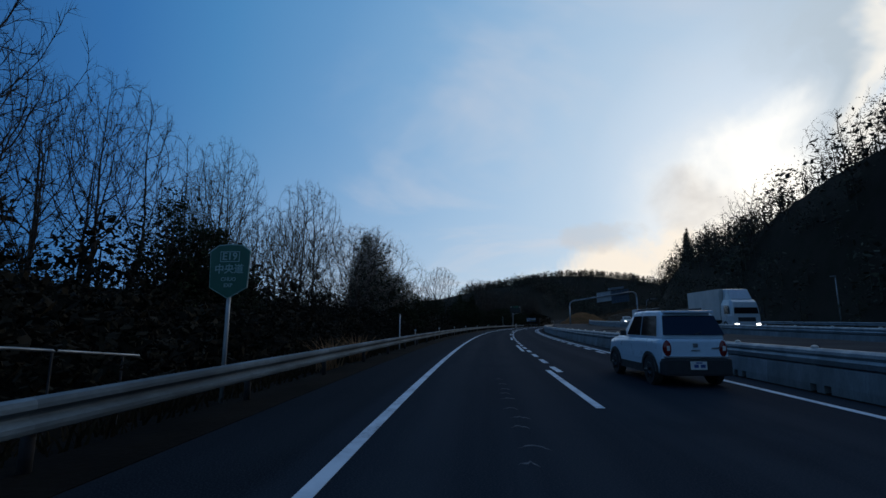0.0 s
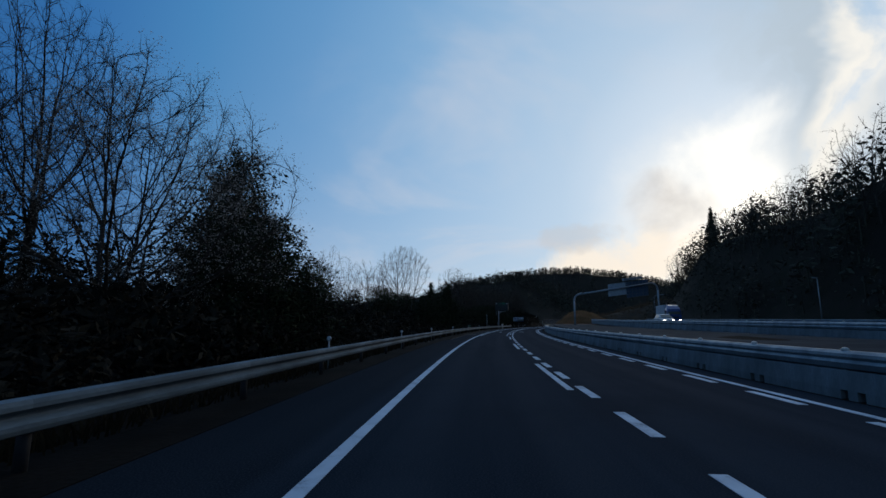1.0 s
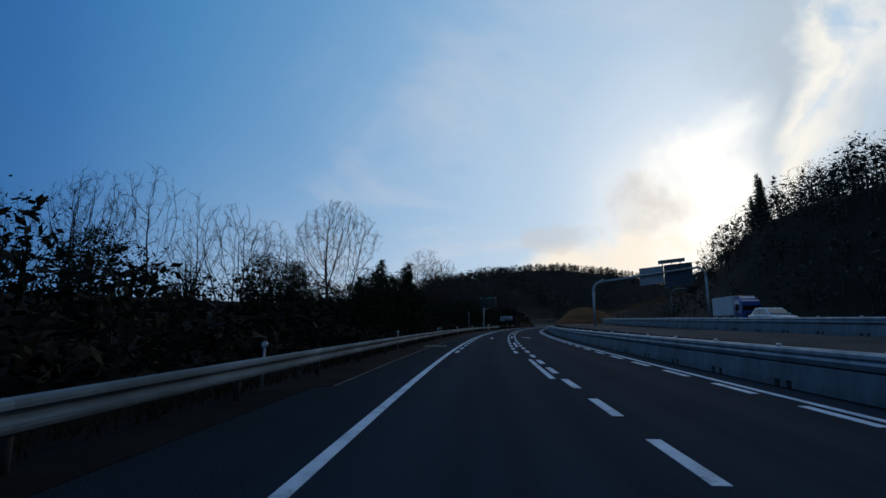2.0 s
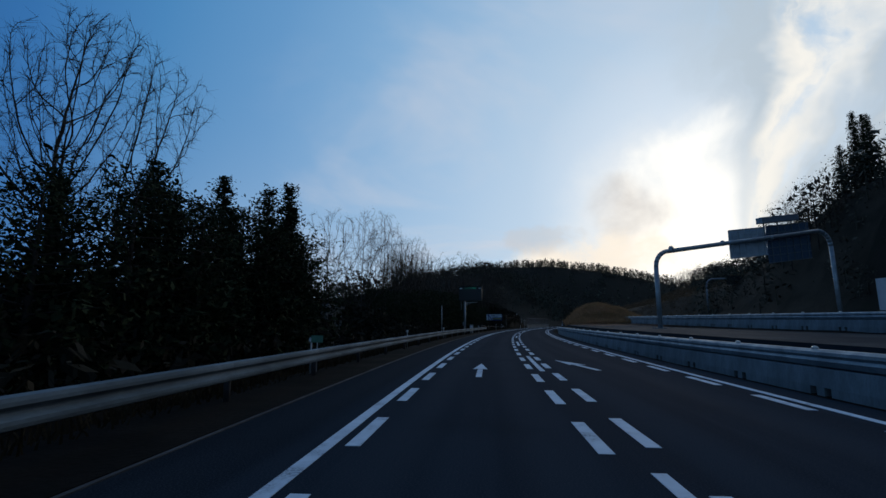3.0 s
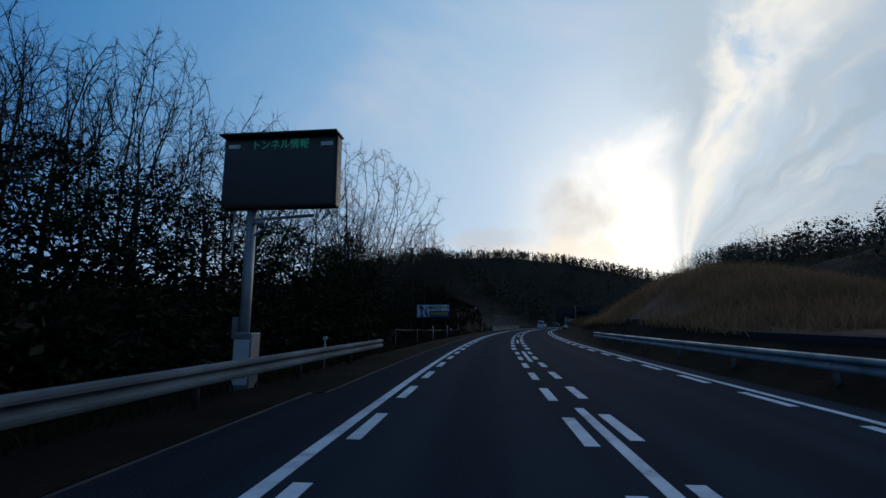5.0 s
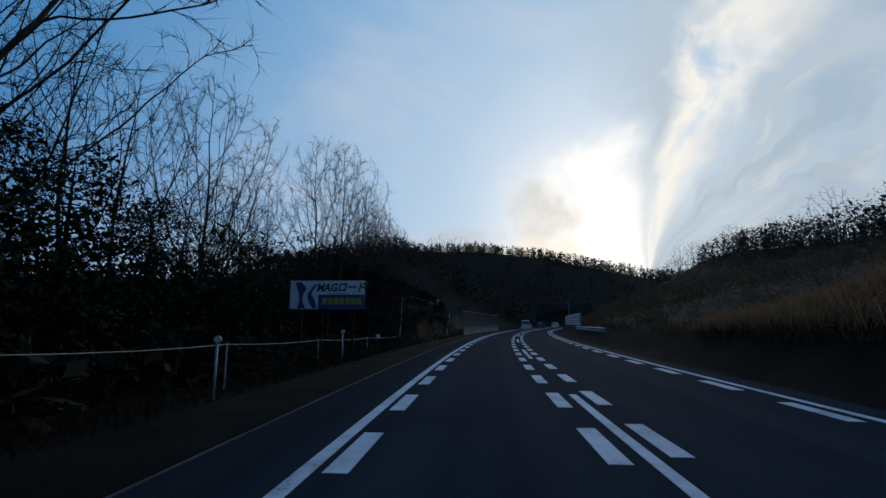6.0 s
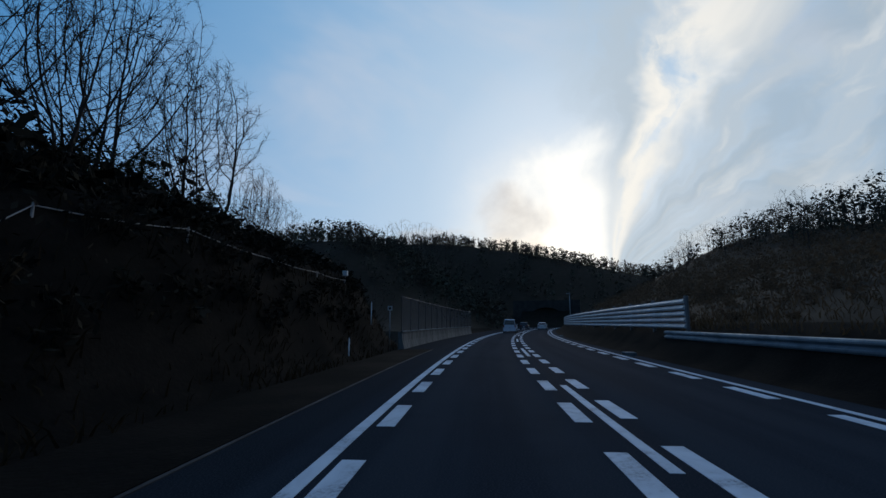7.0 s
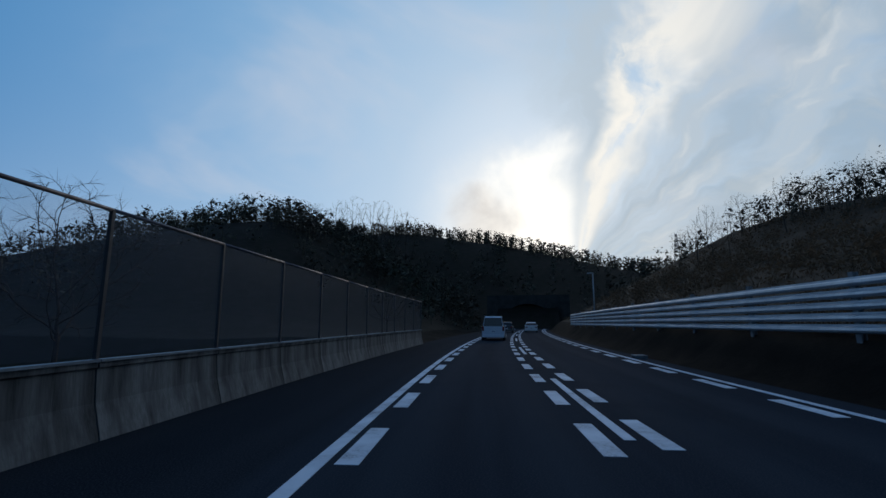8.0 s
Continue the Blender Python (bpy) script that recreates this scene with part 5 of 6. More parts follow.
    row((oak, 7.0), dark_l, "evergreen trees", ((100.6, -9.2, 6.2), (102.8, -8.8, 6.6), (105.4, -8.6, 6.2), (98.6, -9.8, 6.4), (106.8, -8.4, 5.2), (96.4, -8.4, 5.8), (98.4, -7.6, 5.2), (102.0, -7.2, 5.4), (104.6, -6.8, 5.6), (94.2, -9.0, 5.4), (134.2, -24.2, 8.2), (137.0, -25.4, 8.6), (139.4, -26.2, 9.0), (142.4, -27.2, 8.8), (146.0, -28.6, 8.6),
                                                (131.4, -25.0, 8.4), (129.0, -27.0, 8.0), (108.0, -12.0, 4.4), (126.0, -28.0, 8.2), (136.8, -17.0, 6.4), (139.0, -14.6, 6.0), (138.6, -8.4, 5.4), (141.4, -8.6, 5.6), (144.4, -8.2, 5.6),
                                                (134.4, -9.8, 5.0), (136.4, -9.0, 5.0), (132.6, -10.6, 4.8), (136.6, -12.6, 5.8), (147.4, -8.4, 6.0), (150.4, -8.2, 6.0), (153.4, -8.6, 6.2), (156.6, -8.4, 6.2), (160.0, -8.4, 6.4), (163.4, -8.2, 6.4), (167.0, -7.8, 6.2)))
    row(([tall[1]], 14.0), tall_l, mid, ((134.2, -13.5, 14.8), (161.0, -15.6, 16.8)), 0.85)
    row(([leafy], 12.0), "tall slender tree with a few withered leaves", mid, ((135.4, -11.6, 14.4), (136.6, -11.8, 13.0), (138.0, -10.4, 11.9), (138.7, -9.4, 11.8), (222.6, -11.4, 10.6)))
    row((clump, 9.0), many_l, mid, ((144.0, -11.2, 9.6), (146.4, -12.6, 11.0), (150.0, -14.0, 11.8), (153.6, -15.0, 13.0), (157.0, -13.6, 13.0), (164.4, -11.2, 14.4), (166.6, -13.2, 14.0), (148.0, -12.0, 9.4), (170.0, -11.0, 12.6)))
    row((slim, 11.0), slim_l, mid, ((148.6, -15.0, 12.0), (152.0, -13.0, 12.0), (155.4, -15.6, 13.6), (159.0, -13.4, 14.2), (163.0, -14.4, 14.0), (158.0, -16.6, 14.6)))
    # last stretch, on and behind the bank
    row((fan[1:], 14.0), "large bare tree with wide spreading limbs over the verge", bank, ((174.6, -8.4, 16.0),))
    row((tall, 14.0), tall_l, bank, ((190.0, -11.9, 14.6), (186.6, -13.2, 13.2), (200.0, -10.2, 15.2), (202.0, -9.4, 15.6), (213.0, -11.4, 15.4), (216.6, -11.6, 14.4), (179.0, -11.4, 14.0), (207.4, -10.4, 13.0)), 0.92)
    row((clump, 9.0), many_l, bank, ((207.4, -7.9, 10.6), (210.0, -10.6, 12.4), (215.4, -10.0, 12.8), (193.4, -14.4, 11.0), (218.6, -9.2, 8.6), (197.0, -15.6, 11.8), (220.6, -9.0, 8.0)))
    row((slim, 11.0), slim_l, bank, ((183.0, -12.4, 12.4), (194.6, -13.4, 12.0), (196.6, -12.4, 11.6), (222.2, -11.4, 8.8), (223.6, -12.6, 11.0), (224.6, -11.0, 7.6), (226.6, -11.0, 6.8), (216.6, -12.6, 10.8), (176.6, -13.0, 14.0)))
    row((oak, 7.0), "dense dark evergreen tree above the bank", "evergreen trees", ((170.6, -7.6, 7.4), (173.2, -9.6, 7.0), (177.4, -9.2, 6.6), (180.6, -9.4, 6.2), (184.6, -10.2, 6.0), (188.0, -9.6, 5.6), (192.0, -10.2, 5.6), (197.4, -9.8, 5.4),
                                                                                    (201.6, -10.8, 6.4), (205.0, -9.8, 6.4), (208.6, -8.6, 6.6), (211.6, -9.4, 7.2), (214.4, -8.8, 6.4), (217.0, -8.6, 4.6), (219.6, -8.9, 3.7)))
    # bare trees in front of the woods on the other side
    row((far, 12.0), "bare tree on the edge of the hillside wood", "bare trees on the hillside",
        ((58, 42, 27), (80, 41, 23.8), (83, 41.6, 23), (92, 41, 22), (101, 42, 22), (112, 42, 22), (122, 42, 23), (150, 40.6, 20), (153, 41, 20.4), (156, 40, 19), (160, 40.6, 18.6), (47, 42, 28),
         (262, 38, 18.6), (275, 42, 21.6), (240, 44, 20), (318, 42, 25), (330, 40, 25.5), (342, 41, 24.5), (348, 39, 24), (356, 42, 25)))
    row((cedar, 9.0), "dark pointed conifer on the hillside", "conifers", ((152.6, 47.6, 29.5), (147, 46, 27), (149.6, 47, 28), (156.0, 47.4, 26)))
    row((far, 12.0), "rounded bare tree on the crest of the wooded hill", "bare trees on the hillside",
        ((352, -131.6, 39.6), (352, -122.7, 39.4), (352, -86.7, 42.6), (353, -80.4, 42.0), (352, -60.6, 38.4), (353, -54.6, 39.0), (351, -48.6, 39.6), (353, -43.0, 38.6), (352, -37.2, 37.2), (354, -32.6, 34.6)), 0.9)
    row((far, 12.0), "bare tree among the withered brush of the slope", "bare trees on the hillside", ((300, 26.7, 13.2), (301, 29.5, 15.0), (299, 31.1, 16.4), (300, 33.5, 17.6), (298, 40.2, 22.0), (300, 43.6, 23.0), (301, 46.6, 23.0)))
    plant("tree", lone, 262, -6.5, slim_l, 40, 0.6, bank)
    plant("tree", lone, 238, -9.0, slim_l, 200, 0.66, bank)


build_trees()


def woods(name, label, places, mat, seed, inside=26, sprays=100, bare=0.0, size=1.0, pointed=0.0):
    """Far woodland: one object of many small crowns, each a dense inside with finer sprays round it, and bare forks."""
    rng = np.random.default_rng(seed)
    bulk = Bulk()
    for s, d, h in places:
        base = np.array(at(s, d, ground_z(s, d) - 0.3))
        if rng.random() < bare:
            bulk.sticks(base[None], base[None] + (0, 0, h * 0.5), np.array([0.10]), np.array([0.06]), 4)
            a = base + np.stack([np.zeros(26), np.zeros(26), h * rng.uniform(0.2, 0.5, 26)], axis=1)
            az, out = rng.uniform(0, 6.28, 26), rng.uniform(0.05, 0.30, 26) * h
            b = a + np.stack([np.cos(az) * out, np.sin(az) * out, h * rng.uniform(0.3, 0.6, 26)], axis=1)
            m = (a + b) / 2 - (0, 0, 0.04 * h)
            bulk.sticks(a, m, np.full(26, 0.035), np.full(26, 0.03), 3)
            bulk.spikes(np.concatenate([m, m, m]), np.concatenate([b, b + rng.normal(size=b.shape) * 0.08 * h, b + rng.normal(size=b.shape) * 0.10 * h]), 0.025)
            continue
        tip = rng.random() < pointed
        w = h * (rng.uniform(0.2, 0.28) if tip else rng.uniform(0.34, 0.5))
        bulk.sticks(base[None], base[None] + (0, 0, h * 0.5), np.array([0.10]), np.array([0.04]), 4)
        for n, reach, leaf in ((inside, 0.72, 0.34), (sprays, 1.0, 0.13)):
            t = rng.random(n)
            r = (1 - t) ** 0.8 + 0.05 if tip else np.sqrt(np.maximum(0.02, 1 - (2 * t - 0.8) ** 2 / 1.5))
            az = rng.uniform(0, 6.28, n)
            r = r * w * reach * (1 + 0.18 * np.sin(3 * az + h * 9) + 0.14 * np.sin(7 * t + 5 * az)) * rng.random(n) ** (0.5 if n == inside else 0.25)
            p = base + np.stack([np.cos(az) * r, np.sin(az) * r, h * (0.02 + 0.98 * t * (0.9 if n == inside else 1.0))], axis=1)
            bulk.leaves(p, leaf * rng.uniform(0.6, 1.4, n) * (h / 6) * size, rng)
    ob = new(name, bulk.mesh(name, mat))
    return tagged(ob, label, "woods", kind="stuff")


def build_woods():
    rng = random.Random(21)
    right, ahead, left, back = [], [], [], []
    while len(right) < 1250:
        s, d = rng.uniform(-20, 330), (35.8 + 60 * rng.random() ** 1.6 if rng.random() < 0.5 else rng.uniform(41, 56))
        if s > 190 and d < 46 + rng.uniform(-4, 6):
            continue
        right.append((s, d, rng.uniform(3.5, 7.6)))
    while len(ahead) < 1100:
        s, d = (rng.uniform(330, 500) if rng.random() < 0.45 else rng.uniform(428, 462)), rng.uniform(-130, 130)
        if abs(d - 2) < 9 and s < 352:
            continue
        ahead.append((s, d, rng.uniform(3.6, 7.4)))
    while len(left) < 900:
        s, d = (rng.uniform(225, 400) if rng.random() < 0.5 else rng.uniform(336, 372)), -rng.uniform(14, 130)
        if s < 310 and d > -60:
            continue
        left.append((s, d, rng.uniform(4.0, 8.6)))
    while len(back) < 480:
        s, d = rng.uniform(-40, 225), -12.5 - 30 * rng.random() ** 1.5
        if 110 < s < 133 and d > -27:
            continue
        back.append((s, d, rng.uniform(3.0, 5.6)))
    while len(back) < 560:      # thick wood round the house
        s, d = rng.uniform(126, 152), -rng.uniform(11, 30)
        if s < 137 and d > -23:
            continue
        back.append((s, d, rng.uniform(4.6, 7.6)))
    woods("hillside_woods", "mixed evergreen and bare woodland on the hillside", right, WOODS, 1, 42, 100, 0.03, 0.95, 0.10)
    woods("hill_woods", "dark wooded hill across the end of the road", ahead, WOODS, 2, 26, 36, 0.04, 1.8, 0.22)
    woods("hill_woods", "dark wooded hill beyond the fence", left, WOODS, 3, 28, 56, 0.06, 1.45, 0.1)
    woods("roadside_woods", "deep woodland behind the roadside trees, coloured dark as in shade", back, UNDERGROWTH, 4, 64, 110, 0.10, 0.9)


build_woods()


def thicket():
    """Undergrowth under the trees along the left verge, shade in its colour: a dense inside, with finer leaves outside.
    """
    rng = np.random.default_rng(8)
    bulk = Bulk()
    for n, deep, leaf, share in ((34000, 6.0, (0.14, 0.26), 0.80), (66000, 4.6, (0.035, 0.09), 1.0)):
        s = np.where(rng.random(n) < 0.65, rng.uniform(-20, 222, n), rng.uniform(2, 60, n))
        d = -deep - (13.6 - deep) * rng.random(n) ** 0.8
        pts, size = [], []
        for x, y in zip(s, d):
            if 112 < x < 126 and -y > 6.6:
                continue
            bump = noise.noise(Vector((x * 0.16, y * 0.2, 1.0))) + 0.5 * noise.noise(Vector((x * 0.6, y * 0.6, 5.0)))
            top = min((1.2 + 0.42 * (-y - 4.6)) * (0.8 + 0.5 * bump) + 0.5, 5.0)
            if 165 < x < 206:
                top = min(top, 0.35 + 0.6 * max(-y - 5.2, 0))
            elif x >= 206:
                top = min(top, 0.3 + 0.45 * max(-y - 5.6, 0))
            pts.append(at(x, y, ground_z(x, y) + share * top * rng.random() ** 0.7))
            size.append(rng.uniform(*leaf) * (1.0 if x < 60 else 1.5))
        bulk.leaves(np.array(pts), np.array(size), rng)
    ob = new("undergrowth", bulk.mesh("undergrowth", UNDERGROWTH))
    tagged(ob, "dark tangled undergrowth along the verge", "undergrowth", kind="stuff")


thicket()


def brush():
    """Low withered shrubs on the cut bank and on the long grass slope."""
    rng = random.Random(18)
    for name, label, n, place, mat in (
            ("bank_brush", "low withered brush on the cut bank, coloured dark as in shade", 1300, lambda: (rng.uniform(183, 224), -rng.uniform(4.4, 12.0)), UNDERGROWTH),
            ("slope_brush", "brown withered shrubs on the grass slope", 2000, lambda: (rng.uniform(182, 320), 10.6 + 38 * rng.random() ** 1.3), SHRUB)):
        soup = Soup()
        for _ in range(n):
            s, d = place()
            if d > 0 and (noise.noise(Vector((s * 0.07, d * 0.07, 2.0))) < rng.uniform(-0.3, 0.3) and rng.random() < 0.5 or (s < 192 and d < 30)):
                continue
            h = rng.uniform(0.4, 1.1) * ((0.8 if s < 211 else 0.45) if d < 0 else (1.5 if d > 16 else 0.6))
            base = at(s, d, ground_z(s, d) - 0.05)
            for _ in range(30):
                r = h * 0.7 * math.sqrt(rng.random())
                az = rng.uniform(0, 6.28)
                soup.leaf(base + Vector((math.cos(az) * r, math.sin(az) * r, h * rng.random() ** 0.8)), rng.uniform(0.05, 0.13) * (1 if d < 16 else 1.5), rng)
            for _ in range(5):
                az = rng.uniform(0, 6.28)
                soup.stick(base, base + Vector((math.cos(az) * h * 0.5, math.sin(az) * h * 0.5, h * rng.uniform(0.8, 1.3))), 0.012, 0.005, 3)
        tagged(link_mesh(name, soup.v, soup.f, mat), label, "brush", kind="stuff")


brush()


def grass():
    rng = random.Random(9)

    def blades(name, label, n, place, high, mat):
        soup = Soup()
        k = 0
        while k < n:
            s, d = place()
            dens = noise.noise(Vector((s * 0.25, d * 0.25, 4.0)))
            if dens < rng.uniform(-0.7, 0.35):
                continue
            k += 1
            p = at(s, d, ground_z(s, d) - 0.05)
            h = rng.uniform(*high)
            lean = Vector((rng.gauss(0, 0.3), rng.gauss(0, 0.3), 1)) * h
            side = Vector((rng.gauss(0, 1), rng.gauss(0, 1), 0)).normalized() * 0.022
            b = len(soup.v)
            soup.v += [p - side, p + side, p + lean * 0.6 + side * 0.7, p + lean * 0.6 - side * 0.7, p + lean + Vector((lean.x, lean.y, -0.1 * h)) * 0.5]
            soup.f += [(b, b + 1, b + 2, b + 3), (b + 3, b + 2, b + 4)]
        tagged(link_mesh(name, soup.v, soup.f, mat), label, "grass", kind="stuff")

    blades("dry_grass", "tall dry golden grass on the mound and the bank", 30000, lambda: (rng.uniform(155, 190), rng.uniform(9.8, 23)), (0.25, 0.8), GRASS)
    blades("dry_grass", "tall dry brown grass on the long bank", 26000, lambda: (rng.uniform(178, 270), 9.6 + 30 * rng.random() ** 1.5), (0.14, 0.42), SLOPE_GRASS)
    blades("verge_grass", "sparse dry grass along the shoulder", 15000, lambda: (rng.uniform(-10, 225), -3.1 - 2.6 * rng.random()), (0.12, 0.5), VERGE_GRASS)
    # dense short blades, added so that their own shade darkens the shoulder
    blades("shoulder_shading_litter", "short withered grass and leaves added to darken the outer shoulder", 9000, lambda: (-6 + 228 * rng.random() ** 1.1, -1.7 - 1.3 * rng.random() ** 0.7), (0.03, 0.11), VERGE_GRASS)
    blades("reeds", "pale dry reeds behind the guard rail", 160, lambda: (rng.choice((14.2, 15.0, 17.6)) + rng.gauss(0, 0.15), rng.uniform(-3.6, -3.2)), (0.7, 1.2), GRASS)


grass()

# ---------------------------------------------------------------- vehicles
TYRE = material("tyre_rubber", (0.02, 0.02, 0.021), 0.85, 0, 0.2, 10, 60, 0.1)
RIM = material("wheel_rim", (0.28, 0.29, 0.30), 0.35, 0.8, 0.1)
WINDOW = glass_material("dark_window", (0.008, 0.010, 0.013))
RED_LENS = material("red_lens", (0.16, 0.008, 0.008), 0.2, 0, 0.1, bump=0)
CLEAR_LENS = material("clear_lens", (0.60, 0.60, 0.58), 0.2, 0, 0.1, bump=0)
HEAD_ON = material("lit_headlamp", (0.8, 0.8, 0.75), 0.2, 0, 0.0, bump=0, emit=(1.0, 0.97, 0.88, 6.0))
PLASTIC = material("black_plastic", (0.022, 0.023, 0.025), 0.6, 0, 0.2)
PLATE = material("number_plate", (0.60, 0.61, 0.60), 0.5, 0, 0.05)


def paint(name, colour):
    m = material(name, colour, 0.32, 0.05, 0.08, 2.0, 30, 0)
    m.node_tree.nodes["Principled BSDF"].inputs["Coat Weight"].default_value = 0.4
    return m


def loft(stations, bevel=0.0):
    """A closed hull from cross-sections: (y, [(half width, z), ...]) from low to high."""
    bm = bmesh.new()
    rings = []
    for y, prof in stations:
        ring = [bm.verts.new((-w, y, z)) for w, z in prof] + [bm.verts.new((w, y, z)) for w, z in reversed(prof)]
        rings.append(ring)
    k = len(rings[0])
    for r, q in zip(rings, rings[1:]):
        for i in range(k):
            j = (i + 1) % k
            bm.faces.new((r[i], r[j], q[j], q[i]))
    bm.faces.new(rings[0][::-1])
    bm.faces.new(rings[-1])
    bmesh.ops.recalc_face_normals(bm, faces=bm.faces)
    if bevel:
        bmesh.ops.bevel(bm, geom=[e for e in bm.edges if e.calc_face_angle(0) > 0.5], offset=bevel, segments=3, profile=0.55, affect="EDGES")
    return bm


def slab(points, thick, out):
    """A thin plate through four or more points, thickened towards out."""
    bm = bmesh.new()
    out = Vector(out).normalized() * thick
    a = [bm.verts.new(Vector(p)) for p in points]
    b = [bm.verts.new(Vector(p) + out) for p in points]
    bm.faces.new(a)
    bm.faces.new(b[::-1])
    for i in range(len(a)):
        j = (i + 1) % len(a)
        bm.faces.new((a[i], b[i], b[j], a[j]))
    bmesh.ops.recalc_face_normals(bm, faces=bm.faces)
    return bm


def wheel(thing, x, y, r, w=0.19, metal=None):
    out = 1 if x > 0 else -1
    bm = tube(bmesh.new(), (x - w / 2, y, r), (x + w / 2, y, r), r, None, 22)
    bmesh.ops.bevel(bm, geom=[e for e in bm.edges if e.calc_face_angle(0) > 1.0], offset=0.03, segments=2, affect="EDGES")
    tyre = part("wheel", bm, TYRE, thing, soft=False)
    bm = tube(bmesh.new(), (x + out * (w / 2 - 0.01), y, r), (x + out * (w / 2 + 0.012), y, r), r * 0.62, r * 0.55, 18)
    for i in range(5):
        a = 2 * math.pi * i / 5
        tube(bm, (x + out * (w / 2 + 0.012), y, r), (x + out * (w / 2 + 0.016), y + math.cos(a) * r * 0.5, r + math.sin(a) * r * 0.5), 0.03, 0.04, 5)
    part("rim", bm, metal or RIM, tyre)


def car(name, m, label, colour, L, W, Ht, belt, rear_rake, front_rake, hood, category="car", clad=False, lit=False, lamp_high=False, deck=0.0):
    """A car with its tail at the origin, pointing along +Y: body, cabin, windows, wheels, lamps, plate."""
    c = empty(name, m, label, category)
    body_mat = paint("car_paint", colour)
    h = W / 2
    r = 0.31 if L < 4.2 else 0.33
    low = 0.30
    bm = loft([(0.02, [(h * 0.86, low + 0.05), (h * 0.95, 0.55), (h * 0.93, belt - 0.08), (h * 0.86, belt)]), (0.22, [(h * 0.95, low - 0.04), (h, 0.55), (h * 0.99, belt - 0.06), (h * 0.9, belt + 0.01)]),
               (L * 0.5, [(h * 0.97, low - 0.06), (h, 0.55), (h, belt - 0.06), (h * 0.9, belt)]), (L - 0.9, [(h * 0.97, low - 0.05), (h, 0.55), (h * 0.98, belt - 0.10), (h * 0.86, hood + 0.05)]),
               (L - 0.25, [(h * 0.92, low - 0.03), (h * 0.97, 0.55), (h * 0.92, hood - 0.13), (h * 0.78, hood - 0.04)]), (L, [(h * 0.78, low + 0.03), (h * 0.82, 0.52), (h * 0.78, hood - 0.2), (h * 0.66, hood - 0.12)])], 0.06 if clad else 0.03)
    body = part("body", bm, body_mat, c, soft=False)
    y0, y1 = 0.06 + deck, L - 0.95 - front_rake * 0.3
    top0, top1 = y0 + rear_rake, y1 - front_rake
    hb, ht = h * 0.90, h * 0.74
    z0, z1 = belt - 0.02, Ht
    bm = loft([(y0, [(hb, z0), (hb * 0.96, z0 + 0.10)]), (y0 + rear_rake * 0.85, [(hb, z0), (ht * 1.02, z1 - 0.10)]), (top0 + 0.12, [(hb, z0), (ht, z1 - 0.015)]),
               ((top0 + top1) / 2, [(hb, z0), (ht, z1)]), (top1 - 0.1, [(hb, z0), (ht * 0.98, z1 - 0.03)]), (y1, [(hb * 0.97, z0), (hb * 0.92, z0 + 0.08)])], 0.045 if clad else 0.03)
    cabin = part("cabin", bm, body_mat, c, soft=False)

    def wall_x(z):
        f = (z - z0) / (z1 - z0)
        return hb + (ht - hb) * f

    za, zb = z0 + 0.07, z1 - 0.13

    def back_y(z):
        f = (z - z0 - 0.1) / (z1 - 0.10 - z0 - 0.1)
        return y0 + rear_rake * 0.85 * f

    wide = 0.985 if clad else 0.93
    pts = [(-hb * wide, back_y(za + 0.03) - 0.012, za + 0.03), (hb * wide, back_y(za + 0.03) - 0.012, za + 0.03), (ht * (wide + 0.04), back_y(zb) - 0.012, zb), (-ht * (wide + 0.04), back_y(zb) - 0.012, zb)]
    part("rear_window", slab(pts, 0.02, (0, -1, 0.2)), WINDOW, cabin)
    pts = [(-hb * 0.85, y1 - 0.05, za + 0.04), (hb * 0.85, y1 - 0.05, za + 0.04), (ht * 0.9, top1 - 0.02, zb), (-ht * 0.9, top1 - 0.02, zb)]
    part("windscreen", slab(pts, 0.06, (0, 1, 0.4)), WINDOW, cabin)
    doors = 3 if lamp_high else 2
    ya, yb = y0 + 0.28, y1 - 0.35
    for sx in (-1, 1):
        for i in range(doors):
            a = ya + (yb - ya) * i / doors + 0.04
            b = ya + (yb - ya) * (i + 1) / doors - 0.04
            sl0 = rear_rake * 0.8 if i == 0 else 0.0
            sl1 = front_rake * 0.75 if i == doors - 1 else 0.0
            pts = [(sx * (wall_x(za) + 0.004), a, za), (sx * (wall_x(za) + 0.004), b, za), (sx * (wall_x(zb) + 0.004), b - sl1, zb), (sx * (wall_x(zb) + 0.004), a + sl0 * 0.6, zb)]
            part("side_window", slab(pts, 0.012, (sx, 0, 0.3)), WINDOW, cabin)
        part("mirror", boxed(sx * (h + 0.02) - 0.07, sx * (h + 0.02) + 0.07, y1 - 0.42, y1 - 0.32, belt + 0.02, belt + 0.16, bevel=0.02), PLASTIC if clad else body_mat, c)
        part("door_handle", boxed(sx * (h - 0.005) - 0.02, sx * (h - 0.005) + 0.02, L * 0.45, L * 0.45 + 0.18, belt - 0.16, belt - 0.13, bevel=0.005), body_mat, body)
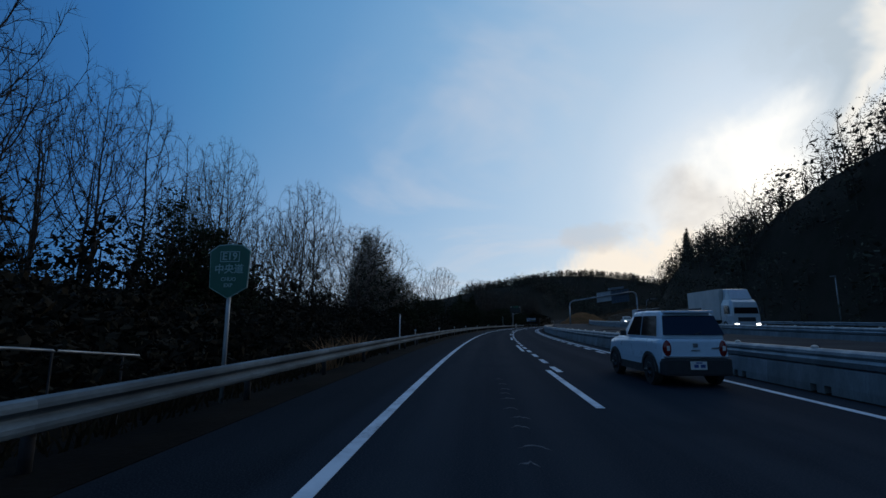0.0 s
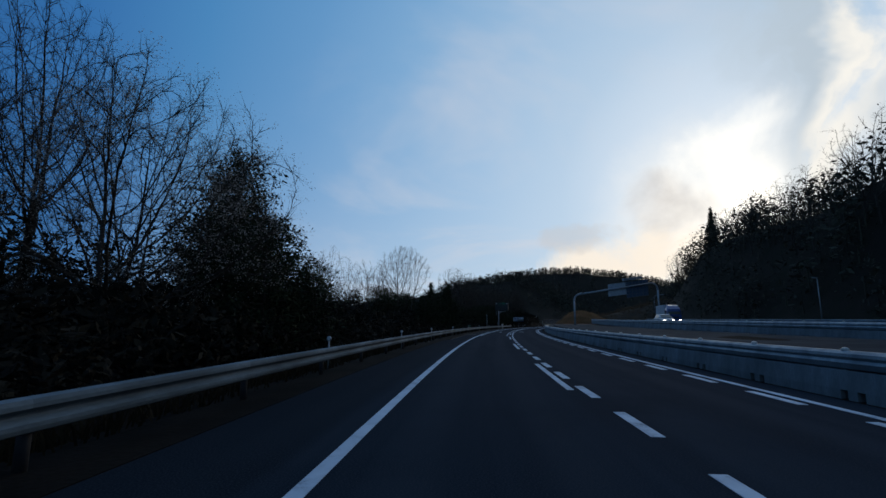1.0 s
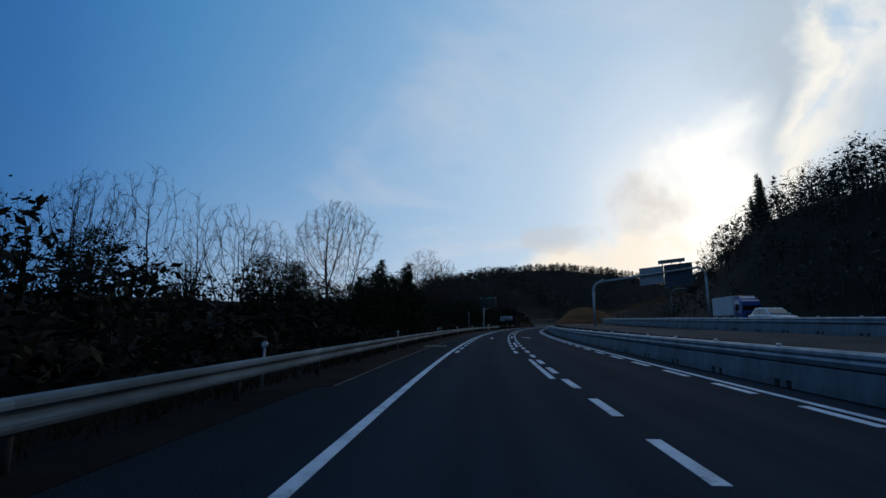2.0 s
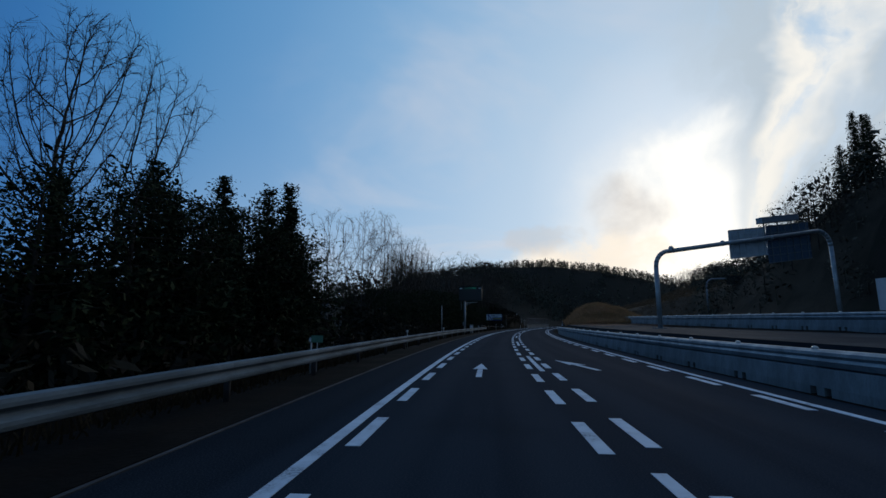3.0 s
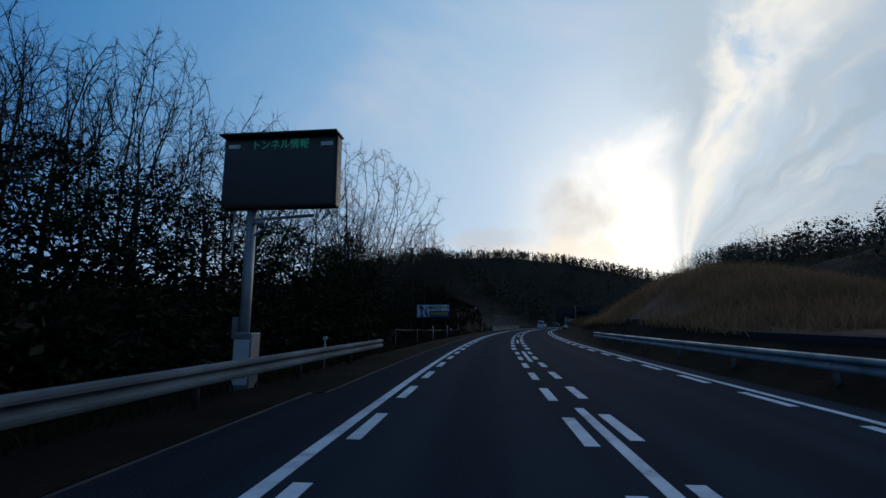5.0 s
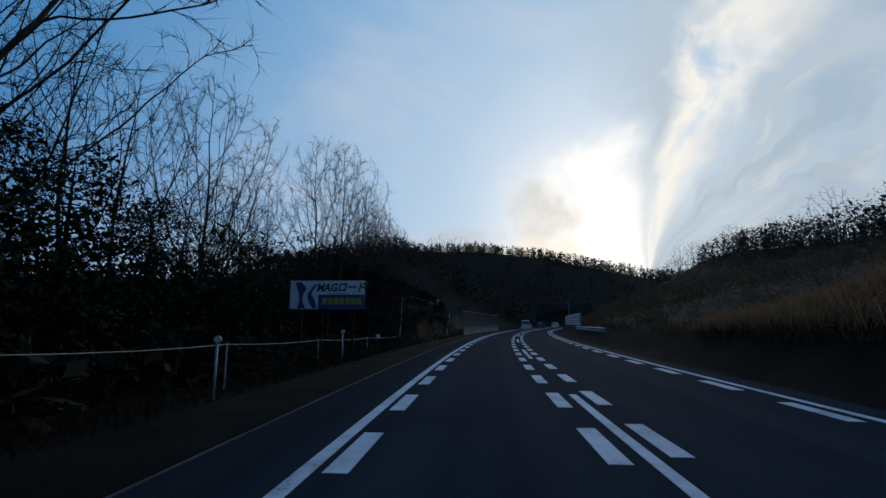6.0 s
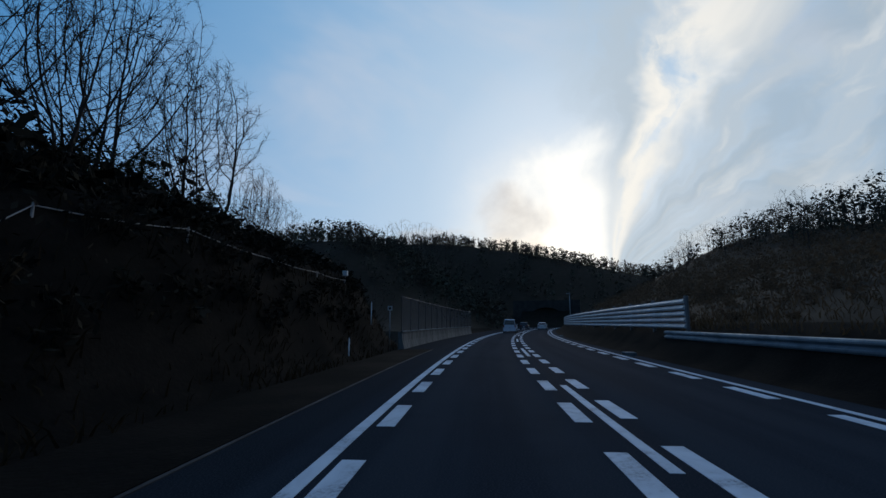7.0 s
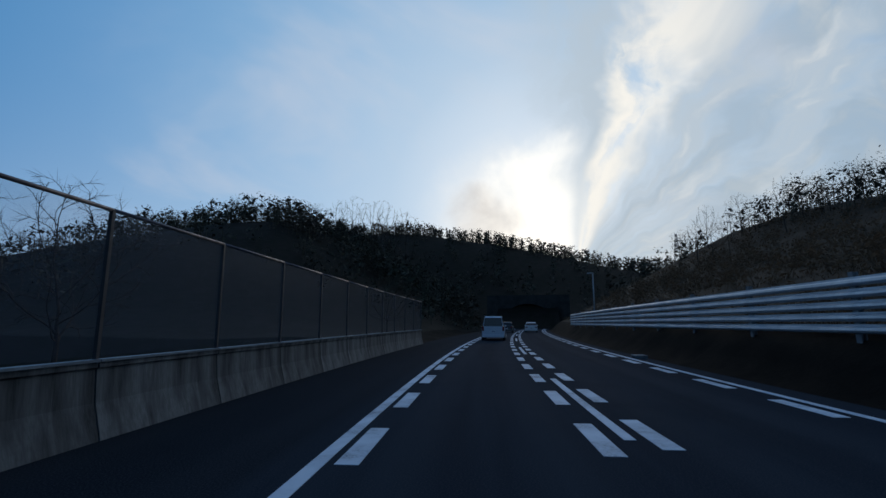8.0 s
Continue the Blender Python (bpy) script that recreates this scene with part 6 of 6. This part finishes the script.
        for y in (0.62, L - 0.78):
            wheel(c, sx * (h - 0.07), y, r, 0.19, PLASTIC if clad else None)
            rim = [(y + (r + 0.03) * math.cos(math.pi * i / 10), r + (r + 0.03) * math.sin(math.pi * i / 10)) for i in range(11)]
            part("wheel_well", slab([(sx * (h + 0.002), p, max(q, 0.22)) for p, q in rim], 0.008, (sx, 0, 0)), PLASTIC, body)
            if clad:
                bm = bmesh.new()
                arc = [(y + (r + 0.10) * math.cos(math.pi * i / 10), r + (r + 0.10) * math.sin(math.pi * i / 10)) for i in range(11)]
                inner = [(y + (r + 0.02) * math.cos(math.pi * i / 10), r + (r + 0.02) * math.sin(math.pi * i / 10)) for i in range(11)]
                for i in range(10):
                    q = [(arc[i], 0), (arc[i + 1], 0), (inner[i + 1], 0), (inner[i], 0)]
                    v = [bm.verts.new((sx * (h + 0.005), p[0], p[1])) for p, _ in q] + [bm.verts.new((sx * (h + 0.035), p[0], p[1])) for p, _ in q]
                    for f in ((0, 1, 2, 3), (7, 6, 5, 4), (0, 4, 5, 1), (1, 5, 6, 2), (2, 6, 7, 3), (3, 7, 4, 0)):
                        bm.faces.new([v[t] for t in f])
                part("wheel_arch", bm, PLASTIC, body)
        if clad:
            part("sill", boxed(sx * (h - 0.02) - 0.03, sx * (h - 0.02) + 0.03, 0.95, L - 1.15, 0.24, 0.42, bevel=0.015), PLASTIC, body)
            part("roof_rail", tube(bmesh.new(), (sx * ht * 0.86, top0 + 0.25, z1 + 0.03), (sx * ht * 0.86, top1 - 0.25, z1 + 0.03), 0.02, None, 8), PLASTIC, cabin)
        # lamps
        if lamp_high:
            bm = boxed(sx * h * 0.88 - 0.07, sx * h * 0.88 + 0.07, -0.01, 0.12, belt - 0.28, belt + 0.06, bevel=0.03)
        elif clad:
            bm = bmesh.new()
            bmesh.ops.create_uvsphere(bm, u_segments=14, v_segments=9, radius=1.0, matrix=Matrix.LocRotScale((sx * h * 0.80, 0.05, belt - 0.20), None, (0.095, 0.07, 0.185)))
        else:
            bm = boxed(sx * h * 0.74 - 0.17, sx * h * 0.74 + 0.17, -0.01, 0.12, belt - 0.22, belt - 0.08, bevel=0.03)
        lens = part("tail_lamp", bm, RED_LENS, c, "red tail lamp")
        if clad:
            part("reverse_lens", boxed(sx * h * 0.80 - 0.03, sx * h * 0.80 + 0.03, -0.035, -0.015, belt - 0.24, belt - 0.14, bevel=0.01), CLEAR_LENS, lens)
        part("headlamp", boxed(sx * h * 0.62 - 0.15, sx * h * 0.62 + 0.15, L - 0.16, L + 0.005, hood - 0.30, hood - 0.16, bevel=0.03), HEAD_ON if lit else CLEAR_LENS, c, "headlamp")
    part("rear_bumper", boxed(-h * 0.97, h * 0.97, -0.06, 0.2, 0.25, 0.60 if clad else 0.46, bevel=0.04), PLASTIC if clad else body_mat, c)
    part("front_bumper", boxed(-h * 0.88, h * 0.88, L - 0.2, L + 0.05, 0.24, 0.46, bevel=0.04), PLASTIC if clad else body_mat, c)
    part("grille", boxed(-h * 0.45, h * 0.45, L - 0.05, L + 0.015, hood - 0.32, hood - 0.2, bevel=0.01), PLASTIC, c)
    plate = part("number_plate", boxed(-0.165, 0.165, -0.085, -0.062, 0.38 if clad else 0.50, 0.545 if clad else 0.665, bevel=0.004) if not lamp_high else boxed(-0.165, 0.165, -0.03, -0.012, belt - 0.40, belt - 0.235), PLATE, c, "white number plate with plain dark bars")
    zp = (0.42 if clad else 0.54) if not lamp_high else belt - 0.36
    yp = -0.0875 if not lamp_high else -0.0325
    bm = boxed(-0.10, -0.01, yp, yp + 0.003, zp, zp + 0.065)
    box(bm, 0.03, 0.13, yp, yp + 0.003, zp, zp + 0.065)
    box(bm, -0.06, 0.07, yp, yp + 0.003, zp + 0.085, zp + 0.11)
    part("plate_bars", bm, SIGN_BLUE, plate)
    if clad:
        part("wiper", tube(bmesh.new(), (0.02, back_y(za + 0.05) - 0.045, za + 0.05), (0.30, back_y(za + 0.20) - 0.045, za + 0.13), 0.012, 0.008, 6), PLASTIC, cabin)
        part("spoiler", boxed(-ht * 0.95, ht * 0.95, top0 - 0.16, top0 + 0.08, z1 - 0.07, z1 - 0.02, bevel=0.015), body_mat, cabin)
        part("bumper_trim", boxed(-h * 0.92, h * 0.92, -0.035, 0.03, 0.615, 0.645, bevel=0.006), RIM, c, "bright trim strip over the bumper")
        part("badge", boxed(-0.05, 0.05, -0.005, 0.012, belt - 0.17, belt - 0.09, bevel=0.01), RIM, body)
        part("name_bars", box(boxed(-0.09, 0.09, -0.002, 0.012, belt - 0.245, belt - 0.222), 0.34, 0.50, -0.002, 0.014, belt - 0.20, belt - 0.175), RIM, body)
    return c


def lorry(name, m, label, box_colour, cab_colour, L=8.5, W=2.45, top=3.55, lit=True):
    """A box lorry, front towards +Y, with its cab, box body, wheels and lamps."""
    t = empty(name, m, label, "truck")
    cab_mat, box_mat = paint("cab_paint", cab_colour), material("box_body", box_colour, 0.45, 0.1, 0.12, 1.2, 20, 0.03)
    h = W / 2
    part("chassis", boxed(-0.45, 0.45, 0.2, L - 0.6, 0.55, 0.95, bevel=0.02), PLASTIC, t)
    b = part("box_body", boxed(-h, h, 0.0, L - 1.95, 0.98, top, bevel=0.03), box_mat, t)
    rib = mesh_of("box_rib", boxed(-0.012, 0.012, -0.03, 0.03, 1.0, top - 0.03), box_mat)
    for i in range(9):
        for sx in (-1, 1):
            piece("box_rib", rib, b, Matrix.Translation((sx * h, 0.1 + (L - 2.2) * i / 8, 0)))
    cab = part("cab", loft([(L - 1.85, [(h * 0.96, 0.55), (h, 1.3), (h * 0.97, 2.3), (h * 0.86, 2.75)]), (L - 0.5, [(h * 0.97, 0.5), (h, 1.3), (h * 0.95, 2.25), (h * 0.84, 2.72)]),
                            (L - 0.12, [(h * 0.95, 0.45), (h * 0.97, 1.3), (h * 0.9, 2.1), (h * 0.8, 2.5)]), (L, [(h * 0.92, 0.45), (h * 0.94, 1.25), (h * 0.9, 1.4), (h * 0.88, 1.5)])], 0.04), cab_mat, t)
    part("wind_deflector", loft([(L - 1.8, [(h * 0.8, 2.72), (h * 0.76, top - 0.02)]), (L - 1.1, [(h * 0.8, 2.72), (h * 0.72, top - 0.1)]), (L - 0.55, [(h * 0.78, 2.70), (h * 0.7, 2.82)])], 0.05), cab_mat, cab)
    part("windscreen", slab([(-h * 0.84, L - 0.03, 1.50), (h * 0.84, L - 0.03, 1.50), (h * 0.78, L - 0.16, 2.32), (-h * 0.78, L - 0.16, 2.32)], 0.05, (0, 1, 0.15)), WINDOW, cab)
    part("grille", boxed(-h * 0.6, h * 0.6, L - 0.02, L + 0.03, 0.85, 1.2, bevel=0.02), PLASTIC, cab)
    part("bumper", boxed(-h * 0.97, h * 0.97, L - 0.15, L + 0.06, 0.42, 0.78, bevel=0.05), cab_mat, t)
    for sx in (-1, 1):
        part("side_window", slab([(sx * (h + 0.003), L - 1.3, 1.5), (sx * (h + 0.003), L - 0.5, 1.5), (sx * h * 0.975, L - 0.55, 2.2), (sx * h * 0.975, L - 1.3, 2.2)], 0.015, (sx, 0, 0)), WINDOW, cab)
        part("mirror", boxed(sx * (h + 0.16) - 0.06, sx * (h + 0.16) + 0.06, L - 0.2, L - 0.1, 1.5, 2.05, bevel=0.03), PLASTIC, cab)
        part("headlamp", boxed(sx * h * 0.74 - 0.17, sx * h * 0.74 + 0.17, L + 0.05, L + 0.075, 0.52, 0.68, bevel=0.01), HEAD_ON if lit else CLEAR_LENS, t, "lit headlamp" if lit else "")
        part("tail_lamp", boxed(sx * h * 0.8 - 0.15, sx * h * 0.8 + 0.15, -0.03, 0.02, 0.7, 0.84, bevel=0.01), RED_LENS, t)
        part("side_guard", boxed(sx * (h - 0.06) - 0.02, sx * (h - 0.06) + 0.02, 2.6, L - 3.1, 0.5, 0.85, bevel=0.01), RIM, t)
        for y in (1.6, L - 1.25):
            wheel(t, sx * (h - 0.16), y, 0.46, 0.28)
    part("rear_doors", boxed(-h * 0.96, h * 0.96, -0.02, 0.0, 1.05, top - 0.05), box_mat, b)
    return t


car("small_suv", stand(10.3, 5.9, 0, 3), "pale blue-white small off-roader with black wheel arches in the overtaking lane", (0.55, 0.69, 0.80), 3.6, 1.44, 1.62, 1.0, 0.24, 0.5, 0.98, clad=True)
car("minivan", stand(263.0, 1.55), "silver minivan driving ahead in the slow lane", (0.48, 0.53, 0.60), 4.75, 1.74, 1.86, 1.02, 0.22, 0.75, 0.98, lamp_high=True)
car("saloon_car", stand(296.0, 5.0), "white saloon car far ahead in the overtaking lane", (0.55, 0.57, 0.58), 4.6, 1.78, 1.46, 0.90, 0.5, 0.7, 0.82, deck=0.55)
car("hatchback", stand(292.0, 1.7), "dark hatchback far ahead in the slow lane", (0.04, 0.045, 0.05), 4.0, 1.70, 1.50, 0.92, 0.25, 0.65, 0.86)
car("oncoming_car", stand(99.0, 24.0, opposite_z(99) + 0.12, 180), "white oncoming car with lit headlamps", (0.55, 0.57, 0.58), 4.4, 1.75, 1.5, 0.92, 0.4, 0.7, 0.84, lit=True, deck=0.4)
lorry("box_truck", stand(51.6, 22.8, opposite_z(46) + 0.12, 183), "white oncoming box truck with lit headlamps", (0.46, 0.47, 0.46), (0.50, 0.54, 0.57), 8.5, 2.35, 3.75)
lorry("box_truck", stand(121.0, 29.6, opposite_z(117) + 0.12, 180), "oncoming box truck with a white body and blue cab", (0.58, 0.60, 0.62), (0.025, 0.07, 0.24), 8.0, 2.3, 3.2)

# ---------------------------------------------------------------- house behind the trees
RENDER = material("house_render", (0.12, 0.12, 0.117), 0.85, 0, 0.3, 1.0, 15, 0.2, second=(0.08, 0.08, 0.078))
ROOF = material("roof_sheet", (0.14, 0.15, 0.16), 0.6, 0.2, 0.25, 1.0, 20, 0.1)


def house():
    s, d = 127.0, -16.9
    z = ground_z(s, d)
    b = empty("house", stand(s, d, z, 8), "grey two-storey flat-roofed house behind the roadside trees", "house")
    part("wall", boxed(-3.1, 2.0, 0, 6.5, -0.4, 4.75), RENDER, b)
    part("roof", boxed(-3.3, 2.25, -0.25, 6.75, 4.75, 4.94, bevel=0.03), ROOF, b)
    part("gutter", boxed(2.1, 2.24, -0.25, 6.75, 4.63, 4.73), ROOF, b)

    def pane(x0, x1, y0, y1, z0, z1):
        front = y1 - y0 < 0.2
        w = part("window", boxed(x0, x1, y0, y1, z0, z1), PLASTIC, b)
        if front:
            part("pane", boxed(x0 + 0.06, (x0 + x1) / 2 - 0.03, y0 - 0.012, y0, z0 + 0.06, z1 - 0.06), WINDOW, w)
            part("pane", boxed((x0 + x1) / 2 + 0.03, x1 - 0.06, y0 - 0.012, y0, z0 + 0.06, z1 - 0.06), WINDOW, w)
            part("sill", boxed(x0 - 0.05, x1 + 0.05, y0 - 0.1, y0, z0 - 0.07, z0 - 0.01), WHITE, w)
        else:
            part("pane", boxed(x1, x1 + 0.012, y0 + 0.06, (y0 + y1) / 2 - 0.03, z0 + 0.06, z1 - 0.06), WINDOW, w)
            part("pane", boxed(x1, x1 + 0.012, (y0 + y1) / 2 + 0.03, y1 - 0.06, z0 + 0.06, z1 - 0.06), WINDOW, w)
            part("sill", boxed(x1, x1 + 0.1, y0 - 0.05, y1 + 0.05, z0 - 0.07, z0 - 0.01), WHITE, w)

    for x in (-2.3, -0.6, 1.1):
        pane(x - 0.6, x + 0.6, -0.05, 0.0, 2.9, 4.0)
    for x in (-2.1, -0.5):
        pane(x - 0.7, x + 0.7, -0.05, 0.0, 0.7, 1.8)
    for y in (1.4, 4.6):
        pane(2.0, 2.05, y - 0.7, y + 0.7, 2.9, 4.0)
        pane(2.0, 2.05, y - 0.7, y + 0.7, 0.7, 1.8)
    # balcony
    bal = part("balcony", boxed(-1.5, 1.9, -1.2, 0, 2.4, 2.52, bevel=0.01), RENDER, b)
    bm = boxed(-1.5, 1.9, -1.2, -1.15, 3.35, 3.4)
    for i in range(14):
        box(bm, -1.5 + 0.26 * i - 0.012, -1.5 + 0.26 * i + 0.012, -1.19, -1.16, 2.52, 3.35)
    part("railing", bm, POST, bal)
    part("door", boxed(0.6, 1.5, -0.06, 0.0, 0.0, 2.0, bevel=0.01), BACK, b)


house()
zc = ground_z(121, -14.0)
car("parked_van", stand(121.0, -14.6, zc, 70), "small pale van parked in front of the house", (0.42, 0.45, 0.48), 3.4, 1.48, 1.85, 1.0, 0.08, 0.5, 1.0, category="van", lamp_high=True)


def garden_bits():
    z = ground_z(107.5, -11.5)
    v = empty("vending_machine", stand(108.0, -13.0, ground_z(108, -13.0), 25), "white vending machine with a lit front", "vending machine")
    part("case", boxed(-0.5, 0.5, 0, 0.7, 0, 1.83, bevel=0.02), WHITE, v)
    part("lit_window", boxed(-0.42, 0.42, -0.012, 0.0, 0.85, 1.7), material("lit_display", (0.6, 0.65, 0.75), 0.3, bump=0, emit=(0.75, 0.85, 1.0, 0.8)), v, "lit display window")
    bm = bmesh.new()
    for i in range(8):
        box(bm, -0.38 + 0.1 * i, -0.32 + 0.1 * i, -0.03, -0.012, 0.95, 1.25)
        box(bm, -0.38 + 0.1 * i, -0.32 + 0.1 * i, -0.03, -0.012, 1.35, 1.62)
    part("bottles", bm, SIGN_BLUE, v)
    part("slot", boxed(-0.35, 0.35, -0.02, 0.0, 0.25, 0.5, bevel=0.005), PLASTIC, v)
    g = empty("small_sign", stand(96.9, -2.95, -0.1), "small plain green sign plate on a short post", "sign board")
    part("post", tube(bmesh.new(), (0, 0.03, -0.2), (0, 0.03, 1.05), 0.02, None, 8), TUBE, g)
    part("panel", boxed(-0.17, 0.17, 0, 0.01, 0.90, 1.09, bevel=0.003), material("plate_green", (0.10, 0.24, 0.15), 0.5, 0, 0.3, 4, 30, 0), g)


garden_bits()


def shoulder_drain():
    """Concrete collar with a dark iron grating, let into the outer shoulder."""
    c = empty("drain_cover", stand(83.2, -1.4, 0.004), "square damp grey concrete drain collar with a dark iron grating", "drain")
    bm = boxed(-0.62, 0.62, -0.60, -0.42, -0.05, 0.02, bevel=0.008)
    box(bm, -0.62, 0.62, 0.42, 0.60, -0.05, 0.02, 0.008)
    box(bm, -0.62, -0.46, -0.42, 0.42, -0.05, 0.02)
    box(bm, 0.46, 0.62, -0.42, 0.42, -0.05, 0.02)
    part("collar", bm, material("damp_concrete", (0.11, 0.11, 0.105), 0.85, 0, 0.3, 1.5, 25, 0.2, second=(0.075, 0.075, 0.072)), c)
    part("pit", boxed(-0.46, 0.46, -0.42, 0.42, -0.05, 0.004), DARK_GAP, c)
    bar = mesh_of("grating_bar", boxed(-0.012, 0.012, -0.41, 0.41, 0.0, 0.014), DARK_POST)
    for i in range(14):
        piece("grating_bar", bar, c, Matrix.Translation((-0.42 + 0.0646 * i, 0, 0)))


shoulder_drain()


def bank_fence():
    """Sagging cable line on short stakes that runs along the cut bank and up over its crest."""
    c = empty("cable_line", stand(183, -3.6, 0), "thin pale cable line on short stakes over the bank", "cable")
    inv = c.matrix_basis.inverted()
    way = [(176, -5.9, 0.85), (182, -5.5, 0.75), (188, -5.2, 0.65), (194, -4.9, 0.55), (200, -4.5, 0.48), (202.5, -5.0, 1.75), (204.8, -5.5, 3.0), (208.6, -5.5, 3.58), (213, -5.5, 3.45), (217, -5.5, 3.38), (220.6, -5.5, 3.3)]
    cable = material("pale_cable", (0.40, 0.36, 0.33), 0.6, 0.1, 0.2)
    pts = [at(s, d, max(z, ground_z(s, d) + 0.15)) for s, d, z in way]
    line = []
    for a, b in zip(pts, pts[1:]):
        line += [inv @ a.lerp(b, f) - Vector((0, 0, 0.22 * f * (1 - f))) for f in (0.0, 0.25, 0.5, 0.75)]
    line.append(inv @ pts[-1])
    bm = bmesh.new()
    rings = [[bm.verts.new(p + Vector((0.013 * math.cos(k * 1.047), 0, 0.013 * math.sin(k * 1.047)))) for k in range(6)] for p in line]
    for a, b in zip(rings, rings[1:]):
        for k in range(6):
            bm.faces.new((a[k], a[(k + 1) % 6], b[(k + 1) % 6], b[k]))
    part("cable", bm, cable, c)
    for (s, d, _), p in zip(way, pts):
        part("stake", tube(bmesh.new(), inv @ Vector((p.x, p.y, ground_z(s, d) - 0.2)), inv @ (p + Vector((0, 0, 0.05))), 0.025, None, 6), cable, c)
    e = empty("junction_box", stand(220.9, -5.6, ground_z(220.9, -5.6)), "small pale metal box on a stake at the bank's end", "box")
    part("case", boxed(-0.12, 0.12, -0.1, 0.1, 0.25, 0.5, bevel=0.01), WHITE, e)
    part("stake", tube(bmesh.new(), (0, 0, -0.2), (0, 0, 0.26), 0.025, None, 6), POST, e)
    k = empty("junction_box", stand(195.0, -4.6, ground_z(195, -4.6)), "small pale metal box on a stake at the bank's foot", "box")
    part("case", boxed(-0.09, 0.09, -0.08, 0.08, 0.85, 1.05, bevel=0.01), WHITE, k)
    part("stake", tube(bmesh.new(), (0, 0, -0.2), (0, 0, 0.86), 0.02, None, 6), POST, k)


bank_fence()


def pipe_rail():
    """Low pale pipe on stakes behind the guard rail, and a stub of pipe on the ground."""
    p = empty("pipe_rail", stand(4.5, -5.0, ground_z(4.5, -5.0)), "low pale pipe rail on short stakes behind the guard rail", "rail")
    inv = p.matrix_basis.inverted()
    pts = [at(3.0, -5.0, 1.25), at(6.0, -5.0, 0.99), at(8.4, -5.0, 0.73)]
    bm = bmesh.new()
    for a, b in zip(pts, pts[1:]):
        tube(bm, inv @ a, inv @ b, 0.022, None, 8)
    part("pipe", bm, TUBE, p)
    for s, z in ((4.4, 1.13), (6.6, 0.92), (8.0, 0.77)):
        part("stake", tube(bmesh.new(), inv @ at(s, -5.0, ground_z(s, -5.0) - 0.2), inv @ at(s, -5.0, z), 0.018, None, 6), DARK_POST, p)


pipe_rail()


def pylon():
    """Lattice mast of the power line on the saddle between the hills."""
    s, d = 470.0, 66.0
    z = ground_z(s, d)
    p = empty("power_pylon", stand(s, d, z), "distant steel lattice power pylon on the saddle of the hills", "pylon")
    bm = bmesh.new()
    h, w = 21.0, 2.0
    lv = [0, 0.2, 0.38, 0.54, 0.68, 0.8, 0.9, 1.0]
    for sx in (-1, 1):
        for sy in (-1, 1):
            tube(bm, (sx * w, sy * w, -1), (sx * 0.3, sy * 0.3, h), 0.13, 0.08, 5)
    for a, b in zip(lv, lv[1:]):
        wa, wb = w + (0.3 - w) * a, w + (0.3 - w) * b
        for sx, sy, tx, ty in ((-1, -1, 1, -1), (1, -1, 1, 1), (1, 1, -1, 1), (-1, 1, -1, -1)):
            tube(bm, (sx * wa, sy * wa, h * a), (tx * wb, ty * wb, h * b), 0.06, None, 4)
            tube(bm, (tx * wa, ty * wa, h * a), (sx * wb, sy * wb, h * b), 0.06, None, 4)
    part("tower", bm, POST, p)
    for z in (0.7, 0.82, 0.94):
        part("cross_arm", tube(tube(bmesh.new(), (-3.2, 0, h * z), (0, 0, h * z + 0.5), 0.07, None, 5), (0, 0, h * z + 0.5), (3.2, 0, h * z), 0.07, None, 5), POST, p)


pylon()
